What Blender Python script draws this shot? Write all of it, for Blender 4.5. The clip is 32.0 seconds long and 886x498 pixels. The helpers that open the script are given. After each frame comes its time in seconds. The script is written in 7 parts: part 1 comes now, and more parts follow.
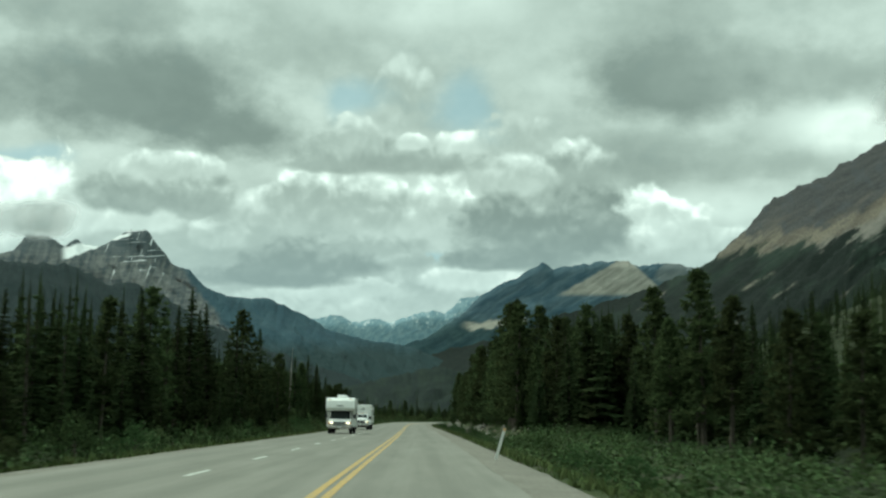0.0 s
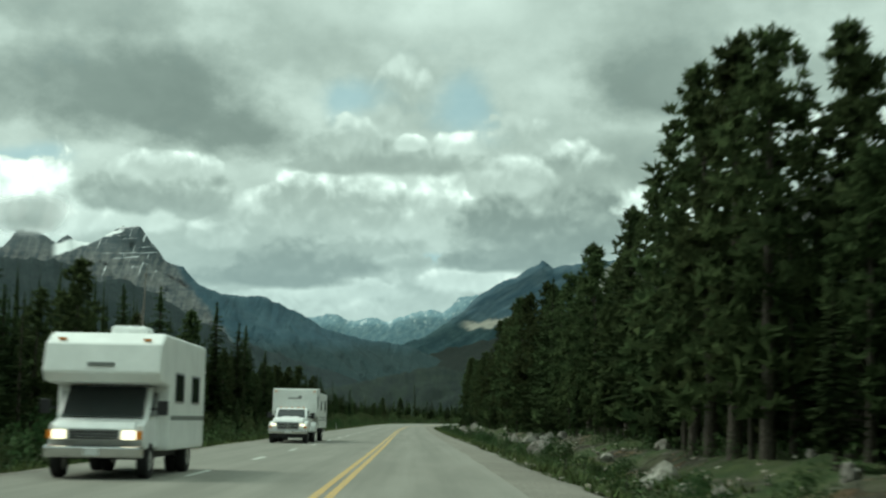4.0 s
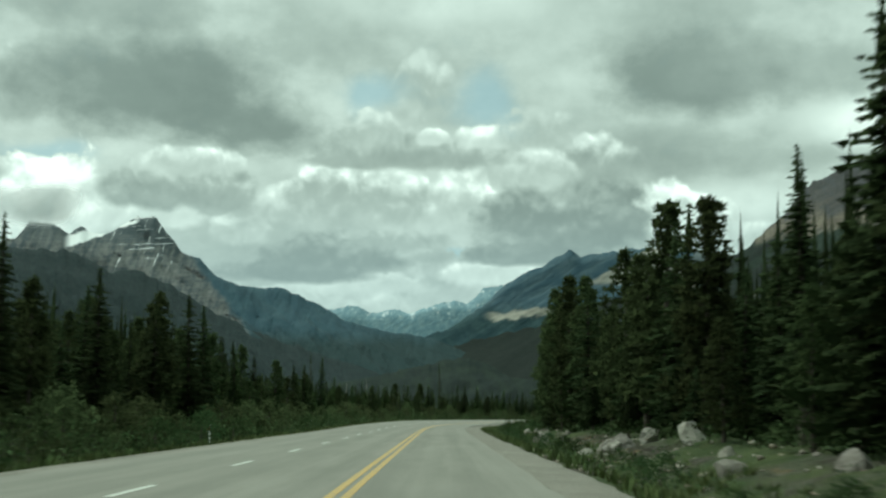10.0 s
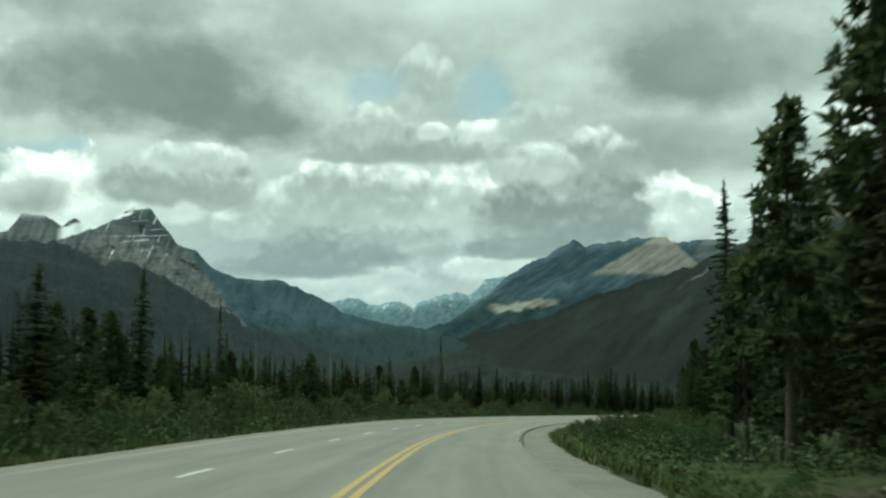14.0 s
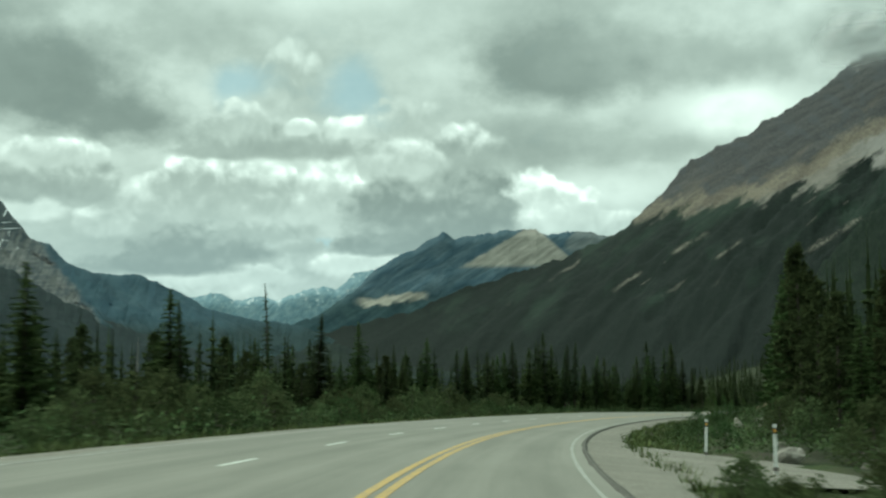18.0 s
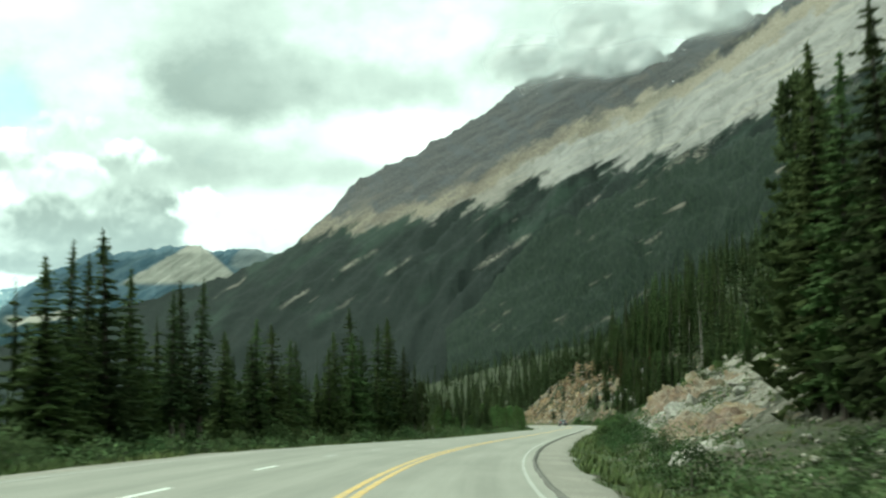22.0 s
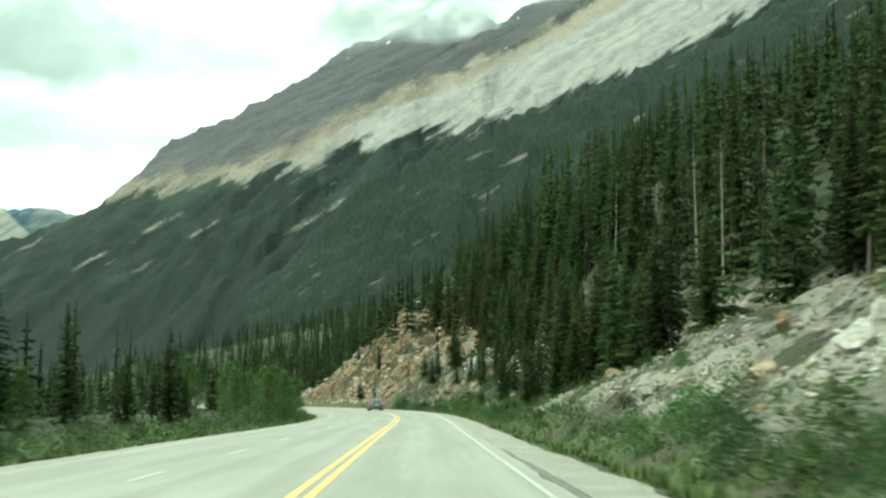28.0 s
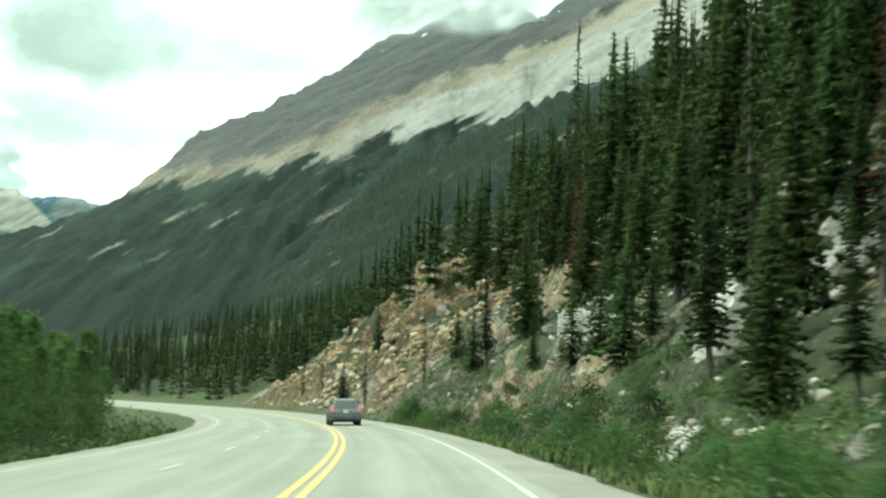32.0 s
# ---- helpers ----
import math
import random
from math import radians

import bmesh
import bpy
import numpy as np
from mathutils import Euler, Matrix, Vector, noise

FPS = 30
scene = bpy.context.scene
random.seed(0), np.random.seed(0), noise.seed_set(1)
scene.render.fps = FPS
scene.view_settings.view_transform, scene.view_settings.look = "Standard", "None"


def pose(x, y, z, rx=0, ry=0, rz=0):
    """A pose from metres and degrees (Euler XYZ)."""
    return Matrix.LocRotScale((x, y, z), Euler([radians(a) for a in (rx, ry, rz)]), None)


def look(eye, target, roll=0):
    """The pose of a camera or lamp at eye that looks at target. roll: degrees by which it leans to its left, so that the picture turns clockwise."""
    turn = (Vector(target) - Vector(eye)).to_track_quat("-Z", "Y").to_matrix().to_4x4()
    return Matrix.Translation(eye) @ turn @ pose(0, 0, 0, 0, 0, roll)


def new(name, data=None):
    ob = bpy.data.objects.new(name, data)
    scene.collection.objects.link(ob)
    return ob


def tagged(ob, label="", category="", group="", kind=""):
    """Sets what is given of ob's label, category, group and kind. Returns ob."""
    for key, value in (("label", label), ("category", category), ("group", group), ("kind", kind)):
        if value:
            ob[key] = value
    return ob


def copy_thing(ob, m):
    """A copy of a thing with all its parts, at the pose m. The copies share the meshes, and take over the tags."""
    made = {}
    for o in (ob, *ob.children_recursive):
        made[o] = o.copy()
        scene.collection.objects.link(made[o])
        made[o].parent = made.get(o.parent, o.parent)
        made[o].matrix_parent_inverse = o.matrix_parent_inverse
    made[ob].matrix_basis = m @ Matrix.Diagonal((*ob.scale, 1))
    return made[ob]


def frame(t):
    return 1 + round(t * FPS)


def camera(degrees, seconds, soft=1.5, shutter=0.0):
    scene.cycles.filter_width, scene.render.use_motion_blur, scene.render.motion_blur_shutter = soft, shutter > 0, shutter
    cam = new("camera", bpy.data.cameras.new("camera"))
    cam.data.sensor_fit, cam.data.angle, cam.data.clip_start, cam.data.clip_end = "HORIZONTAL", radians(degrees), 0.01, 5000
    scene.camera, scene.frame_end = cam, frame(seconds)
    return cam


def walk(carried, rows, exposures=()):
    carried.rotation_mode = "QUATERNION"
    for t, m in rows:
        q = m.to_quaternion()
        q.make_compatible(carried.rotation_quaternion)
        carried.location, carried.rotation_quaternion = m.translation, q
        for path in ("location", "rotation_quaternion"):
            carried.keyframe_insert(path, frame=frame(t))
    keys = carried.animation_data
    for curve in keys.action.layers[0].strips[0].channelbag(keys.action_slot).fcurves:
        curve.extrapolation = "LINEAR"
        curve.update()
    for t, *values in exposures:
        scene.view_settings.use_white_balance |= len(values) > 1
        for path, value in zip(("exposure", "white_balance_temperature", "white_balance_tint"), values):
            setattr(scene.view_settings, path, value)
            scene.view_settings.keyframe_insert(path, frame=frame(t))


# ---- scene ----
# metres; the road runs along +y at first. Rows: seconds, x, y, yaw to the left, pitch, roll.
cam = camera(35.9, 32.0, soft=2.4, shutter=0.5)
ROWS = [
    (0, 0, 0, -1.46, 7.11, 0.86), (0.5, 0.02, 10.93, -1.4, 7.14, 0.91), (1, 0.09, 21.87, -1.39, 7.14, 0.97),
    (1.5, 0.18, 32.81, -1.33, 7.14, 1.01), (2, 0.28, 43.75, -1.38, 7.27, 1.02), (2.5, 0.38, 54.69, -1.42, 7.15, 1.03),
    (4.5, 0.8, 98.51, -1.56, 7.16, 1.09), (5, 0.88, 109.47, -1.25, 7.18, 1.07), (5.5, 0.95, 120.43, -0.88, 7.07, 1.03),
    (6, 1.03, 131.4, -0.72, 7, 0.97), (6.5, 1.11, 142.42, -0.66, 6.97, 0.92), (7, 1.18, 153.53, -0.7, 6.96, 0.87),
    (7.5, 1.25, 164.74, -0.73, 6.97, 0.81), (8, 1.3, 176.03, -0.7, 6.85, 0.74), (8.5, 1.34, 187.42, -0.69, 6.86, 0.7),
    (9, 1.4, 198.9, -0.72, 6.93, 0.7), (9.5, 1.46, 210.48, -0.75, 6.88, 0.75), (10, 1.51, 222.14, -0.59, 6.9, 0.82),
    (10.5, 1.58, 233.9, -0.48, 6.93, 0.87), (11, 1.67, 245.75, -0.34, 6.77, 0.86), (11.5, 1.77, 257.69, -0.33, 6.47, 0.8),
    (12, 1.9, 269.72, -0.35, 6.17, 0.69), (12.5, 2.04, 281.83, -0.36, 6.05, 0.59), (13, 2.17, 293.98, -0.33, 6.1, 0.51),
    (13.5, 2.3, 306.2, -0.38, 6.42, 0.48), (14, 2.44, 318.46, -0.54, 6.65, 0.5), (14.5, 2.61, 330.78, -0.65, 6.6, 0.54),
    (16.5, 4.44, 380.56, -2.23, 6.82, 0.6), (17, 5.36, 393.11, -3.58, 6.7, 0.48), (17.5, 6.5, 405.71, -4.87, 6.63, 0.15),
    (18, 7.88, 418.33, -6.1, 6.51, -0.31), (18.5, 9.52, 430.98, -7.37, 6.54, -0.64), (19, 11.45, 443.64, -9.15, 6.71, -0.73),
    (19.5, 13.72, 456.31, -11.03, 7.02, -0.72), (20, 16.37, 468.97, -12.96, 7.36, -0.72), (20.5, 19.38, 481.61, -14.91, 7.45, -0.78),
    (21, 22.77, 494.21, -16.82, 7.42, -0.89), (21.5, 26.51, 506.78, -18.59, 7.39, -1.02), (22, 30.58, 519.3, -20.1, 7.25, -1.13),
    (22.5, 34.97, 531.78, -21.5, 7.28, -1.19), (23, 39.66, 544.22, -23.02, 7.3, -1.2), (23.5, 44.67, 556.59, -24.63, 7.09, -1.19),
    (24, 50.01, 568.89, -25.99, 7.05, -1.12), (24.5, 55.61, 581.1, -26.89, 7.04, -0.94), (25, 61.46, 593.21, -27.55, 7.04, -0.71),
    (25.5, 67.46, 605.24, -27.97, 7.07, -0.54), (27.5, 92.06, 653.14, -27.91, 6.48, 0.37), (28, 98.19, 665.13, -27.71, 6.36, 0.4),
    (28.5, 104.29, 677.15, -27.42, 6.33, 0.43), (29, 110.37, 689.19, -27.13, 6.39, 0.49), (29.5, 116.44, 701.23, -26.83, 6.31, 0.64),
    (30, 122.53, 713.28, -26.58, 6.36, 0.88), (30.5, 128.63, 725.32, -26.47, 6.34, 1.18), (31, 134.73, 737.37, -26.49, 6.39, 1.54),
    (31.5, 140.79, 749.44, -26.53, 6.48, 1.95), (32, 146.77, 761.56, -26.44, 6.57, 2.27),
]
EYE = 1.3


def view_row(t, x, y, yaw, pitch, roll):
    a, b = radians(yaw), radians(pitch)
    eye = Vector((x, y, EYE))
    return t, look(eye, eye + Vector((-math.sin(a) * math.cos(b), math.cos(a) * math.cos(b), math.sin(b))), roll)


walk(cam, [view_row(*r) for r in ROWS],
     [(0, 0.12, 6300, -7), (12, 0.12, 6300, -7), (16.5, 0.14, 6300, -7), (19, 0.28, 6350, -7), (20, 0.40, 6350, -7), (21, 0.72, 6400, -7), (23, 1.14, 6400, -8),
      (26, 1.42, 6400, -11), (32, 1.46, 6400, -11)])

# ---- world, sun ----
def node(tree, kind, **settings):
    n = tree.nodes.new(kind)
    for key, value in settings.items():
        n.inputs[key].default_value = value
    return n


class Maths:
    """Short sums of shader nodes."""

    def __init__(self, tree):
        self.tree = tree

    def put(self, socket, value):
        if isinstance(value, (int, float, tuple)):
            socket.default_value = value
        else:
            self.tree.links.new(value, socket)

    def do(self, operation, a, b=0.0, c=0.0):
        n = self.tree.nodes.new("ShaderNodeMath")
        n.operation = operation
        for socket, value in zip(n.inputs, (a, b, c)):
            self.put(socket, value)
        return n.outputs[0]

    def add(self, a, b):
        return self.do("ADD", a, b)

    def sub(self, a, b):
        return self.do("SUBTRACT", a, b)

    def mul(self, a, b):
        return self.do("MULTIPLY", a, b)

    def clamp(self, a):
        n = self.tree.nodes.new("ShaderNodeClamp")
        self.put(n.inputs[0], a)
        return n.outputs[0]

    def step(self, a, low, high):
        n = self.tree.nodes.new("ShaderNodeMapRange")
        n.interpolation_type = "SMOOTHSTEP"
        for k, value in enumerate((a, low, high)):
            self.put(n.inputs[k], value)
        return n.outputs[0]

    def noise(self, vector, scale, detail=6.0, rough=0.55, warp=0.0):
        n = self.tree.nodes.new("ShaderNodeTexNoise")
        self.put(n.inputs["Vector"], vector)
        n.inputs["Scale"].default_value, n.inputs["Detail"].default_value = scale, detail
        n.inputs["Roughness"].default_value, n.inputs["Distortion"].default_value = rough, warp
        return n.outputs[0]

    def group(self, group, *values):
        n = self.tree.nodes.new("ShaderNodeGroup")
        n.node_tree = group
        for socket, value in zip(n.inputs, values):
            self.put(socket, value)
        return n.outputs[0]

    def vec(self, x, y, z=0.0):
        n = self.tree.nodes.new("ShaderNodeCombineXYZ")
        for socket, value in zip(n.inputs, (x, y, z)):
            self.put(socket, value)
        return n.outputs[0]

    def mix(self, f, a, b):
        n = self.tree.nodes.new("ShaderNodeMix")
        n.data_type = "RGBA"
        self.put(n.inputs[0], f)
        for socket, value in ((n.inputs[6], a), (n.inputs[7], b)):
            self.put(socket, value if not isinstance(value, tuple) else (*value[:3], 1.0))
        return n.outputs[2]

    def split(self, vector):
        n = self.tree.nodes.new("ShaderNodeSeparateXYZ")
        self.put(n.inputs[0], vector)
        return n.outputs


SUN_TURN, SUN_RISE = radians(-70), radians(48)


# heaped clouds: turn, rise of the base, half width, height (degrees), tone of the top and of the base; the far ones first
CLOUDS_FAR = [(-3.83, 3.76, 4.97, 1.7, 0.8, 0.66), (0.77, 4.4, 2.25, 2.55, 0.74, 0.6), (3.02, 5.44, 2.37, 1.02, 0.98, 0.8), (-2.2, 5.02, 2.37, 0.8, 0.92, 0.74)]
CLOUDS_LOW = [(-5.57, 5.47, 3.0, 0.95, 0.42, 0.26), (-4.06, 6.07, 3.1, 1.4, 0.52, 0.28), (-0.08, 6.42, 1.18, 0.88, 0.72, 0.52), (3.9, 6.32, 2.4, 0.9, 0.46, 0.32),
              (-7.78, 6.96, 1.3, 1.27, 0.96, 0.66), (-0.93, 6.93, 1.78, 1.07, 0.74, 0.5), (13.47, 7.12, 2.19, 0.93, 0.8, 0.6), (9.91, 7.26, 2.78, 2.15, 1.06, 0.74), (6.94, 7.18, 0.62, 0.8, 0.9, 0.66)]
CLOUDS_MID = [(-15.73, 6.7, 2.72, 3.58, 1.14, 0.86), (-11.5, 7.53, 1.89, 1.16, 0.98, 0.78), (-6.4, 7.75, 1.42, 1.65, 0.92, 0.6), (-4.22, 8.19, 1.72, 2.21, 0.98, 0.54),
              (-1.42, 7.77, 1.54, 2.56, 0.98, 0.56), (1.45, 7.53, 1.66, 2.93, 1.04, 0.64), (5.8, 6.94, 3.37, 3.44, 0.60, 0.28), (-8.64, 8.34, 1.42, 2.0, 0.84, 0.46),
              (-11.84, 8.4, 2.21, 1.47, 0.62, 0.4), (-10.2, 9.81, 2.25, 1.02, 1.0, 0.66), (7.22, 10.0, 1.72, 1.54, 0.96, 0.44), (4.54, 9.58, 1.54, 1.6, 0.88, 0.62)]
CLOUDS_HIGH = [(-3.2, 10.29, 1.84, 0.66, 0.66, 0.46), (-0.86, 10.31, 3.79, 1.39, 0.72, 0.44), (0.15, 11.29, 0.65, 0.66, 0.96, 0.7), (2.44, 11.18, 1.36, 0.94, 0.98, 0.7),
               (-2.67, 11.1, 1.3, 1.64, 0.84, 0.6), (-0.29, 12.49, 1.66, 2.3, 0.70, 0.58), (-16.89, 11.61, 1.48, 2.54, 0.72, 0.5), (4.42, 11.28, 1.66, 1.59, 0.8, 0.6)]
# soft sheets of cloud: turn, rise of the middle, half width, half height, tone, cover
SHEETS_BEHIND = [(18.6, 11.9, 3.6, 1.5, 0.90, 0.8), (14.2, 10.6, 4.5, 0.9, 0.46, 0.8), (12.6, 8.8, 4.5, 0.9, 0.84, 0.5), (24.0, 9.5, 6.0, 2.6, 0.86, 0.7), (6.0, 14.6, 2.6, 2.4, 0.62, 0.6)]
SHEETS_BEFORE = [(-11.5, 13.0, 6.2, 2.5, 0.20, 0.92), (-7.2, 11.7, 4.2, 1.35, 0.17, 0.85), (-15.5, 13.0, 4.0, 1.7, 0.30, 0.7), (-13.5, 16.3, 5.5, 1.2, 0.40, 0.7), (11.2, 13.9, 4.6, 1.9, 0.24, 0.9),
                 (10.4, 11.2, 2.4, 1.5, 0.42, 0.7), (16.0, 14.1, 6.8, 1.6, 0.42, 0.85), (24.0, 15.0, 8.0, 1.6, 0.54, 0.8), (0.0, 17.2, 6.0, 1.3, 0.76, 0.7), (-5.0, 15.0, 3.2, 1.5, 0.50, 0.7), (4.6, 12.9, 1.7, 2.2, 0.56, 0.55)]
BLUE_GAPS = ((2.3, 13.1, 1.35, 1.5), (-2.5, 13.4, 1.3, 0.8), (-15.7, 10.3, 2.0, 0.45), (0.4, 6.7, 1.4, 0.25))


def cloud_sheet(m, tone, az, el, wander, soft_noise, fine, a, e, w, h, t, most):
    """Lays a soft sheet over the tone behind it; w and h are one over its half sizes."""
    u = m.mul(m.sub(m.add(az, wander), a), w)
    v = m.mul(m.sub(m.add(el, m.mul(wander, 0.4)), e), h)
    d = m.add(m.do("SQRT", m.add(m.mul(u, u), m.mul(v, v))), m.add(m.mul(m.sub(soft_noise, 0.5), 0.9), m.mul(m.sub(fine, 0.5), 0.5)))
    # ragged but firmer below, thin above
    cover = m.mul(m.step(d, m.add(1.12, m.mul(m.step(v, -0.4, 0.8), 0.15)), 0.35), most)
    inside = m.add(m.add(t, m.clamp(m.mul(v, 0.10))), m.add(m.mul(m.sub(fine, 0.5), 0.22), m.mul(m.sub(soft_noise, 0.5), 0.35)))
    return m.add(m.mul(tone, m.sub(1.0, cover)), m.mul(inside, cover))


def cloud_heap(m, tone, az, el, puff, relief, fine, a, e, w, h, top, base):
    """Lays a heaped cloud with a flat base and a billowing, lit top over the tone behind it."""
    u = m.mul(m.sub(az, a), w)
    v = m.mul(m.sub(el, e), h)
    off = m.sub(v, 0.28)
    vv = m.do("MAXIMUM", m.mul(off, 1 / 0.72), m.mul(off, -1 / 0.36))
    d = m.add(m.do("SQRT", m.add(m.mul(u, u), m.mul(vv, vv))), puff)
    edge = m.add(0.16, m.mul(m.step(v, 0.6, 0.0), 0.22))
    cover = m.mul(m.step(d, m.add(0.98, edge), m.sub(0.98, edge)), 0.94)
    light = m.step(m.add(m.add(v, m.mul(relief, 1.5)), m.mul(m.sub(fine, 0.5), 0.9)), 0.30, 1.22)
    inside = m.add(m.add(base, m.mul(light, m.sub(top, base))), m.add(m.mul(relief, 0.42), m.mul(m.sub(fine, 0.5), 0.16)))
    return m.add(m.mul(tone, m.sub(1.0, cover)), m.mul(inside, cover))


def cloud_group(name, build):
    """A node group out of one of the two sums above, with twelve numbers in and the tone out."""
    group = bpy.data.node_groups.new(name, "ShaderNodeTree")
    for k in range(12):
        group.interface.new_socket("number", in_out="INPUT", socket_type="NodeSocketFloat")
    group.interface.new_socket("tone", in_out="OUTPUT", socket_type="NodeSocketFloat")
    given, result = group.nodes.new("NodeGroupInput"), group.nodes.new("NodeGroupOutput")
    group.links.new(build(Maths(group), *given.outputs[:12]), result.inputs[0])
    return group


def cloudy_sky():
    world = bpy.data.worlds.new("sky")
    world.use_nodes = True
    scene.world = world
    tree = world.node_tree
    tree.nodes.clear()
    m = Maths(tree)
    where = node(tree, "ShaderNodeTexCoord").outputs["Generated"]
    x, y, z = m.split(where)
    az = m.mul(m.do("ARCTAN2", x, y), 57.2958)
    el = m.mul(m.do("ARCSINE", z), 57.2958)
    # the lower a cloud, the farther and the finer
    rise = m.do("MAXIMUM", el, 0.0)
    tall = m.mul(m.do("POWER", m.add(rise, 1.0), 0.62), 3.2)
    soft_noise = m.noise(m.vec(m.mul(az, 0.16), m.mul(tall, 0.42), 0.3), 1.0, 6.0, 0.52)
    fine = m.noise(m.vec(m.mul(az, 0.5), m.mul(tall, 0.8), 4.0), 1.4, 6.0, 0.55)
    wander = m.mul(m.sub(m.noise(m.vec(m.mul(az, 0.5), m.mul(tall, 0.6), 9.0), 1.0, 3.0, 0.5), 0.5), 1.3)

    def lobes(scale, up, seed):
        n = node(tree, "ShaderNodeTexVoronoi", Scale=scale, Detail=2.0, Roughness=0.55, Lacunarity=2.2)
        n.feature, n.normalize = "SMOOTH_F1", True
        n.inputs["Smoothness"].default_value = 0.35
        tree.links.new(m.vec(m.add(az, wander), m.add(m.mul(m.add(tall, up), 1.15), m.mul(wander, 0.7)), seed), n.inputs["Vector"])
        return n.outputs["Distance"]

    lobe = lobes(0.62, 0.0, 1.0)
    relief = m.sub(lobes(0.62, 0.36, 1.0), lobe)
    puff = m.add(m.mul(m.sub(lobe, 0.33), 1.7), m.mul(m.sub(fine, 0.5), 0.65))
    tone = m.add(m.add(0.60, m.mul(m.sub(soft_noise, 0.5), 0.55)), m.mul(m.sub(fine, 0.5), 0.20))

    sheets = cloud_group("cloud_sheet", cloud_sheet)
    heaps = cloud_group("cloud_heap", cloud_heap)

    def sheet(tone, a, e, w, h, t, most):
        return m.group(sheets, tone, az, el, wander, soft_noise, fine, a, e, 1 / w, 1 / h, t, most)

    def heap(tone, a, e, w, h, top, base):
        return m.group(heaps, tone, az, el, puff, relief, fine, a, e, 1 / w, 1 / h, top, base)

    for c in SHEETS_BEHIND:
        tone = sheet(tone, *c)
    gap = None
    for a, e, w, h in BLUE_GAPS:
        u = m.mul(m.sub(m.add(az, wander), a), 1 / w)
        v = m.mul(m.sub(m.add(el, m.mul(wander, 0.5)), e), 1 / h)
        hole = m.do("POWER", 2.718, m.mul(m.add(m.mul(u, u), m.mul(v, v)), -1.0))
        gap = hole if gap is None else m.add(gap, hole)
    gap = m.mul(m.step(m.add(gap, m.mul(m.sub(fine, 0.5), -0.9)), 0.06, 1.0), 0.62)
    deck = tone
    for c in CLOUDS_FAR + CLOUDS_LOW + CLOUDS_MID + CLOUDS_HIGH:
        tone = heap(tone, *c)
    # heaps stand before the blue
    gap = m.mul(gap, m.step(m.do("ABSOLUTE", m.sub(tone, deck)), 0.12, 0.03))
    for c in SHEETS_BEFORE:
        tone = sheet(tone, *c)
    ramp = node(tree, "ShaderNodeValToRGB")
    stops = [(0.0, (0.145, 0.185, 0.172)), (0.3, (0.245, 0.298, 0.277)), (0.55, (0.42, 0.49, 0.455)), (0.8, (0.70, 0.79, 0.745)), (1.0, (1.08, 1.16, 1.10))]
    for k, (at, colour) in enumerate(stops):
        e = ramp.color_ramp.elements[k] if k < 2 else ramp.color_ramp.elements.new(at)
        e.position, e.color = at, (*colour, 1)
    tree.links.new(tone, ramp.inputs[0])
    # low clouds are seen through more air
    airy = m.mix(m.mul(m.step(el, 10.5, 4.5), 0.32), ramp.outputs[0], (0.41, 0.54, 0.585))
    sky = node(tree, "ShaderNodeTexSky")
    sky.sky_type, sky.sun_disc, sky.sun_elevation, sky.sun_rotation = "NISHITA", False, SUN_RISE, SUN_TURN
    blue = m.mix(0.75, sky.outputs[0], (3.4, 5.2, 5.6))
    shade = node(tree, "ShaderNodeVectorMath")
    shade.operation = "SCALE"
    shade.inputs["Scale"].default_value = 0.105
    tree.links.new(blue, shade.inputs[0])
    seen = m.mix(gap, airy, shade.outputs[0])
    # the cloud deck is brighter overhead than at the horizon
    high = m.add(1.0, m.mul(m.step(el, 18.0, 60.0), 0.9))
    bg = node(tree, "ShaderNodeBackground")
    tree.links.new(seen, bg.inputs[0])
    tree.links.new(high, bg.inputs[1])
    out = node(tree, "ShaderNodeOutputWorld")
    tree.links.new(bg.outputs[0], out.inputs[0])


cloudy_sky()
sun = new("sun", bpy.data.lights.new("sun", "SUN"))
sun.data.energy, sun.data.angle, sun.data.color = 1.7, radians(25), (1.0, 0.96, 0.9)
sun.matrix_world = look((0, 0, 0), (-math.sin(SUN_TURN) * math.cos(SUN_RISE), -math.cos(SUN_TURN) * math.cos(SUN_RISE), -math.sin(SUN_RISE)))

# ---- materials ----
def surface(name, rough=0.8, spec=0.3, metal=0.0):
    mat = bpy.data.materials.new(name)
    mat.use_nodes = True
    tree = mat.node_tree
    b = tree.nodes["Principled BSDF"]
    b.inputs["Roughness"].default_value, b.inputs["Metallic"].default_value = rough, metal
    b.inputs["Specular IOR Level"].default_value = spec
    return mat, tree, b, Maths(tree)


def bumped(tree, b, height, strength, distance=0.05):
    n = node(tree, "ShaderNodeBump", Strength=strength, Distance=distance)
    tree.links.new(height, n.inputs["Height"])
    tree.links.new(n.outputs[0], b.inputs["Normal"])


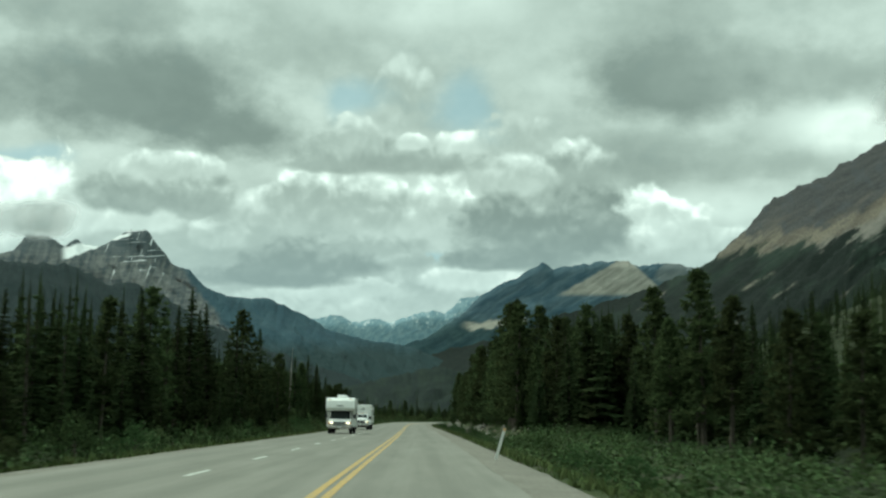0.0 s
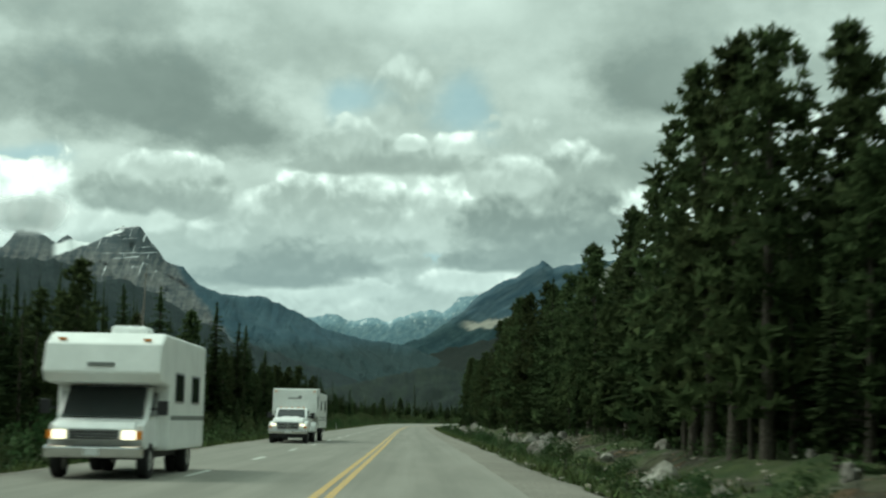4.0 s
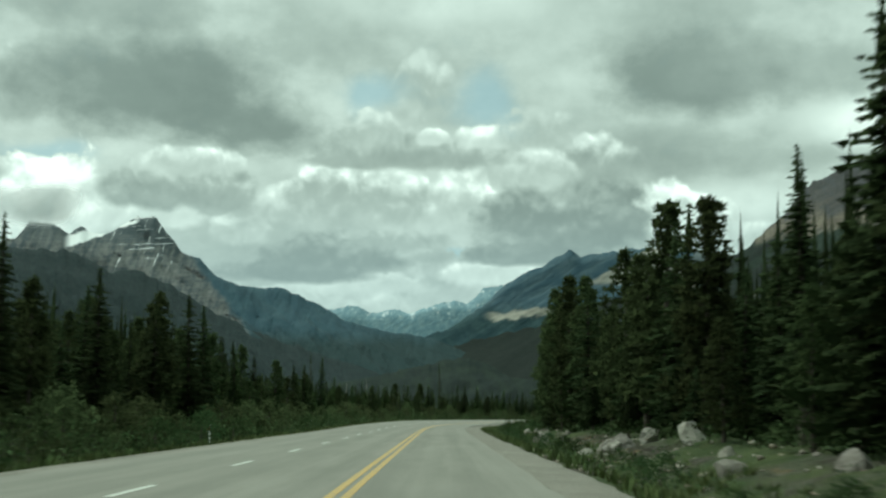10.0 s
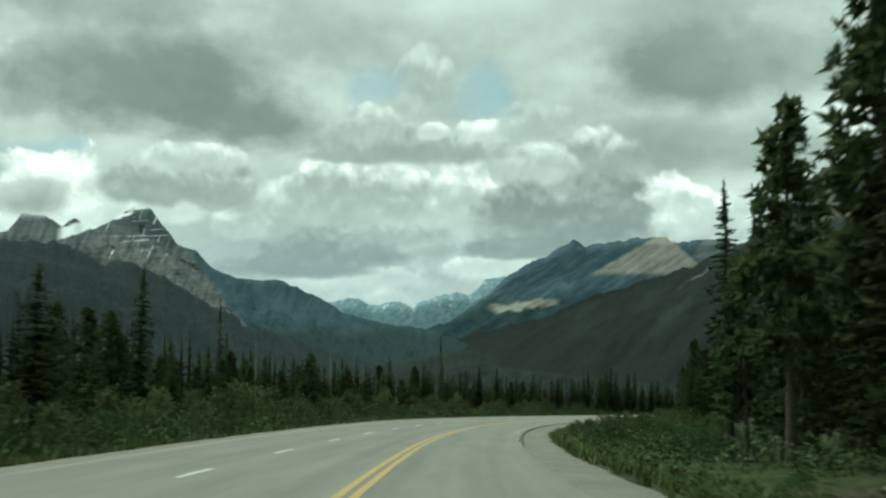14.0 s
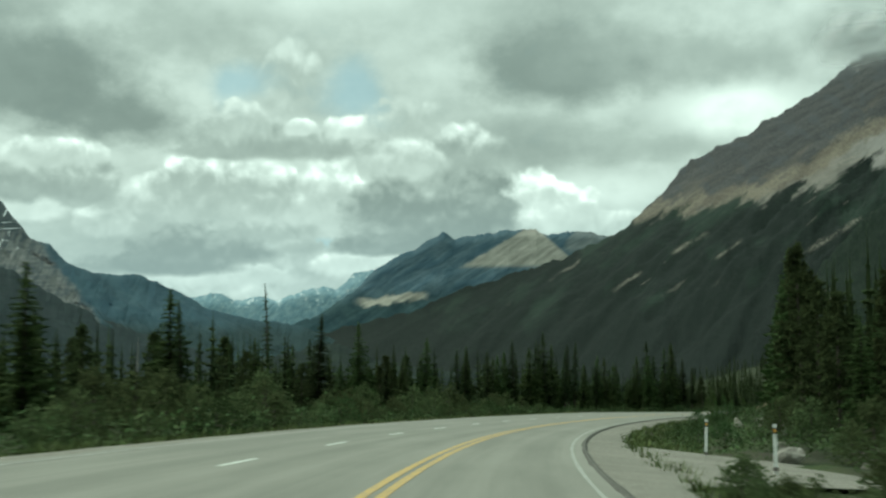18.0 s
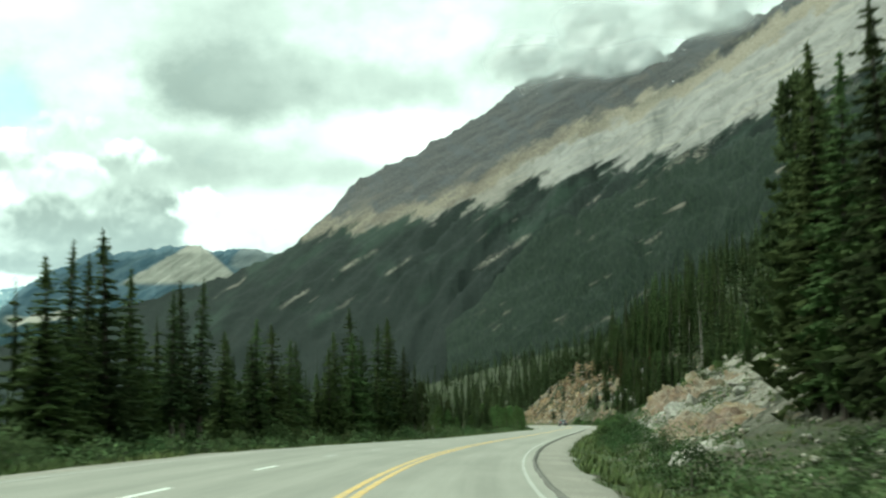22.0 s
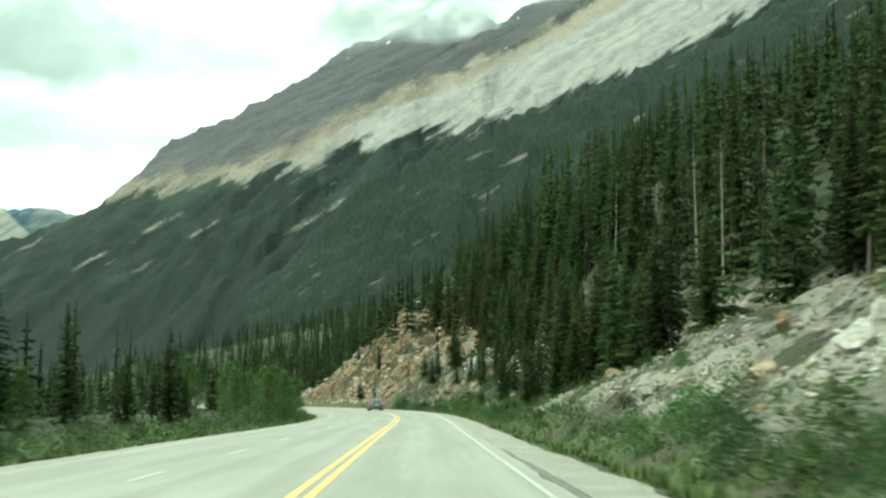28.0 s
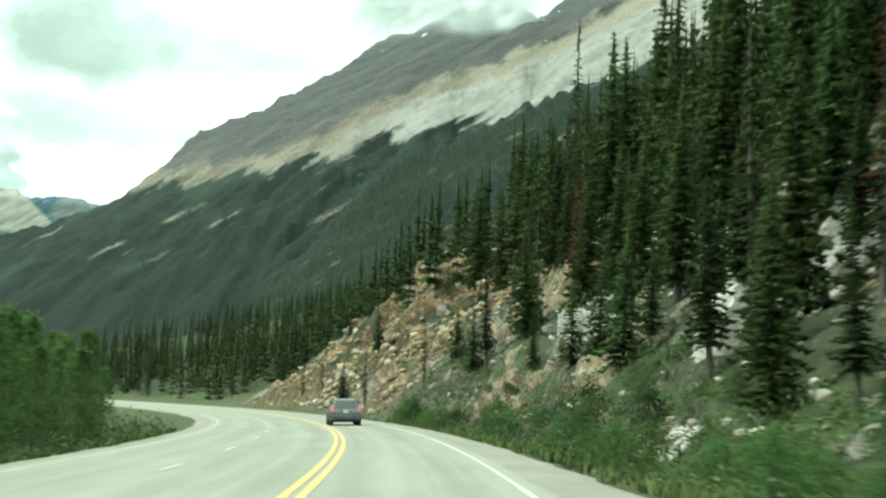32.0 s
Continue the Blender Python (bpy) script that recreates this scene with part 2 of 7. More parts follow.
def plain(name, colour, rough=0.5, spec=0.4, metal=0.0, wear=0.12, scale=6.0, glow=0.0):
    """A painted or moulded surface with slight dirt."""
    mat, tree, b, m = surface(name, rough, spec, metal)
    at = node(tree, "ShaderNodeTexCoord").outputs["Object"]
    n = m.noise(at, scale, 5.0, 0.6)
    dark = tuple(c * (1 - wear * 2) for c in colour)
    light = tuple(min(1.0, c * (1 + wear)) for c in colour)
    tree.links.new(m.mix(m.step(n, 0.3, 0.7), dark, light), b.inputs["Base Color"])
    tree.links.new(m.add(rough - 0.06, m.mul(n, 0.14)), b.inputs["Roughness"])
    if glow:
        b.inputs["Emission Color"].default_value, b.inputs["Emission Strength"].default_value = (*colour, 1), glow
    return mat


def three_tone(name, a, b_, c, big, small, rough=0.9, bump=0.5, depth=0.1, spec=0.2, per_object=0.0, per_island=0.0):
    """Two scales of noise between three colours, with relief."""
    mat, tree, b, m = surface(name, rough, spec)
    at = node(tree, "ShaderNodeTexCoord").outputs["Object"] if not big < 0 else None
    n1, n2 = m.noise(at, big, 6.0, 0.6), m.noise(at, small, 5.0, 0.65)
    colour = m.mix(m.step(n2, 0.35, 0.68), m.mix(m.step(n1, 0.35, 0.65), a, b_), c)
    if per_object or per_island:
        if per_object:
            rnd, amount = node(tree, "ShaderNodeObjectInfo").outputs["Random"], per_object
        else:
            rnd, amount = node(tree, "ShaderNodeNewGeometry").outputs["Random Per Island"], per_island
        hue = node(tree, "ShaderNodeHueSaturation")
        tree.links.new(m.add(0.5 - 0.018, m.mul(rnd, 0.036)), hue.inputs["Hue"])
        tree.links.new(m.add(1 - amount, m.mul(rnd, 2 * amount)), hue.inputs["Value"])
        tree.links.new(colour, hue.inputs["Color"])
        colour = hue.outputs[0]
    tree.links.new(colour, b.inputs["Base Color"])
    bumped(tree, b, m.add(n2, m.mul(n1, 0.5)), bump, depth)
    return mat


def leafy(name, a, b_, amount, big=0.35, small=3.0, island=0.0):
    """Leaves and needles let some light through."""
    mat = three_tone(name, a, b_, tuple(0.6 * c for c in a), big, small, 0.9, 0.3, 0.05, 0.03, per_object=amount, per_island=island)
    tree = mat.node_tree
    b = tree.nodes["Principled BSDF"]
    glow, mix = node(tree, "ShaderNodeBsdfTranslucent"), node(tree, "ShaderNodeMixShader")
    tree.links.new(b.inputs["Base Color"].links[0].from_socket, glow.inputs["Color"])
    mix.inputs[0].default_value = 0.58
    tree.links.new(b.outputs[0], mix.inputs[1])
    tree.links.new(glow.outputs[0], mix.inputs[2])
    tree.links.new(mix.outputs[0], tree.nodes["Material Output"].inputs[0])
    return mat


NEEDLE = leafy("spruce_needles", (0.056, 0.082, 0.038), (0.094, 0.124, 0.056), 0.25)
NEEDLE_PINE = leafy("pine_needles", (0.056, 0.078, 0.034), (0.090, 0.116, 0.050), 0.3)
NEEDLE_FIR = leafy("young_fir_needles", (0.085, 0.128, 0.050), (0.122, 0.165, 0.068), 0.22)
NEEDLE_RUST = leafy("dead_needles", (0.10, 0.050, 0.028), (0.15, 0.08, 0.04), 0.2)
LEAF = leafy("broad_leaves", (0.085, 0.14, 0.048), (0.13, 0.195, 0.075), 0.25)
WILLOW = leafy("willow_leaves", (0.080, 0.108, 0.048), (0.130, 0.158, 0.074), 0.3)
SHRUB = leafy("shrub_leaves", (0.045, 0.080, 0.032), (0.085, 0.125, 0.052), 0.35)
FOREST = leafy("far_needles", (0.056, 0.080, 0.036), (0.094, 0.122, 0.052), 0.0, 0.02, 0.4, 0.4)
BARK = three_tone("bark", (0.075, 0.066, 0.052), (0.12, 0.105, 0.085), (0.045, 0.038, 0.03), 1.5, 14.0, 0.9, 0.6, 0.02)
DEAD = three_tone("dead_wood", (0.24, 0.22, 0.19), (0.32, 0.30, 0.27), (0.14, 0.12, 0.10), 1.5, 10.0, 0.9, 0.5, 0.02)
ROCK = three_tone("grey_rock", (0.25, 0.235, 0.20), (0.37, 0.355, 0.315), (0.15, 0.14, 0.115), 0.5, 3.5, 0.9, 0.8, 0.12, per_object=0.22)
ROCK_PALE = three_tone("pale_limestone", (0.36, 0.35, 0.315), (0.46, 0.45, 0.42), (0.22, 0.205, 0.175), 0.6, 4.0, 0.9, 0.9, 0.15, per_object=0.12)
ROCK_STAINED = three_tone("stained_limestone", (0.27, 0.242, 0.185), (0.225, 0.16, 0.095), (0.15, 0.115, 0.08), 1.6, 5.0, 0.9, 0.9, 0.15, per_object=0.15)
ROCK_TAN = three_tone("rusty_rock", (0.26, 0.19, 0.12), (0.34, 0.275, 0.18), (0.17, 0.11, 0.07), 0.4, 2.5, 0.9, 0.8, 0.15, per_object=0.22)


def asphalt():
    mat, tree, b, m = surface("worn_asphalt", 0.82, 0.35)
    at = node(tree, "ShaderNodeTexCoord").outputs["UV"]
    along, across = m.split(at)[0:2]
    grain = m.noise(m.vec(along, across), 60.0, 4.0, 0.7)
    patch = m.noise(m.vec(m.mul(along, 0.12), across), 0.8, 6.0, 0.6)
    streak = m.noise(m.vec(m.mul(along, 0.025), m.mul(across, 2.2)), 1.0, 4.0, 0.6)
    track = None
    for c in (-0.95, 0.75, -4.0, -2.5, -7.2, -5.7):
        d = m.do("DIVIDE", m.sub(across, c), 0.42)
        g = m.do("POWER", 2.718, m.mul(m.mul(d, d), -1.0))
        track = g if track is None else m.add(track, g)
    tone = m.add(m.add(m.mul(patch, 0.5), m.mul(streak, 0.4)), m.mul(track, -0.09))
    col = m.mix(m.step(tone, 0.22, 0.66), (0.165, 0.162, 0.134), (0.248, 0.241, 0.204))
    col = m.mix(m.mul(m.step(grain, 0.45, 0.75), 0.35), col, (0.09, 0.09, 0.08))
    tree.links.new(col, b.inputs["Base Color"])
    bumped(tree, b, grain, 0.35, 0.006)
    return mat


ASPHALT = asphalt()


def line_paint(name, colour, wear=0.0):
    mat, tree, b, m = surface(name, 0.65, 0.3)
    at = node(tree, "ShaderNodeTexCoord").outputs["Object"]
    worn = m.step(m.noise(at, 9.0, 6.0, 0.7), 0.44 - wear, 0.68 - wear)
    tree.links.new(m.mix(m.mul(worn, 0.8), colour, (0.22, 0.21, 0.18)), b.inputs["Base Color"])
    return mat


YELLOW = line_paint("yellow_line_paint", (0.52, 0.335, 0.085), 0.03)
WHITE = line_paint("white_line_paint", (0.62, 0.64, 0.58))
WORN = line_paint("worn_line_paint", (0.50, 0.51, 0.47), 0.08)
FADED = line_paint("faded_line_paint", (0.40, 0.41, 0.37), 0.12)
TAR = three_tone("berm_asphalt", (0.105, 0.102, 0.088), (0.145, 0.139, 0.12), (0.075, 0.072, 0.062), 1.0, 12.0, 0.9, 0.5, 0.02)
GRAVEL = three_tone("shoulder_gravel", (0.215, 0.208, 0.178), (0.285, 0.275, 0.236), (0.14, 0.125, 0.10), 0.35, 16.0, 0.95, 0.7, 0.03)


def roadside():
    """Grass, earth and, on the cut slopes, bare broken rock and scree; by metres along and across the road."""
    mat, tree, b, m = surface("roadside_ground", 0.95, 0.15)
    at = node(tree, "ShaderNodeTexCoord").outputs["Object"]
    plan = node(tree, "ShaderNodeTexCoord").outputs["UV"]
    s, lat = m.split(plan)[0:2]
    x, y, z = m.split(at)
    n1, n2, n3 = m.noise(at, 0.12, 6.0, 0.6), m.noise(at, 0.9, 7.0, 0.65), m.noise(at, 5.0, 5.0, 0.7)
    # beds of rock that dip along the cut
    bed = m.noise(m.vec(m.mul(m.add(lat, m.mul(s, -0.5)), 0.9), m.mul(m.add(s, m.mul(lat, 0.5)), 0.16), 2.0), 1.0, 7.0, 0.65)
    grass = m.mix(m.step(n2, 0.35, 0.7), (0.040, 0.062, 0.024), (0.085, 0.105, 0.042))
    earth = m.mix(m.step(n3, 0.3, 0.7), (0.05, 0.045, 0.033), (0.11, 0.098, 0.073))
    litter = m.mix(m.step(n2, 0.35, 0.7), (0.024, 0.034, 0.017), (0.05, 0.055, 0.03))
    scree = m.mix(m.step(bed, 0.36, 0.62), (0.122, 0.113, 0.086), (0.245, 0.232, 0.188))
    scree = m.mix(m.mul(m.step(n3, 0.5, 0.66), 0.5), scree, (0.36, 0.35, 0.30))
    rust = m.mix(m.step(bed, 0.35, 0.62), (0.185, 0.105, 0.056), (0.320, 0.235, 0.135))
    soil = m.mix(m.step(n1, 0.45, 0.62), grass, earth)
    soil = m.mix(m.step(m.add(lat, m.mul(n1, 6.0)), 11.0, 16.0), soil, litter)
    soil = m.mix(m.step(m.add(lat, m.mul(n1, -6.0)), -17.0, -21.0), soil, litter)
    # blocks split by joints
    joints, tint, lines = [], None, None
    for scale in (0.55, 1.9):
        vo = node(tree, "ShaderNodeTexVoronoi", Scale=scale)
        tree.links.new(m.vec(m.add(x, m.mul(n2, 1.6)), m.add(y, m.mul(bed, 1.6)), m.mul(z, 1.4)), vo.inputs["Vector"])
        ve = node(tree, "ShaderNodeTexVoronoi", Scale=scale)
        ve.feature = "DISTANCE_TO_EDGE"
        tree.links.new(m.vec(m.add(x, m.mul(n2, 1.6)), m.add(y, m.mul(bed, 1.6)), m.mul(z, 1.4)), ve.inputs["Vector"])
        cell = m.split(vo.outputs["Color"])[0]
        gap = m.step(ve.outputs["Distance"], 0.0, 0.10)
        tint = cell if tint is None else m.add(m.mul(tint, 0.5), m.mul(cell, 0.5))
        lines = gap if lines is None else m.mul(lines, m.add(0.45, m.mul(gap, 0.55)))
    gold = m.mul(m.step(s, 895.0, 925.0), m.step(s, 992.0, 975.0))
    bare = m.mix(m.step(m.add(m.add(n1, m.mul(bed, 0.3)), m.mul(m.sub(tint, 0.5), 0.3)), m.sub(0.72, m.mul(gold, 0.24)), m.sub(0.80, m.mul(gold, 0.18))), scree, rust)
    rocky = m.do("MAXIMUM", gold, m.step(m.add(n1, m.mul(n2, 0.3)), 0.58, 0.72))
    shade = m.mul(m.add(0.62, m.mul(tint, 0.76)), m.add(0.55, m.mul(lines, 0.45)))
    toned = node(tree, "ShaderNodeVectorMath")
    toned.operation = "SCALE"
    tree.links.new(bare, toned.inputs[0])
    tree.links.new(m.add(1.0, m.mul(m.sub(shade, 1.0), rocky)), toned.inputs["Scale"])
    bare = toned.outputs[0]
    out = m.add(lat, m.mul(m.sub(n2, 0.5), 5.0))
    patchy = m.do("MAXIMUM", m.do("MAXIMUM", m.step(s, 805.0, 785.0), m.step(s, 895.0, 915.0)), m.step(m.add(n1, m.mul(bed, 0.35)), 0.62, 0.72))
    long_cut = m.mul(m.mul(m.mul(m.step(s, 560.0, 590.0), patchy), m.step(s, 1005.0, 985.0)), m.mul(m.step(out, 5.5, 8.5), m.step(out, 29.0, 25.0)))
    low_cut = m.mul(m.mul(m.step(s, 85.0, 110.0), m.step(s, 350.0, 325.0)), m.mul(m.step(out, 5.2, 6.4), m.step(out, 9.5, 8.3)))
    weeds = m.step(m.add(n1, m.mul(n2, 0.8)), 1.02, 0.88)
    mask = m.mul(m.do("MAXIMUM", long_cut, m.mul(low_cut, m.step(n1, 0.47, 0.60))), weeds)
    tree.links.new(m.mix(mask, soil, bare), b.inputs["Base Color"])
    bumped(tree, b, m.add(m.add(n2, m.mul(n3, 0.5)), m.mul(m.add(bed, m.mul(m.mul(lines, rocky), 0.9)), m.mul(mask, 1.5))), 1.0, 0.35)
    return mat


ROADSIDE = roadside()

# ---- shape of the place ----
_knots = {}


def lerp_table(table, s):
    if id(table) not in _knots:
        _knots[id(table)] = (table, [row[0] for row in table])
    if s <= table[0][0]:
        return table[0][1]
    if s >= table[-1][0]:
        return table[-1][1]
    keys = _knots[id(table)][1]
    low, high = 0, len(keys) - 1
    while high - low > 1:
        mid = (low + high) // 2
        low, high = (mid, high) if keys[mid] <= s else (low, mid)
    (a, u), (b, v) = table[low], table[high]
    return u + (v - u) * (s - a) / (b - a)


# the drive's line: metres along, x, y; then its heading in degrees to the right of +y
LINE = [(0, 0.0, 0.0), (20, 0.07, 20.0), (45, 0.29, 45.0), (70, 0.54, 70.0), (95, 0.77, 95.0), (120, 0.95, 120.0), (145, 1.13, 145.0), (170, 1.27, 169.99), (195, 1.38, 194.99),
        (220, 1.5, 219.99), (245, 1.66, 244.99), (270, 1.91, 269.99), (295, 2.18, 294.99), (320, 2.45, 319.99), (345, 2.9, 344.99), (370, 3.83, 369.97), (395, 5.51, 394.91),
        (420, 8.05, 419.78), (445, 11.6, 444.52), (470, 16.38, 469.06), (495, 22.51, 493.29), (520, 29.87, 517.18), (545, 38.31, 540.71), (570, 47.78, 563.85), (595, 58.22, 586.56),
        (620, 69.34, 608.95), (645, 80.74, 631.2), (670, 92.2, 653.42), (695, 103.55, 675.69), (720, 114.82, 698.01), (745, 126.1, 720.32), (770, 137.39, 742.63), (791, 146.71, 761.44)]
BENDS = [(791, 26.0), (818, 24.5), (850, 21.5), (1000, 4.0), (1250, -20.0)]
# cross-fall: positive where the left side lies higher
FALLS = [(-200, 0.0), (330, 0.0), (420, 0.045), (570, 0.05), (640, 0.0), (735, -0.02), (790, -0.04), (1250, -0.045)]
STEP = 2.0


def curve_at(s):
    """A smooth curve through the drive's line."""
    i = max(k for k in range(len(LINE) - 1) if LINE[k][0] <= s or k == 0)
    p0, p1, p2, p3 = (LINE[max(0, min(len(LINE) - 1, i + d))] for d in (-1, 0, 1, 2))
    h = p2[0] - p1[0]
    u = (s - p1[0]) / h
    out = []
    for k in (1, 2):
        m1 = (p2[k] - p0[k]) / (p2[0] - p0[0]) * h
        m2 = (p3[k] - p1[k]) / (p3[0] - p1[0]) * h
        out.append((2 * u**3 - 3 * u**2 + 1) * p1[k] + (u**3 - 2 * u**2 + u) * m1 + (3 * u**2 - 2 * u**3) * p2[k] + (u**3 - u**2) * m2)
    return tuple(out)


def lay_line():
    points = [(0.0, S0 + STEP * k) for k in range(int(-S0 / STEP))]
    points += [curve_at(STEP * k) for k in range(int(791 / STEP) + 1)]
    x, y = points[-1]
    s = STEP * int(791 / STEP)
    while s < 1250:
        a = radians(lerp_table(BENDS, s + STEP / 2))
        x, y, s = x + math.sin(a) * STEP, y + math.cos(a) * STEP, s + STEP
        points.append((x, y))
    return points


S0 = -200.0
_line = lay_line()


def along(s):
    k = max(0.0, min((s - S0) / STEP, len(_line) - 1.001))
    i = int(k)
    u = k - i
    (x0, y0), (x1, y1) = _line[i], _line[i + 1]
    return x0 + (x1 - x0) * u, y0 + (y1 - y0) * u, math.atan2(x1 - x0, y1 - y0)


def smooth(a, b, v):
    u = max(0.0, min(1.0, (v - a) / (b - a)))
    return u * u * (3 - 2 * u)


def wobble(x, y, scale, octaves=4):
    return noise.fractal(Vector((x * scale, y * scale, 3.7)), 0.9, 2.1, octaves)


# right-hand bank: metres along, how steep the cut rises
CUT = [(-200, 0.02), (60, 0.03), (105, 0.22), (150, 0.26), (270, 0.24), (330, 0.16), (370, 0.03), (470, 0.06), (500, 0.16), (560, 0.24), (590, 0.42), (640, 0.52), (710, 0.52),
       (775, 0.46), (800, 0.25), (820, 0.45), (845, 0.85), (900, 0.85), (940, 0.95), (975, 0.95), (1000, 0.4), (1050, 0.3), (1250, 0.2)]
# the wooded hillside further out to the right
HILL = [(-200, 0.0), (380, 0.0), (520, 0.22), (600, 0.38), (700, 0.42), (850, 0.50), (1000, 0.42), (1250, 0.2)]
# how far out the cut face starts, and goes before the hillside takes over
START = [(-200, 3.0), (770, 3.0), (800, 6.0), (860, 5.0), (900, 3.5), (1250, 3.5)]
CREST = [(-200, 9), (330, 9), (480, 13), (560, 24), (640, 25), (700, 21), (750, 14.5), (785, 13), (830, 17), (900, 21), (1000, 28), (1250, 24)]
# the steep wooded step above the cut
STEEP = [(-200, 0.0), (770, 0.0), (830, 0.75), (900, 0.8), (945, 0.3), (1000, 0.0), (1250, 0.0)]
PAVE_L, PAVE_R = -8.35, 2.1


def rise(s, lat):
    """Height of the ground at a place along and across the drive."""
    fall = -lerp_table(FALLS, s) * lat * (1 - smooth(9, 30, abs(lat)))
    x, y, a = along(s)
    px, py = x + lat * math.cos(a), y - lat * math.sin(a)
    if PAVE_L <= lat <= PAVE_R:
        return fall - 0.06
    if lat > PAVE_R:
        out = lat - PAVE_R
        z = -0.11 - 0.04 * min(out, 1.6) - 0.37 * smooth(1.7, 3.4, out)
        start = lerp_table(START, s)
        if out > start:
            crest = lerp_table(CREST, s) - PAVE_R
            cut = lerp_table(CUT, s)
            rough = 1.0 + 0.28 * wobble(px, py, 0.09)
            face = cut * (min(out, crest) - start) * rough
            face += max(0.0, out - crest) * lerp_table(HILL, s) - 0.12 * cut * min(8.0, max(0.0, out - crest))
            face += lerp_table(STEEP, s) * min(18.0, max(0.0, out - crest))
            ledge = abs(wobble(px + 0.5 * py, py - 0.3 * px, 0.16, 3))
            bump = smooth(start, start + 3, out) * ((0.2 + 0.7 * cut) * wobble(px, py, 0.35, 5) + 1.6 * cut * (ledge - 0.25))
            z += face + bump
        return z + fall
    out = PAVE_L - lat
    z = -0.11 - 0.05 * min(out, 1.2) - 0.42 * smooth(1.3, 4.0, out) + 0.5 * smooth(5, 10, out)
    z += 0.35 * smooth(3, 8, out) * wobble(px, py, 0.2)
    z -= smooth(12, 60, out) * smooth(330, 480, s) * 3.0
    return z + fall


def spot(s, lat, up=0.0, on_ground=True):
    x, y, a = along(s)
    z = rise(s, lat) if on_ground else 0.0
    return Vector((x + lat * math.cos(a), y - lat * math.sin(a), z + up))


def road_spot(s, lat, up=0.0):
    x, y, a = along(s)
    return Vector((x + lat * math.cos(a), y - lat * math.sin(a), -lerp_table(FALLS, s) * lat + up))


def mesh_of(name, verts, faces, mats=(), smooth_faces=False):
    me = bpy.data.meshes.new(name)
    me.from_pydata([tuple(v) for v in verts], [], faces)
    for mt in mats:
        me.materials.append(mt)
    if smooth_faces:
        me.polygons.foreach_set("use_smooth", [True] * len(me.polygons))
    me.update()
    return me


def grid_faces(rows, cols):
    return [(i * cols + j, i * cols + j + 1, (i + 1) * cols + j + 1, (i + 1) * cols + j) for i in range(rows - 1) for j in range(cols - 1)]


def structure(name, me, label, category):
    return tagged(new(name, me), label, category, kind="structure")


def spread(values):
    out = []
    for a, b, n in values:
        out += [a + (b - a) * k / n for k in range(n)]
    return out + [values[-1][1]]


def build_verge():
    lats = spread([(-90, -30, 8), (-30, -13, 10), (-13, PAVE_L, 10), (PAVE_L, PAVE_R, 2), (PAVE_R, 6, 12), (6, 34, 44), (34, 80, 22), (80, 190, 20)])
    ss = spread([(-190, 60, 60), (60, 1040, 490), (1040, 1240, 50)])
    verts = [spot(s, lat) for s in ss for lat in lats]
    me = mesh_of("verge", verts, [f[::-1] for f in grid_faces(len(ss), len(lats))], [ROADSIDE], True)
    plan = [(s, lat) for s in ss for lat in lats]
    layer = me.uv_layers.new(name="plan")
    for loop in me.loops:
        layer.data[loop.index].uv = plan[loop.vertex_index]
    structure("roadside_verge", me, "grassy roadside verge rising into broken rock cut slopes", "verge")


def ribbon(name, s0, s1, a, b, up, mat, step=2.0, ragged=0.0, drift=0.0):
    n = max(1, int(math.ceil((s1 - s0) / step)))
    verts, uv = [], []
    for k in range(n + 1):
        s = s0 + (s1 - s0) * k / n
        for lat, side in ((a, -1), (b, 1)):
            w = lat + side * ragged * wobble(s, lat, 0.6) + drift * smooth(500, 570, s)
            verts.append(road_spot(s, w, up))
            uv.append((s, w))
    me = mesh_of(name, verts, [f[::-1] for f in grid_faces(n + 1, 2)], [mat])
    layer = me.uv_layers.new(name="plan")
    for loop in me.loops:
        layer.data[loop.index].uv = uv[loop.vertex_index]
    return me


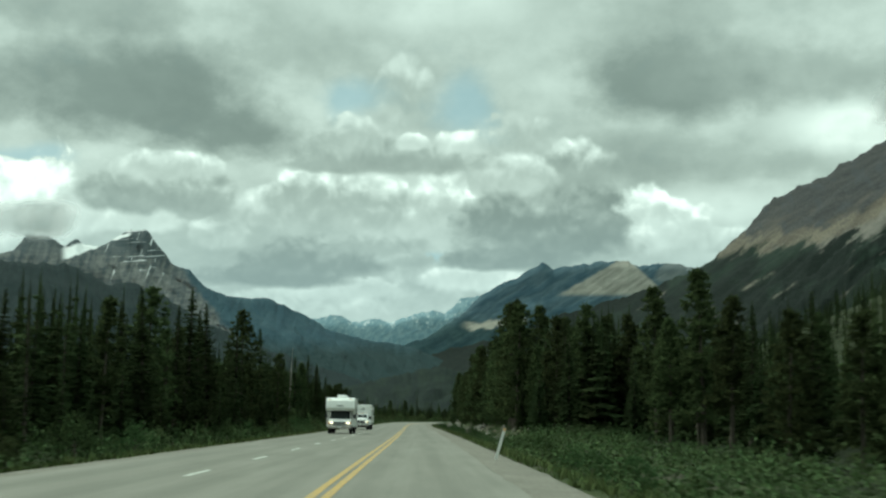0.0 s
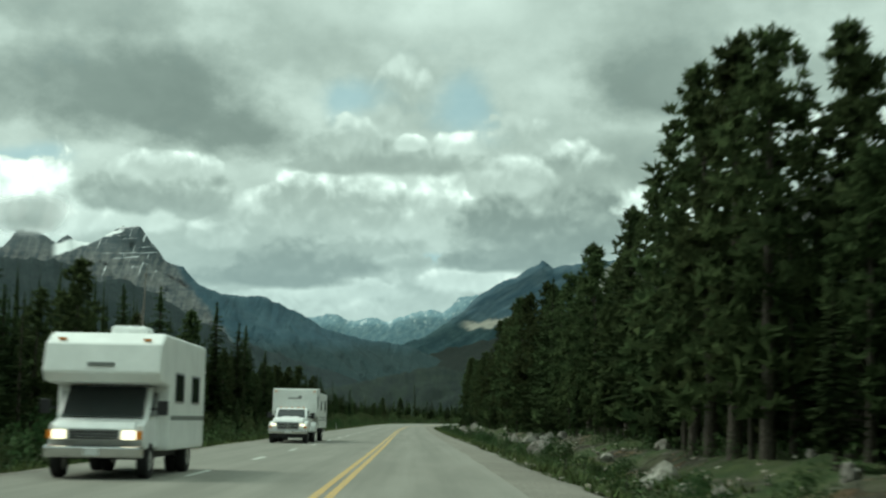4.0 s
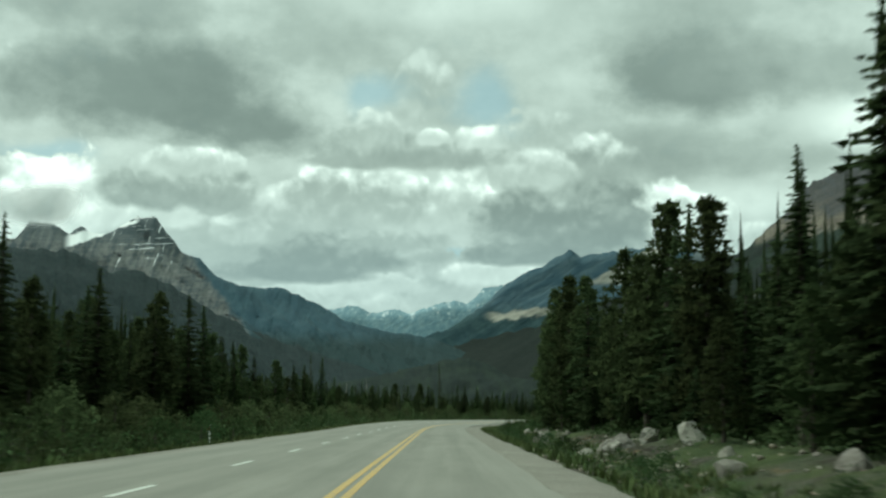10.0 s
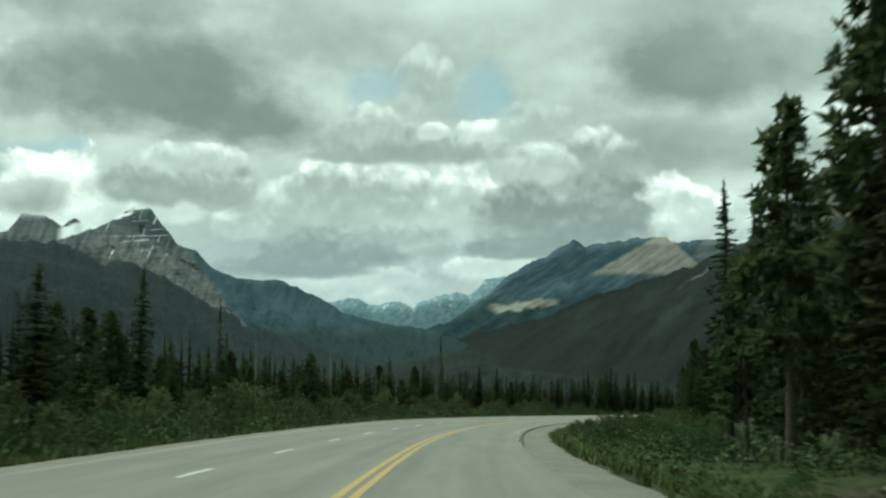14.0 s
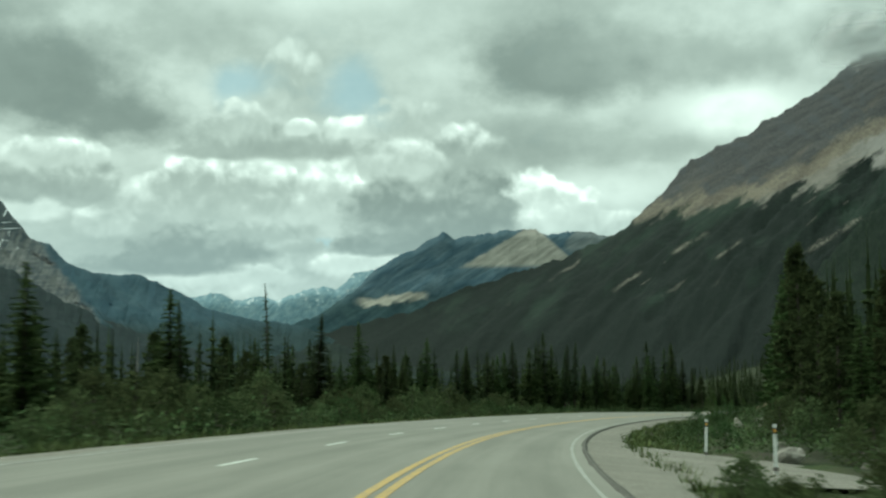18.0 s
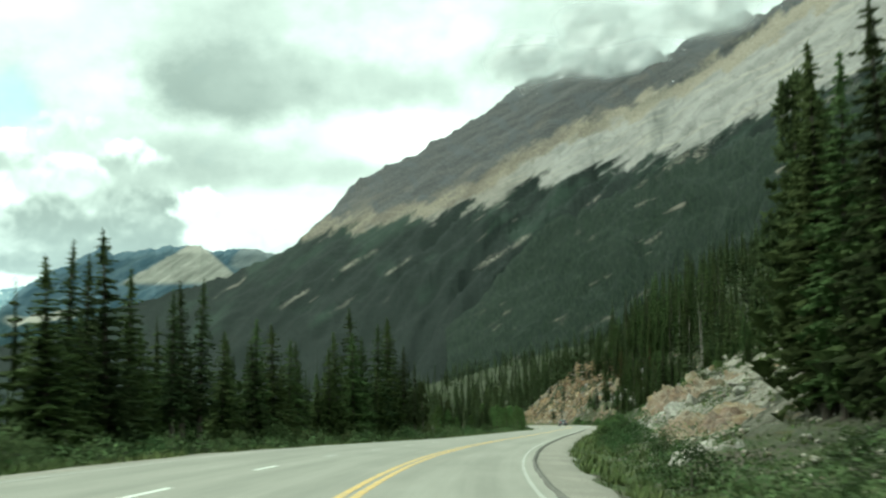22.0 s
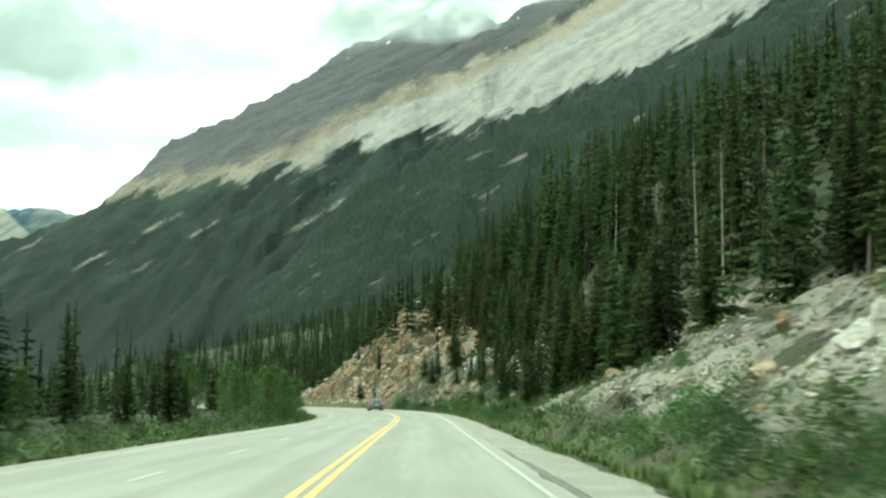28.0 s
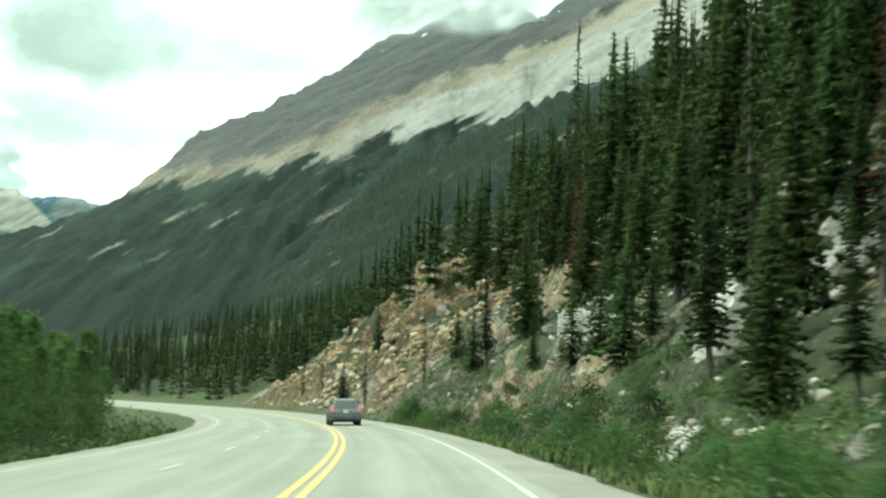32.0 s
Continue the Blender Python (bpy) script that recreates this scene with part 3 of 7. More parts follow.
def build_road():
    lats = [PAVE_L - 0.1, PAVE_L, -6.6, -4.9, -3.2, -1.55, 0.3, 1.75, PAVE_R, PAVE_R + 0.1]
    n = 700
    verts, uv = [], []
    for k in range(n + 1):
        s = -190 + 1430 * k / n
        for j, lat in enumerate(lats):
            edge = 0.10 * wobble(s, lat, 0.5) if j in (0, 1, len(lats) - 2, len(lats) - 1) else 0.0
            verts.append(road_spot(s, lat + edge, -0.12 if j in (0, len(lats) - 1) else 0.0))
            uv.append((s, lat + edge))
    me = mesh_of("road", verts, [f[::-1] for f in grid_faces(n + 1, len(lats))], [ASPHALT])
    layer = me.uv_layers.new(name="plan")
    for loop in me.loops:
        layer.data[loop.index].uv = uv[loop.vertex_index]
    road = structure("road", me, "three-lane highway of worn pale grey asphalt", "road")
    for lat in (-1.63, -1.37):
        ob = new("yellow_line", ribbon("yellow_line", -190, 1240, lat - 0.075, lat + 0.075, 0.006, YELLOW, 2.0, 0.01, -0.17))
        ob.parent = road
    for lat, s0, s1, paint in ((1.78, 395, 770, FADED), (1.78, 770, 1240, WORN), (-7.95, 330, 1240, FADED)):
        ob = new("edge_line", ribbon("edge_line", s0, s1, lat - 0.05, lat + 0.05, 0.006, paint, 2.0, 0.02))
        ob.parent = road
    s = DASH_AT - 5 * DASH_STEP
    while s < 1000:
        ob = new("lane_dash", ribbon("lane_dash", s, s + 3.4, -4.97, -4.83, 0.006, WHITE if s < 560 else FADED, 1.0, 0.01))
        ob.parent = road
        s += DASH_STEP
    verts, ss = [], spread([(372, 720, 232)])
    for s in ss:
        w = 0.04 * wobble(s, 2.0, 0.4)
        for lat, up in ((2.1, -0.02), (2.14, 0.05), (2.22, 0.055), (2.27, -0.05)):
            verts.append(road_spot(s, lat + w, up * smooth(372, 384, s) * smooth(720, 706, s) - 0.01))
    structure("asphalt_berm", mesh_of("berm", verts, [f[::-1] for f in grid_faces(len(ss), 4)], [TAR], True), "low dark asphalt berm along the pavement's edge", "kerb")
    for side, a, b in (("right", PAVE_R + 0.02, 3.75), ("left", -9.5, PAVE_L - 0.02)):
        verts, ss = [], spread([(-190, 1240, 700)])
        for s in ss:
            wide = b + 8.0 * smooth(446, 457, s) * smooth(474, 462, s) if side == "right" else b
            for k in range(6):
                lat = a + (wide - a) * k / 5
                outer = (k == 5 and side == "right") or (k == 0 and side == "left")
                if outer:
                    lat += 0.35 * wobble(s, lat, 0.3)
                drop = -0.03 - 0.035 * (lat - PAVE_R if side == "right" else PAVE_L - lat) + 0.02 * wobble(s, lat, 2.5)
                verts.append(road_spot(s, lat, drop - (0.1 if outer else 0)))
        me = mesh_of("gravel", verts, [f[::-1] for f in grid_faces(len(ss), 6)], [GRAVEL], True)
        structure("shoulder_gravel_" + side, me, "pale gravel road shoulder with a ragged outer edge", "shoulder")


DASH_AT, DASH_STEP = 5.1, 12.52


def ground_rise(x, y):
    r = math.hypot(x - 60.0, y - 450.0)
    z = -7.0 + 3 * smooth(400, 900, r) + 30 * smooth(900, 2200, r) + 110 * smooth(1800, 4700, r) + (4 + 0.012 * r) * wobble(x, y, 0.0022)
    return z - (2 if r < 500 else 0)


def build_ground():
    """One sheet out to the horizon, under the roadside."""
    cx, cy = 60.0, 450.0
    rings = [0, 150, 300, 450, 600, 700, 800, 950, 1100, 1300, 1550, 1850, 2200, 2600, 3100, 3700, 4300, 4700]
    verts, turns = [], 120
    for r in rings:
        for k in range(turns):
            a = 2 * math.pi * k / turns
            x, y = cx + r * math.sin(a), cy + r * math.cos(a)
            verts.append((x, y, ground_rise(x, y)))
    faces = []
    for i in range(len(rings) - 1):
        for k in range(turns):
            q = (k + 1) % turns
            faces.append((i * turns + k, (i + 1) * turns + k, (i + 1) * turns + q, i * turns + q))
    structure("ground", mesh_of("ground", verts, faces, [VALLEY], True), "dark forested valley floor reaching the mountains", "ground")


def mountain_mat(name, paint, rough=0.95, zoned=False, relief=12.0):
    """paint(m, turn, rise, n) gives the colour by place on the face as seen from the valley."""
    mat, tree, b, m = surface(name, rough, 0.1)
    u, v = m.split(node(tree, "ShaderNodeTexCoord").outputs["UV"])[0:2]
    if zoned:
        place = node(tree, "ShaderNodeUVMap")
        place.uv_map = "zones"
        above, over = m.split(place.outputs[0])[0:2]
        colour, height = paint(m, u, v, above, over)
    else:
        colour, height = paint(m, u, v)
    tree.links.new(colour, b.inputs["Base Color"])
    bumped(tree, b, height, 0.7, relief)
    return mat


def streaks(m, u, v, slope, along_scale, across_scale, seed=0.0, detail=5.0):
    c, s = math.cos(slope), math.sin(slope)
    a = m.add(m.mul(u, c), m.mul(v, s))
    b = m.sub(m.mul(v, c), m.mul(u, s))
    return m.noise(m.vec(m.mul(a, along_scale), m.mul(b, across_scale), seed), 1.0, detail, 0.6)


def paint_main(m, u, v, above, over):
    n0 = m.noise(m.vec(u, v, 0.0), 0.9, 8.0, 0.62)
    nw = m.noise(m.vec(u, v, 6.0), 0.55, 4.0, 0.5)
    turn = u
    u = m.add(u, m.mul(m.sub(nw, 0.5), 1.6))
    n1 = streaks(m, u, v, 0.66, 0.55, 3.0, 0.0, 7.0)
    n2 = streaks(m, u, v, 0.62, 0.35, 1.5, 4.0)
    n3 = m.noise(m.vec(u, v, 2.0), 9.0, 6.0, 0.7)
    beds = streaks(m, u, v, 0.40, 0.3, 6.0, 3.0)
    tongues = streaks(m, u, v, 0.60, 0.30, 1.7, 21.0, 6.0)
    jag = m.add(m.add(m.mul(m.sub(n1, 0.5), 1.3), m.mul(m.sub(tongues, 0.5), 3.0)), m.add(m.mul(m.sub(n0, 0.5), 0.8), m.mul(m.sub(nw, 0.5), 1.4)))
    tree_line = m.add(above, jag)
    crest = m.add(over, m.add(m.add(m.mul(m.sub(n0, 0.5), 1.1), m.mul(m.sub(nw, 0.5), 1.7)), m.mul(m.sub(n1, 0.5), 1.2)))
    grey = m.mix(m.step(m.add(m.mul(beds, 0.45), m.mul(n3, 0.55)), 0.35, 0.65), (0.034, 0.037, 0.039), (0.072, 0.071, 0.068))
    grey = m.mix(m.mul(m.step(n2, 0.50, 0.66), m.mul(m.step(over, 1.5, 0.2), 0.45)), grey, (0.125, 0.110, 0.088))
    snow = m.mul(m.step(streaks(m, u, v, 0.5, 0.8, 5.0, 12.0, 3.0), 0.67, 0.70), m.step(v, 13.4, 14.2))
    grey = m.mix(snow, grey, (0.72, 0.74, 0.74))
    cliff = m.noise(m.vec(m.add(u, m.mul(v, 0.6)), m.mul(v, 1.3), 11.0), 1.1, 7.0, 0.62)
    grey = m.mix(m.mul(m.step(cliff, 0.50, 0.60), 0.7), grey, (0.055, 0.060, 0.064))
    tan = m.mix(m.step(m.add(m.mul(n3, 0.5), m.mul(n2, 0.5)), 0.38, 0.62), (0.088, 0.078, 0.063), (0.165, 0.146, 0.113))
    tan = m.mix(m.step(turn, 25.0, 29.0), tan, m.mix(m.step(n3, 0.3, 0.7), (0.148, 0.132, 0.103), (0.205, 0.186, 0.148)))
    pale = m.mix(m.step(n1, 0.35, 0.65), (0.155, 0.153, 0.143), (0.222, 0.219, 0.204))
    pale = m.mix(m.step(beds, 0.52, 0.64), pale, (0.235, 0.225, 0.195))
    crag = m.noise(m.vec(u, m.mul(v, 1.6), 4.0), 2.2, 7.0, 0.68)
    pale = m.mix(m.mul(m.step(crag, 0.52, 0.62), 0.55), pale, (0.135, 0.132, 0.122))
    pale = m.mix(m.step(turn, 25.5, 22.0), pale, m.mix(0.5, tan, pale))
    bare = m.mix(m.step(crest, -0.7, -0.35), pale, m.mix(m.step(crest, -0.1, 0.35), tan, grey))
    # firs, with greener avalanche tracks and pale slides
    fir = m.mix(m.step(n3, 0.3, 0.7), (0.0048, 0.0084, 0.0075), (0.0108, 0.0168, 0.0126))
    green = m.mul(m.step(m.add(m.add(n2, m.mul(m.sub(nw, 0.5), 0.6)), m.mul(above, 0.05)), 0.40, 0.62), 0.7)
    fir = m.mix(green, fir, (0.020, 0.034, 0.024))
    slide = m.mul(m.step(streaks(m, u, v, 0.60, 0.34, 3.4, 9.0, 4.0), 0.62, 0.67), m.step(n0, 0.50, 0.60))
    fir = m.mix(m.mul(slide, m.mul(m.step(above, -4.0, -2.5), 0.7)), fir, (0.13, 0.12, 0.10))
    # slides down the woods: turn and rise of the foot and of the head, half width
    for a0, e0, a1, e1, w in ((15.6, 6.6, 17.2, 7.42, 0.16), (12.9, 5.0, 14.2, 5.78, 0.12), (21.5, 6.7, 23.9, 8.1, 0.17), (22.7, 5.9, 24.9, 7.35, 0.11), (17.5, 6.4, 18.6, 7.2, 0.10), (28.9, 9.1, 31.5, 11.7, 0.62), (31.3, 10.1, 38.4, 13.95, 0.24), (26.6, 8.2, 28.0, 9.0, 0.1)):
        far = math.hypot(a1 - a0, e1 - e0)
        c, q = (a1 - a0) / far, (e1 - e0) / far
        along_it = m.add(m.mul(m.sub(turn, a0), c), m.mul(m.sub(v, e0), q))
        off = m.add(m.sub(m.mul(m.sub(v, e0), c), m.mul(m.sub(turn, a0), q)), m.mul(m.sub(n0, 0.5), 0.9 * w + 0.12))
        hit = m.mul(m.step(m.do("ABSOLUTE", off), w, 0.0), m.mul(m.step(along_it, -0.15, 0.25), m.step(along_it, far + 0.15, far - 0.25)))
        fir = m.mix(m.mul(hit, m.step(m.add(m.mul(n3, 0.5), m.mul(n1, 0.5)), 0.42, 0.60)), fir, (0.16, 0.148, 0.122))
    return m.mix(m.step(tree_line, -0.2, 0.3), fir, bare), m.add(m.add(m.mul(n1, 0.45), m.mul(crag, 1.0)), m.mul(n0, 0.6))


def paint_left(m, u, v):
    n0 = m.noise(m.vec(u, v, 5.0), 1.2, 8.0, 0.62)
    n1 = streaks(m, u, v, -0.35, 1.0, 4.5)
    n2 = m.noise(m.vec(m.mul(u, 1.5), m.mul(v, 3.0), 1.0), 2.6, 6.0, 0.6)
    beds = streaks(m, u, v, 0.10, 0.45, 6.5, 3.0, 6.0)
    gullies = streaks(m, u, v, 1.25, 0.8, 4.2, 17.0, 6.0)
    face = m.add(m.add(m.mul(beds, 0.26), m.mul(gullies, 0.44)), m.mul(n2, 0.30))
    # grey rock leaning blue: distance haze is put into its colour
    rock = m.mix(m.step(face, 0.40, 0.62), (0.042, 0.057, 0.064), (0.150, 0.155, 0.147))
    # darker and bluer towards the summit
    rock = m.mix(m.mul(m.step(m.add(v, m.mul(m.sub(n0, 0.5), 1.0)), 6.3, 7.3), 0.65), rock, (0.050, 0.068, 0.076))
    # the rock face ends at a steep edge; wooded ridge beyond it
    edge = m.sub(m.add(-10.54, m.mul(m.sub(7.26, v), 0.768)), u)
    low = m.add(edge, m.mul(m.sub(n0, 0.5), 1.1))
    snow = m.mul(m.step(streaks(m, u, v, 1.2, 0.6, 5.0, 15.0, 4.0), 0.61, 0.66), m.mul(m.mul(m.step(v, 5.5, 6.1), m.step(u, -13.2, -12.8)), m.step(n0, 0.40, 0.48)))
    ledge_snow = m.mul(m.step(streaks(m, u, v, 0.12, 0.6, 9.0, 27.0, 4.0), 0.60, 0.64), m.mul(m.step(v, 6.0, 6.5), m.step(u, -13.0, -12.4)))
    snow = m.do("MAXIMUM", snow, m.mul(ledge_snow, 0.8))
    strip = m.sub(v, m.add(m.add(6.80, m.mul(m.add(u, 14.54), 0.36)), m.mul(m.sub(n0, 0.5), 0.4)))
    thick = m.sub(0.30, m.mul(m.add(u, 14.5), 0.09))
    strip = m.step(m.add(m.do("ABSOLUTE", strip), m.mul(m.sub(n1, 0.5), 0.2)), thick, m.mul(thick, 0.6))
    strip = m.mul(strip, m.mul(m.step(u, -15.0, -14.6), m.step(u, -11.9, -12.2)))
    snow = m.do("MAXIMUM", snow, strip)
    rock = m.mix(snow, rock, (0.70, 0.73, 0.73))
    # firs painted hazy blue; the tint of the air is in the colour
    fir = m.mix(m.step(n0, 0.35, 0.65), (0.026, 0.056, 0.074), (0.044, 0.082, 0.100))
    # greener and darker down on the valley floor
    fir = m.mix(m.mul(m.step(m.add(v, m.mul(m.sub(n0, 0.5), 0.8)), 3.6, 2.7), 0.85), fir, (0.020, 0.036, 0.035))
    return m.mix(m.step(low, -0.2, 0.2), fir, rock), m.add(m.mul(face, 1.2), m.mul(n0, 0.5))


def paint_spur(m, u, v):
    n0 = m.noise(m.vec(u, v, 8.0), 1.2, 7.0, 0.62)
    n1 = m.noise(m.vec(m.mul(u, 1.4), v, 8.0), 6.0, 7.0, 0.65)
    fir = m.mix(m.step(n1, 0.35, 0.65), (0.010, 0.019, 0.021), (0.019, 0.032, 0.032))
    return m.mix(m.mul(m.step(n0, 0.55, 0.7), 0.5), fir, (0.028, 0.038, 0.040)), m.add(n0, m.mul(n1, 0.7))


def paint_shoulder(m, u, v):
    n0 = m.noise(m.vec(u, v, 8.0), 0.8, 7.0, 0.62)
    n1 = m.noise(m.vec(m.mul(u, 5.0), m.mul(v, 1.6), 8.0), 2.6, 6.0, 0.65)
    n2 = streaks(m, u, v, 0.5, 0.4, 2.6, 6.0)
    fir = m.mix(m.step(n1, 0.35, 0.65), (0.009, 0.016, 0.012), (0.021, 0.034, 0.021))
    return m.mix(m.mul(m.step(n2, 0.58, 0.68), m.step(n0, 0.5, 0.6)), fir, (0.15, 0.135, 0.11)), m.add(n1, m.mul(n0, 0.5))


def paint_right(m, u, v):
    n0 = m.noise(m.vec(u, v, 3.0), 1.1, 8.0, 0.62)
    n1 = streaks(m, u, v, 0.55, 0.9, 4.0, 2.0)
    # distance haze mixed into the base colours of rock and firs
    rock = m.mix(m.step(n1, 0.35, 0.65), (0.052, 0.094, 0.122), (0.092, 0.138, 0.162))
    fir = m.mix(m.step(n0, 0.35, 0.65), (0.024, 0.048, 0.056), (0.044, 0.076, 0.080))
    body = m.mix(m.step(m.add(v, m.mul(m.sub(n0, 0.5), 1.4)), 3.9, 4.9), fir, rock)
    pale = m.mix(m.step(n1, 0.3, 0.7), (0.27, 0.26, 0.22), (0.40, 0.385, 0.33))
    rag = m.mul(m.sub(n0, 0.5), 0.5)
    cone = m.step(m.add(m.sub(v, m.add(5.45, m.mul(m.sub(u, 6.58), 0.575))), rag), 0.06, -0.06)
    cone = m.mul(cone, m.mul(m.step(m.sub(u, m.add(9.75, m.mul(m.sub(6.9, v), 1.1))), 0.12, -0.12), m.step(v, 5.35, 5.6)))
    other = m.step(m.add(m.sub(v, m.add(6.45, m.mul(m.sub(u, 10.8), 1.1))), rag), 0.06, -0.06)
    other = m.mul(other, m.mul(m.step(u, 10.6, 11.0), m.step(v, 5.9, 6.2)))
    cone = m.do("MAXIMUM", m.mul(cone, 0.85), m.mul(other, 0.3))
    band = m.add(m.sub(v, m.mul(u, 0.10)), m.add(m.mul(m.sub(n0, 0.5), 0.7), m.mul(m.sub(n1, 0.5), 0.5)))
    low = m.mul(m.step(band, 3.58, 3.74), m.step(band, 4.04, 3.86))
    low = m.mul(m.mul(low, m.step(u, 2.2, 2.9)), m.step(u, 5.4, 5.0))
    return m.mix(m.clamp(m.add(cone, low)), body, pale), m.add(n1, m.mul(n0, 0.5))


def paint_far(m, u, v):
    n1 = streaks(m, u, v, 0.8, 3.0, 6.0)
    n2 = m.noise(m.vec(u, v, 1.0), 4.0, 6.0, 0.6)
    # pale blue of low contrast: haze is painted into rock and snow
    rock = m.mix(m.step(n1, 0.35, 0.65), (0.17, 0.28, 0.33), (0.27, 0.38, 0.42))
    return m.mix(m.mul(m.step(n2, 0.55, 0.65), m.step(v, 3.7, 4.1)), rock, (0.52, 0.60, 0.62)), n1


def paint_hills(m, u, v):
    n0 = m.noise(m.vec(u, v, 6.0), 2.0, 7.0, 0.62)
    n1 = m.noise(m.vec(m.mul(u, 4.0), v, 8.0), 4.0, 6.0, 0.65)
    return m.mix(m.step(n0, 0.35, 0.65), (0.011, 0.020, 0.018), m.mix(m.step(n1, 0.4, 0.6), (0.017, 0.028, 0.022), (0.025, 0.038, 0.027))), n1


def massif(name, label, centre, a0, a1, step, crest, reach, foot, power, mat, ragged=0.12, relief=0.05, rows=26, coarse=0.9, lean=0.5, carve=0.0, lines=()):
    """A mountain side round a centre: by turn in degrees its crest's rise, the crest's distance and its foot's distance."""
    cols = int(round((a1 - a0) / step)) + 1
    verts, uv, zones, columns = [], [], [], []
    for j in range(cols):
        az = a0 + (a1 - a0) * j / (cols - 1)
        r1 = lerp_table(reach, az)
        columns.append((az, lerp_table(crest, az), r1, lerp_table(foot, az), sum(lerp_table(crest, az + d) for d in (-4, -2.7, -1.3, 0, 1.3, 2.7, 4)) / 7,
                        ragged * noise.fractal(Vector((az * coarse * 2.3, 1.3, r1 * 0.001)), 0.8, 2.2, 5), [lerp_table(line, az) for line in lines]))
    for i in range(rows + 3):
        f = min(i, rows) / rows
        for az, e, r1, r0, calm, rough, marks in columns:
            e = calm + (e - calm) * f ** 14
            e += rough * f ** 7
            r = r0 + (r1 - r0) * f
            top = r1 * math.tan(radians(e))
            hang = e * f ** 1.15
            fold = noise.fractal(Vector(((az * math.sin(lean) - hang * math.cos(lean)) * coarse * 1.6, (az * math.cos(lean) + hang * math.sin(lean)) * coarse * 0.35, 7.0)), 0.9, 2.1, 6)
            z = top * f ** power * (1 + relief * fold * (1 - f) * 2.2) + top * relief * fold * math.sin(math.pi * f)
            if carve:
                spur = 0.5 - 1.6 * abs(noise.fractal(Vector(((az * math.sin(lean) - hang * math.cos(lean)) * coarse * 1.1, (az * math.cos(lean) + hang * math.sin(lean)) * coarse * 0.25, 2.0)), 0.8, 2.1, 6))
                k = 1 - carve * spur * 2 * math.sqrt(f * (1 - f))
                r, z = r * k, z * k
            if i > rows:
                r, z = r1 + (i - rows) * 120, top * (1 - 0.5 * (i - rows))
            a = radians(az)
            verts.append((centre[0] + r * math.sin(a), centre[1] + r * math.cos(a), EYE + z))
            uv.append((az, math.degrees(math.atan2(z, r))))
            zones.append(tuple(uv[-1][1] - mark for mark in marks))
    me = mesh_of(name, verts, [f[::-1] for f in grid_faces(rows + 3, cols)], [mat], True)
    layer = me.uv_layers.new(name="face")
    for loop in me.loops:
        layer.data[loop.index].uv = uv[loop.vertex_index]
    if lines:
        layer = me.uv_layers.new(name="zones")
        for loop in me.loops:
            layer.data[loop.index].uv = zones[loop.vertex_index]
    return tagged(new(name, me), label, "mountain", kind="structure")


VALLEY = three_tone("valley_woods", (0.020, 0.040, 0.024), (0.034, 0.058, 0.030), (0.013, 0.026, 0.016), 0.004, 0.05, 0.95, 0.8, 6.0)


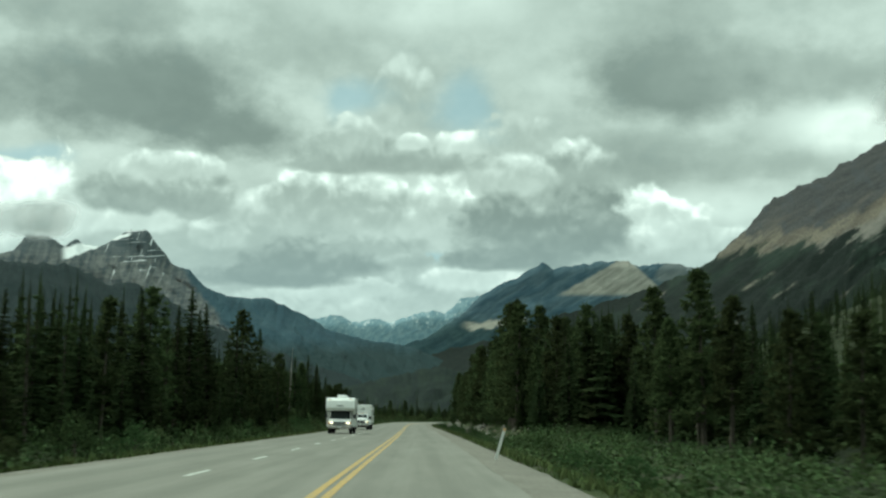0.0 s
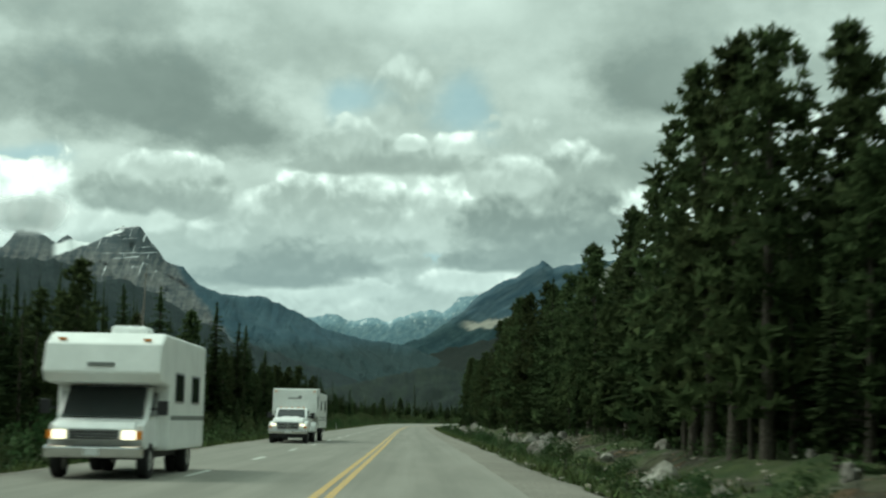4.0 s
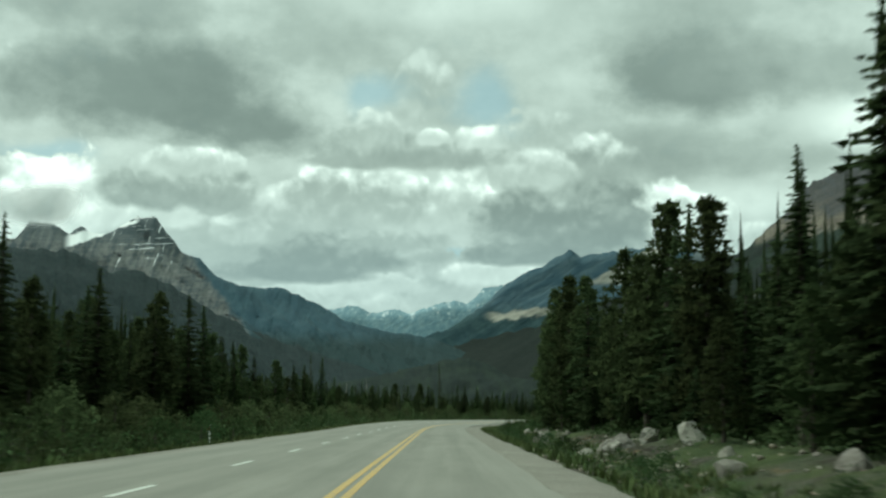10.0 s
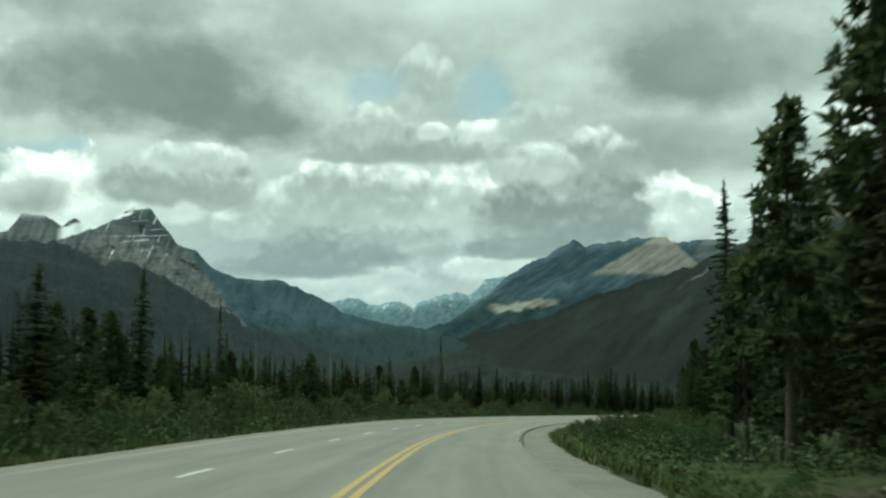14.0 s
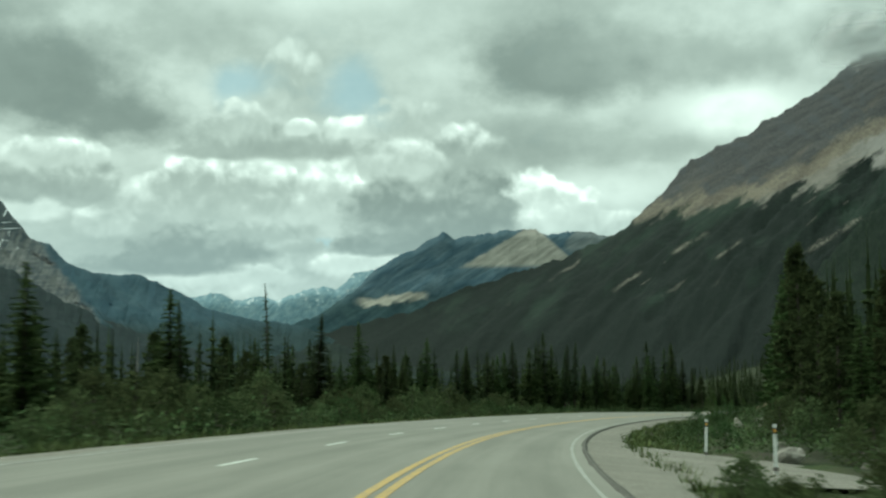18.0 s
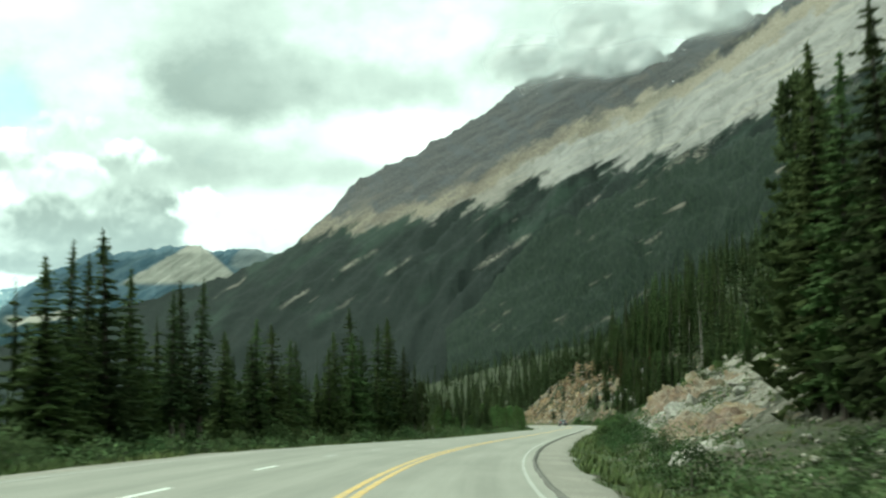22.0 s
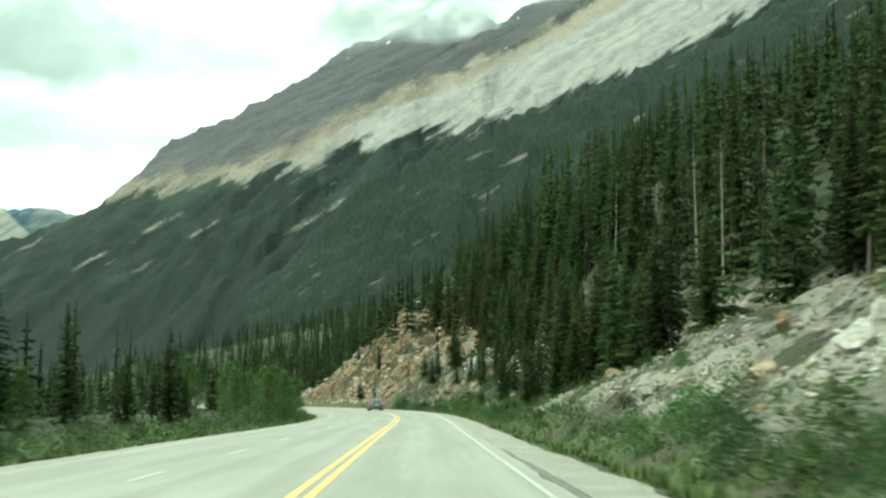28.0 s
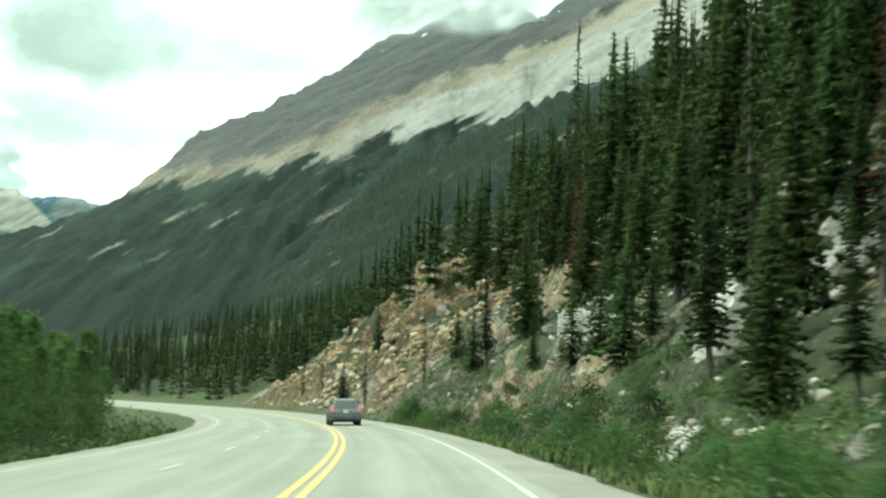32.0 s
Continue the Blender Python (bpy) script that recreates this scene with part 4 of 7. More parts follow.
def build_mountains():
    west, east = (1.4, 199.0), (61.0, 593.0)
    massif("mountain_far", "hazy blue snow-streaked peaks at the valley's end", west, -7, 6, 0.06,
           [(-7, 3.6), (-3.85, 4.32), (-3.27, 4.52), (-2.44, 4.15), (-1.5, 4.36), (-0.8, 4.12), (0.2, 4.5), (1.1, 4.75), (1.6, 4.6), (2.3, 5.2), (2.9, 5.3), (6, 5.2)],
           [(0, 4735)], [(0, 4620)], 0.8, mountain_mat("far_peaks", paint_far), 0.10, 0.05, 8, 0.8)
    massif("mountain_left", "rocky peak with snow patches above hazy blue-green wooded slopes", west, -24, 4.0, 0.07,
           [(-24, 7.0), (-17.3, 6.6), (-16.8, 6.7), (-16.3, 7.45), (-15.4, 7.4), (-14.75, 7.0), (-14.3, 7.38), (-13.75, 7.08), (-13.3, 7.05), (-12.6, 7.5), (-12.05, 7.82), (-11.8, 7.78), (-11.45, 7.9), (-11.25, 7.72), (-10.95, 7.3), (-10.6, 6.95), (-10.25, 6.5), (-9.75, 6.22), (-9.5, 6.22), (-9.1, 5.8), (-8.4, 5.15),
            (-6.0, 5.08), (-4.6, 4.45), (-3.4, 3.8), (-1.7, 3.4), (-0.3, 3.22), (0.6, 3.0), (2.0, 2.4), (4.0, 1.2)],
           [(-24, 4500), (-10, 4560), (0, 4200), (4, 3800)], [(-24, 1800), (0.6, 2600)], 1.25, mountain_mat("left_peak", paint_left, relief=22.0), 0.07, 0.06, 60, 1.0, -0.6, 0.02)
    massif("mountain_spur", "dark wooded spur in front of a rocky peak", west, -26, -2, 0.1,
           [(-26, 7.2), (-17.7, 6.45), (-16.4, 6.3), (-14.9, 6.35), (-13.8, 5.95), (-13.1, 5.62), (-12.2, 5.68), (-11.2, 5.35), (-10.3, 4.9), (-8.7, 4.0), (-6.8, 3.2), (-4.9, 2.5), (-2, 1.7)],
           [(-26, 3300), (-2, 3700)], [(-26, 900), (-2, 1700)], 1.2, mountain_mat("wooded_spur", paint_spur), 0.16, 0.06, 24, 1.0, -0.5)
    massif("mountain_right", "hazy blue-grey mountain with pale scree cones", west, -2.0, 16, 0.07,
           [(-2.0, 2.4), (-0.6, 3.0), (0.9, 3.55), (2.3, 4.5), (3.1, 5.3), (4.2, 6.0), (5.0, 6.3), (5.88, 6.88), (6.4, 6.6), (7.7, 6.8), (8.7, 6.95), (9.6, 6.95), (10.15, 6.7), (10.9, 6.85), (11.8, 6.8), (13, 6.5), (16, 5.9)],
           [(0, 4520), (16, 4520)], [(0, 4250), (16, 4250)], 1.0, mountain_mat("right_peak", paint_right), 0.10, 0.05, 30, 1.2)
    massif("mountain_hills", "low dark wooded hills in the valley", west, -14, 20, 0.12,
           [(-14, 1.3), (-6, 1.05), (-3.5, 1.1), (-1.2, 1.75), (0.7, 2.22), (1.7, 2.35), (2.4, 2.15), (3.1, 1.75), (4.5, 1.2), (20, 1.0)],
           [(-14, 2600), (20, 2700)], [(-14, 800), (20, 900)], 1.1, mountain_mat("valley_hills", paint_hills), 0.12, 0.08, 20, 1.5)
    massif("mountain_main", "steep mountain of grey rock and tan scree above fir slopes", east, -4.0, 75, 0.10,
           [(-4.0, 1.5), (-0.7, 2.55), (0.2, 3.0), (1.2, 3.4), (4.0, 3.95), (6.4, 5.1), (8.9, 5.75), (11.2, 6.5), (13.65, 7.6), (15.2, 9.05), (16.5, 10.5), (17.1, 10.6), (19.1, 11.6), (20.8, 12.55), (22.2, 13.2), (23.4, 14.2),
            (25.6, 15.1), (27.5, 15.2), (29.2, 15.9), (29.9, 15.3), (31.5, 16.2), (33.4, 17.0), (34.2, 16.6), (35.3, 17.3), (40, 20.5), (50, 25), (75, 27)],
           [(0, 3900), (10, 4000), (17, 4200), (23, 3600), (30, 2960), (36, 2500), (45, 2000), (60, 1500), (75, 1300)],
           [(0, 1900), (8, 1500), (15, 1000), (27, 700), (40, 420), (60, 300), (75, 260)], 1.3, mountain_mat("scree_mountain", paint_main, zoned=True, relief=5.0), 0.18, 0.032, 80, 0.7, 0.66, 0.0,
           ([(0.2, 4.4), (9, 7.0), (12.5, 7.9), (14.6, 8.0), (15.7, 8.4), (17.8, 8.75), (19.8, 8.95), (21.2, 9.4), (22.6, 9.5), (24.5, 10.3), (26.1, 10.7), (27.6, 10.6), (28.9, 11.0), (31.3, 11.9), (33.4, 12.3),
             (36.1, 13.5), (38.5, 14.4), (40.8, 15.3), (43.1, 16.3), (50, 19), (75, 22)],
            [(0.2, 4.5), (13, 7.9), (16.9, 9.1), (19.3, 9.4), (21.6, 10.4), (23.6, 11.6), (26.1, 12.6), (28, 13.15), (29, 13.7), (31.4, 14.7), (33.8, 15.8), (35.5, 16.7), (45, 21), (75, 26)]))
    massif("mountain_shoulder", "dark fir-covered shoulder of the near mountain", east, 20, 78, 0.2,
           [(20, 3.5), (22, 6.0), (24.6, 8.6), (28, 10.0), (29.2, 10.7), (33.3, 12.0), (38.5, 13.9), (43.5, 16.3), (50, 19), (78, 22)],
           [(20, 1400), (30, 1150), (45, 900), (78, 700)], [(20, 900), (30, 620), (38, 430), (45, 330), (60, 250), (78, 230)], 1.1, mountain_mat("fir_shoulder", paint_shoulder), 0.30, 0.05, 30, 1.4)
    cloud_cap()


def cloud_cap():
    """Thin cloud that hangs on the summit ridge: soft sheets one behind the other."""
    mat = bpy.data.materials.new("summit_cloud")
    mat.use_nodes = True
    tree = mat.node_tree
    tree.nodes.clear()
    m = Maths(tree)
    u, v = m.split(node(tree, "ShaderNodeTexCoord").outputs["UV"])[0:2]
    n = m.noise(m.vec(m.mul(u, 2.4), m.mul(v, 1.2), 1.0), 1.2, 3.0, 0.42)
    edge = m.mul(m.mul(m.step(v, 0.0, 0.45), m.step(v, 1.0, 0.6)), m.mul(m.step(u, 0.0, 0.3), m.step(u, 1.0, 0.75)))
    alpha = m.clamp(m.mul(m.step(m.add(n, m.mul(edge, 0.55)), 0.52, 1.08), 0.92))
    white = node(tree, "ShaderNodeBsdfDiffuse", Color=(0.86, 0.88, 0.88, 1))
    back = node(tree, "ShaderNodeBsdfTranslucent", Color=(0.86, 0.88, 0.88, 1))
    body, mix = node(tree, "ShaderNodeMixShader"), node(tree, "ShaderNodeMixShader")
    body.inputs[0].default_value = 0.5
    tree.links.new(white.outputs[0], body.inputs[1])
    tree.links.new(back.outputs[0], body.inputs[2])
    tree.links.new(alpha, mix.inputs[0])
    tree.links.new(node(tree, "ShaderNodeBsdfTransparent").outputs[0], mix.inputs[1])
    tree.links.new(body.outputs[0], mix.inputs[2])
    tree.links.new(mix.outputs[0], node(tree, "ShaderNodeOutputMaterial").inputs[0])
    for k, (a0, a1, e0, e1, r) in enumerate(((-20.5, -13.6, 6.75, 9.3, 4150), (20.5, 31.5, 13.9, 16.6, 2750), (21.5, 29.0, 14.4, 17.0, 2850), (23.5, 35.5, 15.3, 18.4, 2450))):
        verts, uv, cols, rows = [], [], 24, 8
        for i in range(rows + 1):
            for j in range(cols + 1):
                a, e = a0 + (a1 - a0) * j / cols, e0 + (e1 - e0) * i / rows + 0.10 * (j - cols / 2) * (a1 - a0) / cols
                rr = r + 60 * wobble(a, e, 0.7)
                cx, cy = (61, 593) if a0 > 0 else (1.4, 199)
                verts.append((cx + rr * math.sin(radians(a)), cy + rr * math.cos(radians(a)), EYE + rr * math.tan(radians(e))))
                uv.append((j / cols, i / rows))
        me = mesh_of("cloud", verts, grid_faces(rows + 1, cols + 1), [mat], True)
        layer = me.uv_layers.new(name="sheet")
        for loop in me.loops:
            layer.data[loop.index].uv = uv[loop.vertex_index]
        structure("cloud_backdrop_%d" % (k + 1), me, "thin white cloud hanging on the mountain summit", "cloud")


build_verge()
build_road()
build_ground()
build_mountains()

# ---- trees ----
def part(name, bm, material, parent, label=""):
    me = bm if isinstance(bm, bpy.types.Mesh) else bpy.data.meshes.new(name)
    if not isinstance(bm, bpy.types.Mesh):
        bm.to_mesh(me)
        bm.free()
    if material and not me.materials:
        me.materials.append(material)
    ob = new(name, me)
    ob.parent = parent
    if label:
        ob["label"] = label
    return ob


def trunk_mesh(rng, height, width, mat, sides=7, twigs=0):
    verts, faces = [], []
    rings = 8
    for i in range(rings + 1):
        f = i / rings
        r = width * (1 - f) ** 0.8 * (1.25 if i == 0 else 1.0) + 0.012
        cx, cy = 0.06 * math.sin(3 * f + width * 40) * height * 0.06, 0.05 * math.sin(2.3 * f) * height * 0.06
        for k in range(sides):
            a = 2 * math.pi * k / sides
            verts.append((cx + r * math.cos(a), cy + r * math.sin(a), f * height - (0.25 if i == 0 else 0)))
    for i in range(rings):
        for k in range(sides):
            q = (k + 1) % sides
            faces.append((i * sides + k, i * sides + q, (i + 1) * sides + q, (i + 1) * sides + k))
    for _ in range(twigs):
        z = height * rng.uniform(0.12, 0.95)
        a, length = rng.uniform(0, 6.28), rng.uniform(0.25, 0.9) * (1.15 - z / height)
        b = len(verts)
        d = Vector((math.cos(a), math.sin(a), rng.uniform(-0.35, 0.2)))
        side = Vector((-d.y, d.x, 0)) * 0.018
        p0, p1 = Vector((0, 0, z)), Vector((0, 0, z)) + d * length
        verts += [p0 + side, p0 - side, p0 + Vector((0, 0, 0.035)), p1]
        faces += [(b, b + 1, b + 3), (b + 1, b + 2, b + 3), (b + 2, b, b + 3)]
    return mesh_of("trunk", verts, faces, [mat], True)


def bough(verts, faces, rng, base, turn, length, droop, tufts, thick):
    """A bough of flat needle sprays set in pairs along a drooping spine."""
    d = Vector((math.cos(turn), math.sin(turn), 0))
    side = Vector((-d.y, d.x, 0))
    for k in range(tufts):
        f = (k + 0.6) / tufts
        c = base + d * (length * f * 0.9) + Vector((0, 0, -droop * length * f * f + 0.12 * length * f))
        w = length * (0.25 * (1 - 0.5 * f)) * rng.uniform(0.7, 1.3) + 0.05
        for sg in (-1, 1):
            b = len(verts)
            tip = c + d * (w * rng.uniform(0.5, 1.0)) + side * (sg * w * rng.uniform(0.75, 1.1)) + Vector((0, 0, -w * rng.uniform(0.1, 0.55)))
            verts += [c - d * (w * 0.35) + Vector((0, 0, thick)), c + d * (w * 0.55), tip, c + side * (sg * w * 0.5) - d * (w * 0.35) - Vector((0, 0, w * 0.35))]
            faces += [(b, b + 1, b + 2), (b, b + 2, b + 3)]
    b = len(verts)
    e = base + d * length + Vector((0, 0, -droop * length + 0.12 * length))
    w = 0.13 * length
    verts += [e - d * (w * 1.6) + side * w, e - d * (w * 1.6) - side * w, e + d * (w * 0.9), e - d * w - Vector((0, 0, w * 1.4))]
    faces += [(b, b + 1, b + 2), (b, b + 2, b + 3), (b + 1, b + 3, b + 2)]


def spruce_crown(rng, height, spread_, low, mat, gap=0.0, layers=24, arms=8, tufts=6, column=False):
    verts, faces = [], []
    for i in range(layers):
        f = max(0.0, min(1.0, (i + rng.uniform(-0.2, 0.2)) / (layers - 1)))
        z = height * (low + (0.985 - low) * f)
        shape = (1 - f) ** (0.75 if not column else 0.5)
        reach = spread_ * (0.07 + 0.93 * shape) * rng.uniform(0.8, 1.1) * (smooth(-0.12, 0.12, f) if i else 0.7)
        turn0 = rng.uniform(0, 6.28)
        for k in range(arms if f < 0.8 else max(4, arms - 2)):
            if rng.random() < gap:
                continue
            t = turn0 + 6.283 * k / arms + rng.uniform(-0.35, 0.35)
            bough(verts, faces, rng, Vector((0, 0, z + rng.uniform(-0.15, 0.15))), t, reach * rng.uniform(0.62, 1.18), rng.uniform(0.18, 0.5) * (1 - 0.7 * f), max(2, int(round(tufts * (1 - 0.55 * f)))), 0.05)
    b = len(verts)
    for k in range(5):
        a = 1.257 * k
        w = 0.09 * spread_ + 0.04
        verts += [(w * math.cos(a), w * math.sin(a), height * 0.84), (w * math.cos(a + 1.2), w * math.sin(a + 1.2), height * 0.84), (0, 0, height * 1.01)]
        faces.append((b + 3 * k, b + 3 * k + 1, b + 3 * k + 2))
    return mesh_of("crown", verts, faces, [mat])


def pine_crown(rng, height, spread_, low, mat):
    """Lodgepole: up-turned boughs that end in rounded needle clumps."""
    verts, faces = [], []
    for i in range(235):
        f = rng.random() ** 0.85
        z = height * (low + (0.97 - low) * f)
        t = rng.uniform(0, 6.28)
        reach = spread_ * (0.12 + 0.88 * (1 - f) ** 0.6) * rng.uniform(0.35, 1.1)
        d = Vector((math.cos(t), math.sin(t), 0))
        c = Vector((0, 0, z)) + d * reach + Vector((0, 0, reach * rng.uniform(0.0, 0.3)))
        size = rng.uniform(0.30, 0.56) * (0.65 + 0.4 * (1 - f))
        for _ in range(11):
            v = Vector((rng.gauss(0, 1), rng.gauss(0, 1), rng.gauss(0.45, 0.8))).normalized()
            w = v.cross(Vector((rng.gauss(0, 1), rng.gauss(0, 1), rng.gauss(0, 1)))).normalized() * size * 0.33
            b = len(verts)
            p = c + v * size * 0.15
            verts += [p + w, p - w, p + v * size * rng.uniform(0.75, 1.2)]
            faces.append((b, b + 1, b + 2))
        b = len(verts)
        w = d.cross(Vector((0, 0, 1))) * 0.03
        verts += [Vector((0, 0, z)) + w, Vector((0, 0, z)) - w, c]
        faces.append((b, b + 1, b + 2))
    for k in range(6):
        a, b = 1.047 * k, len(verts)
        verts += [(0.26 * math.cos(a), 0.26 * math.sin(a), height * 0.76), (0.26 * math.cos(a + 1), 0.26 * math.sin(a + 1), height * 0.76), (0, 0, height)]
        faces.append((b, b + 1, b + 2))
    for k in range(16):
        a, b = 2.4 * k, len(verts)
        z = height * (0.90 + 0.10 * k / 16)
        r = 0.42 * (1.08 - k / 16)
        verts += [(0, 0, z + 0.1), (r * math.cos(a), r * math.sin(a), z + 0.05), (r * math.cos(a + 0.6), r * math.sin(a + 0.6), z - 0.25)]
        faces.append((b, b + 1, b + 2))
    return mesh_of("crown", verts, faces, [mat])


def leaf_crown(rng, height, spread_, low, mat, clumps=60, leaves=16, size=0.2):
    verts, faces = [], []
    for i in range(clumps):
        f = rng.random()
        t, r = rng.uniform(0, 6.28), math.sqrt(rng.random())
        belly = math.sin(math.pi * min(1.0, 0.30 + 0.70 * f)) ** 0.9 + 0.06
        c = Vector((spread_ * r * belly * math.cos(t), spread_ * r * belly * math.sin(t), height * (low + (0.97 - low) * f)))
        for _ in range(leaves):
            o = c + Vector((rng.gauss(0, 1), rng.gauss(0, 1), rng.gauss(0, 0.9))) * (spread_ * 0.16)
            v = Vector((rng.gauss(0, 1), rng.gauss(0, 1), rng.gauss(0, 0.7))).normalized() * size * rng.uniform(0.6, 1.3)
            w = v.cross(Vector((rng.gauss(0, 1), rng.gauss(0, 1), rng.gauss(0, 1)))).normalized() * size * 0.42
            b = len(verts)
            verts += [o - v * 0.5, o + w, o + v * 0.6, o - w]
            faces.append((b, b + 1, b + 2, b + 3))
    return mesh_of("crown", verts, faces, [mat])


def make_tree(name, label, rng, trunk, crown, category="tree"):
    """The trunk carries the crown; far below the ground until it is copied to its places."""
    root = new(name, None)
    part("trunk", trunk, None, root)
    if crown:
        part("crown", crown, None, root)
    return tagged(root, label, category)


rng = random.Random(7)
KINDS = {}
for k in range(4):
    h = 12.0
    KINDS["spruce", k] = make_tree("spruce_tree", "dark green spruce with drooping boughs at the roadside", rng, trunk_mesh(rng, h * 0.97, 0.17, BARK, twigs=30),
                                   spruce_crown(rng, h, (1.75, 1.45, 2.05, 1.25)[k], (0.10, 0.16, 0.06, 0.2)[k], NEEDLE, (0.0, 0.06, 0.0, 0.1)[k], (29, 31, 28, 31)[k], 9), "spruce")
for k in range(3):
    h = 12.0
    KINDS["pine", k] = make_tree("pine_tree", "lodgepole pine with a bare pale trunk and clumped crown", rng, trunk_mesh(rng, h * 0.97, 0.16, BARK, twigs=46), pine_crown(rng, h, (1.8, 1.55, 2.1)[k], (0.15, 0.26, 0.08)[k], NEEDLE_PINE), "pine")
KINDS["thin", 0] = make_tree("thin_spruce", "tall thin spruce with a ragged narrow crown", rng, trunk_mesh(rng, 11.8, 0.14, BARK, twigs=40), spruce_crown(rng, 12.0, 0.8, 0.1, NEEDLE, 0.25, 30, 6, 4, True), "spruce")
for k in range(3):
    KINDS["fir", k] = make_tree("fir_tree", "full green young fir with dense boughs", rng, trunk_mesh(rng, 11.6, 0.16, BARK, twigs=24),
                                spruce_crown(rng, 12.0, (2.1, 1.75, 2.4)[k], (0.03, 0.06, 0.04)[k], NEEDLE_FIR, 0.02, (30, 31, 28)[k], 9), "fir")
KINDS["bush", 0] = make_tree("leafy_bush", "light green leafy bush at the foot of the slope", rng, trunk_mesh(rng, 1.0, 0.03, BARK, twigs=10), leaf_crown(rng, 1.5, 1.0, 0.05, LEAF, 60, 18, 0.10), "bush")
KINDS["rust", 0] = make_tree("dead_conifer", "conifer with rust-brown dead needles", rng, trunk_mesh(rng, 11.6, 0.15, BARK, twigs=40), spruce_crown(rng, 12.0, 1.3, 0.2, NEEDLE_RUST, 0.3, 22, 6, 4), "conifer")
KINDS["snag", 0] = make_tree("dead_snag", "bare grey dead tree trunk with broken twigs", rng, trunk_mesh(rng, 11.0, 0.13, DEAD, twigs=90), None, "dead tree")
for k in range(2):
    KINDS["broad", k] = make_tree("poplar_sapling", "young broad-leaved tree with light green leaves", rng, trunk_mesh(rng, 4.6, 0.06, BARK, twigs=12), leaf_crown(rng, 5.0, 0.95, 0.10, LEAF, 95, 22, 0.13), "sapling")
for k in range(3):
    KINDS["shrub", k] = make_tree("roadside_shrub", "low grey-green willow shrub beside the road", rng, trunk_mesh(rng, 1.0, 0.03, BARK, twigs=10), leaf_crown(rng, 1.5, 1.15, 0.08, SHRUB, 44, 15, 0.11), "shrub")

for k in range(2):
    KINDS["willow", k] = make_tree("willow_bush", "tall olive green willow bush at the foot of the woods", rng, trunk_mesh(rng, 1.2, 0.03, BARK, twigs=12), leaf_crown(rng, 1.5, 0.8, 0.02, WILLOW, 60, 16, 0.10), "bush")

PLACED = []


def plant(kind, s, lat, height, turn=None, wide=1.0):
    names = [k for k in KINDS if k[0] == kind]
    key = names[rng.randrange(len(names))]
    src = KINDS[key]
    unit = {"broad": 5.0, "shrub": 1.5, "bush": 1.5, "willow": 1.5}.get(kind, 12.0)
    k = height / unit
    at = spot(s, lat, -0.05)
    m = Matrix.LocRotScale(at, Euler((radians(rng.uniform(-2, 2)), radians(rng.uniform(-2, 2)), rng.uniform(0, 6.28) if turn is None else turn)), None)
    ob = copy_thing(src, m)
    w = k ** 0.75 * wide if unit > 6 else k * wide
    ob.scale = (w, w, k)
    PLACED.append(ob)
    return ob


def small_fir(r2, layers, arms, column):
    """A light fir of unit height for the woods behind: boughs of three faces each, and a thin stem."""
    verts, faces = [], []
    for i in range(layers):
        f = (i + r2.uniform(-0.25, 0.25)) / (layers - 1)
        f = max(0.0, min(1.0, f))
        z = 0.09 + 0.79 * f
        reach = (0.06 + 0.94 * (1 - f) ** (0.85 if not column else 0.55)) * r2.uniform(0.75, 1.1)
        t0 = r2.uniform(0, 6.28)
        for k in range(arms):
            t = t0 + 6.283 * k / arms + r2.uniform(-0.3, 0.3)
            w = reach * r2.uniform(0.6, 1.2)
            d, sd = Vector((math.cos(t), math.sin(t), 0)), Vector((-math.sin(t), math.cos(t), 0))
            b = len(verts)
            drop = 0.035 * r2.uniform(0.4, 1.4) * (1 - 0.6 * f)
            up = Vector((0, 0, z + 0.012))
            verts += [up, up + d * w - Vector((0, 0, drop)), up + d * (w * 0.5) + sd * (w * 0.34) - Vector((0, 0, drop * 1.6)),
                      up + d * (w * 0.5) - sd * (w * 0.34) - Vector((0, 0, drop * 1.6)), up + d * (w * 0.45) - Vector((0, 0, 0.055 * (1 - 0.5 * f)))]
            faces += [(b, b + 1, b + 2), (b, b + 3, b + 1), (b, b + 4, b + 1)]
    for k in range(4):
        b, t = len(verts), 1.571 * k
        verts += [(0.17 * math.cos(t), 0.17 * math.sin(t), 0.35), (0.17 * math.cos(t + 1.5), 0.17 * math.sin(t + 1.5), 0.35), (0, 0, 1.0)]
        faces.append((b, b + 1, b + 2))
    b = len(verts)
    verts += [(0.045, 0, 0), (-0.03, 0.035, 0), (-0.03, -0.035, 0), (0, 0, 1.02)]
    faces += [(b, b + 1, b + 3), (b + 1, b + 2, b + 3), (b + 2, b, b + 3)]
    return np.array([tuple(v) for v in verts]), np.array(faces)


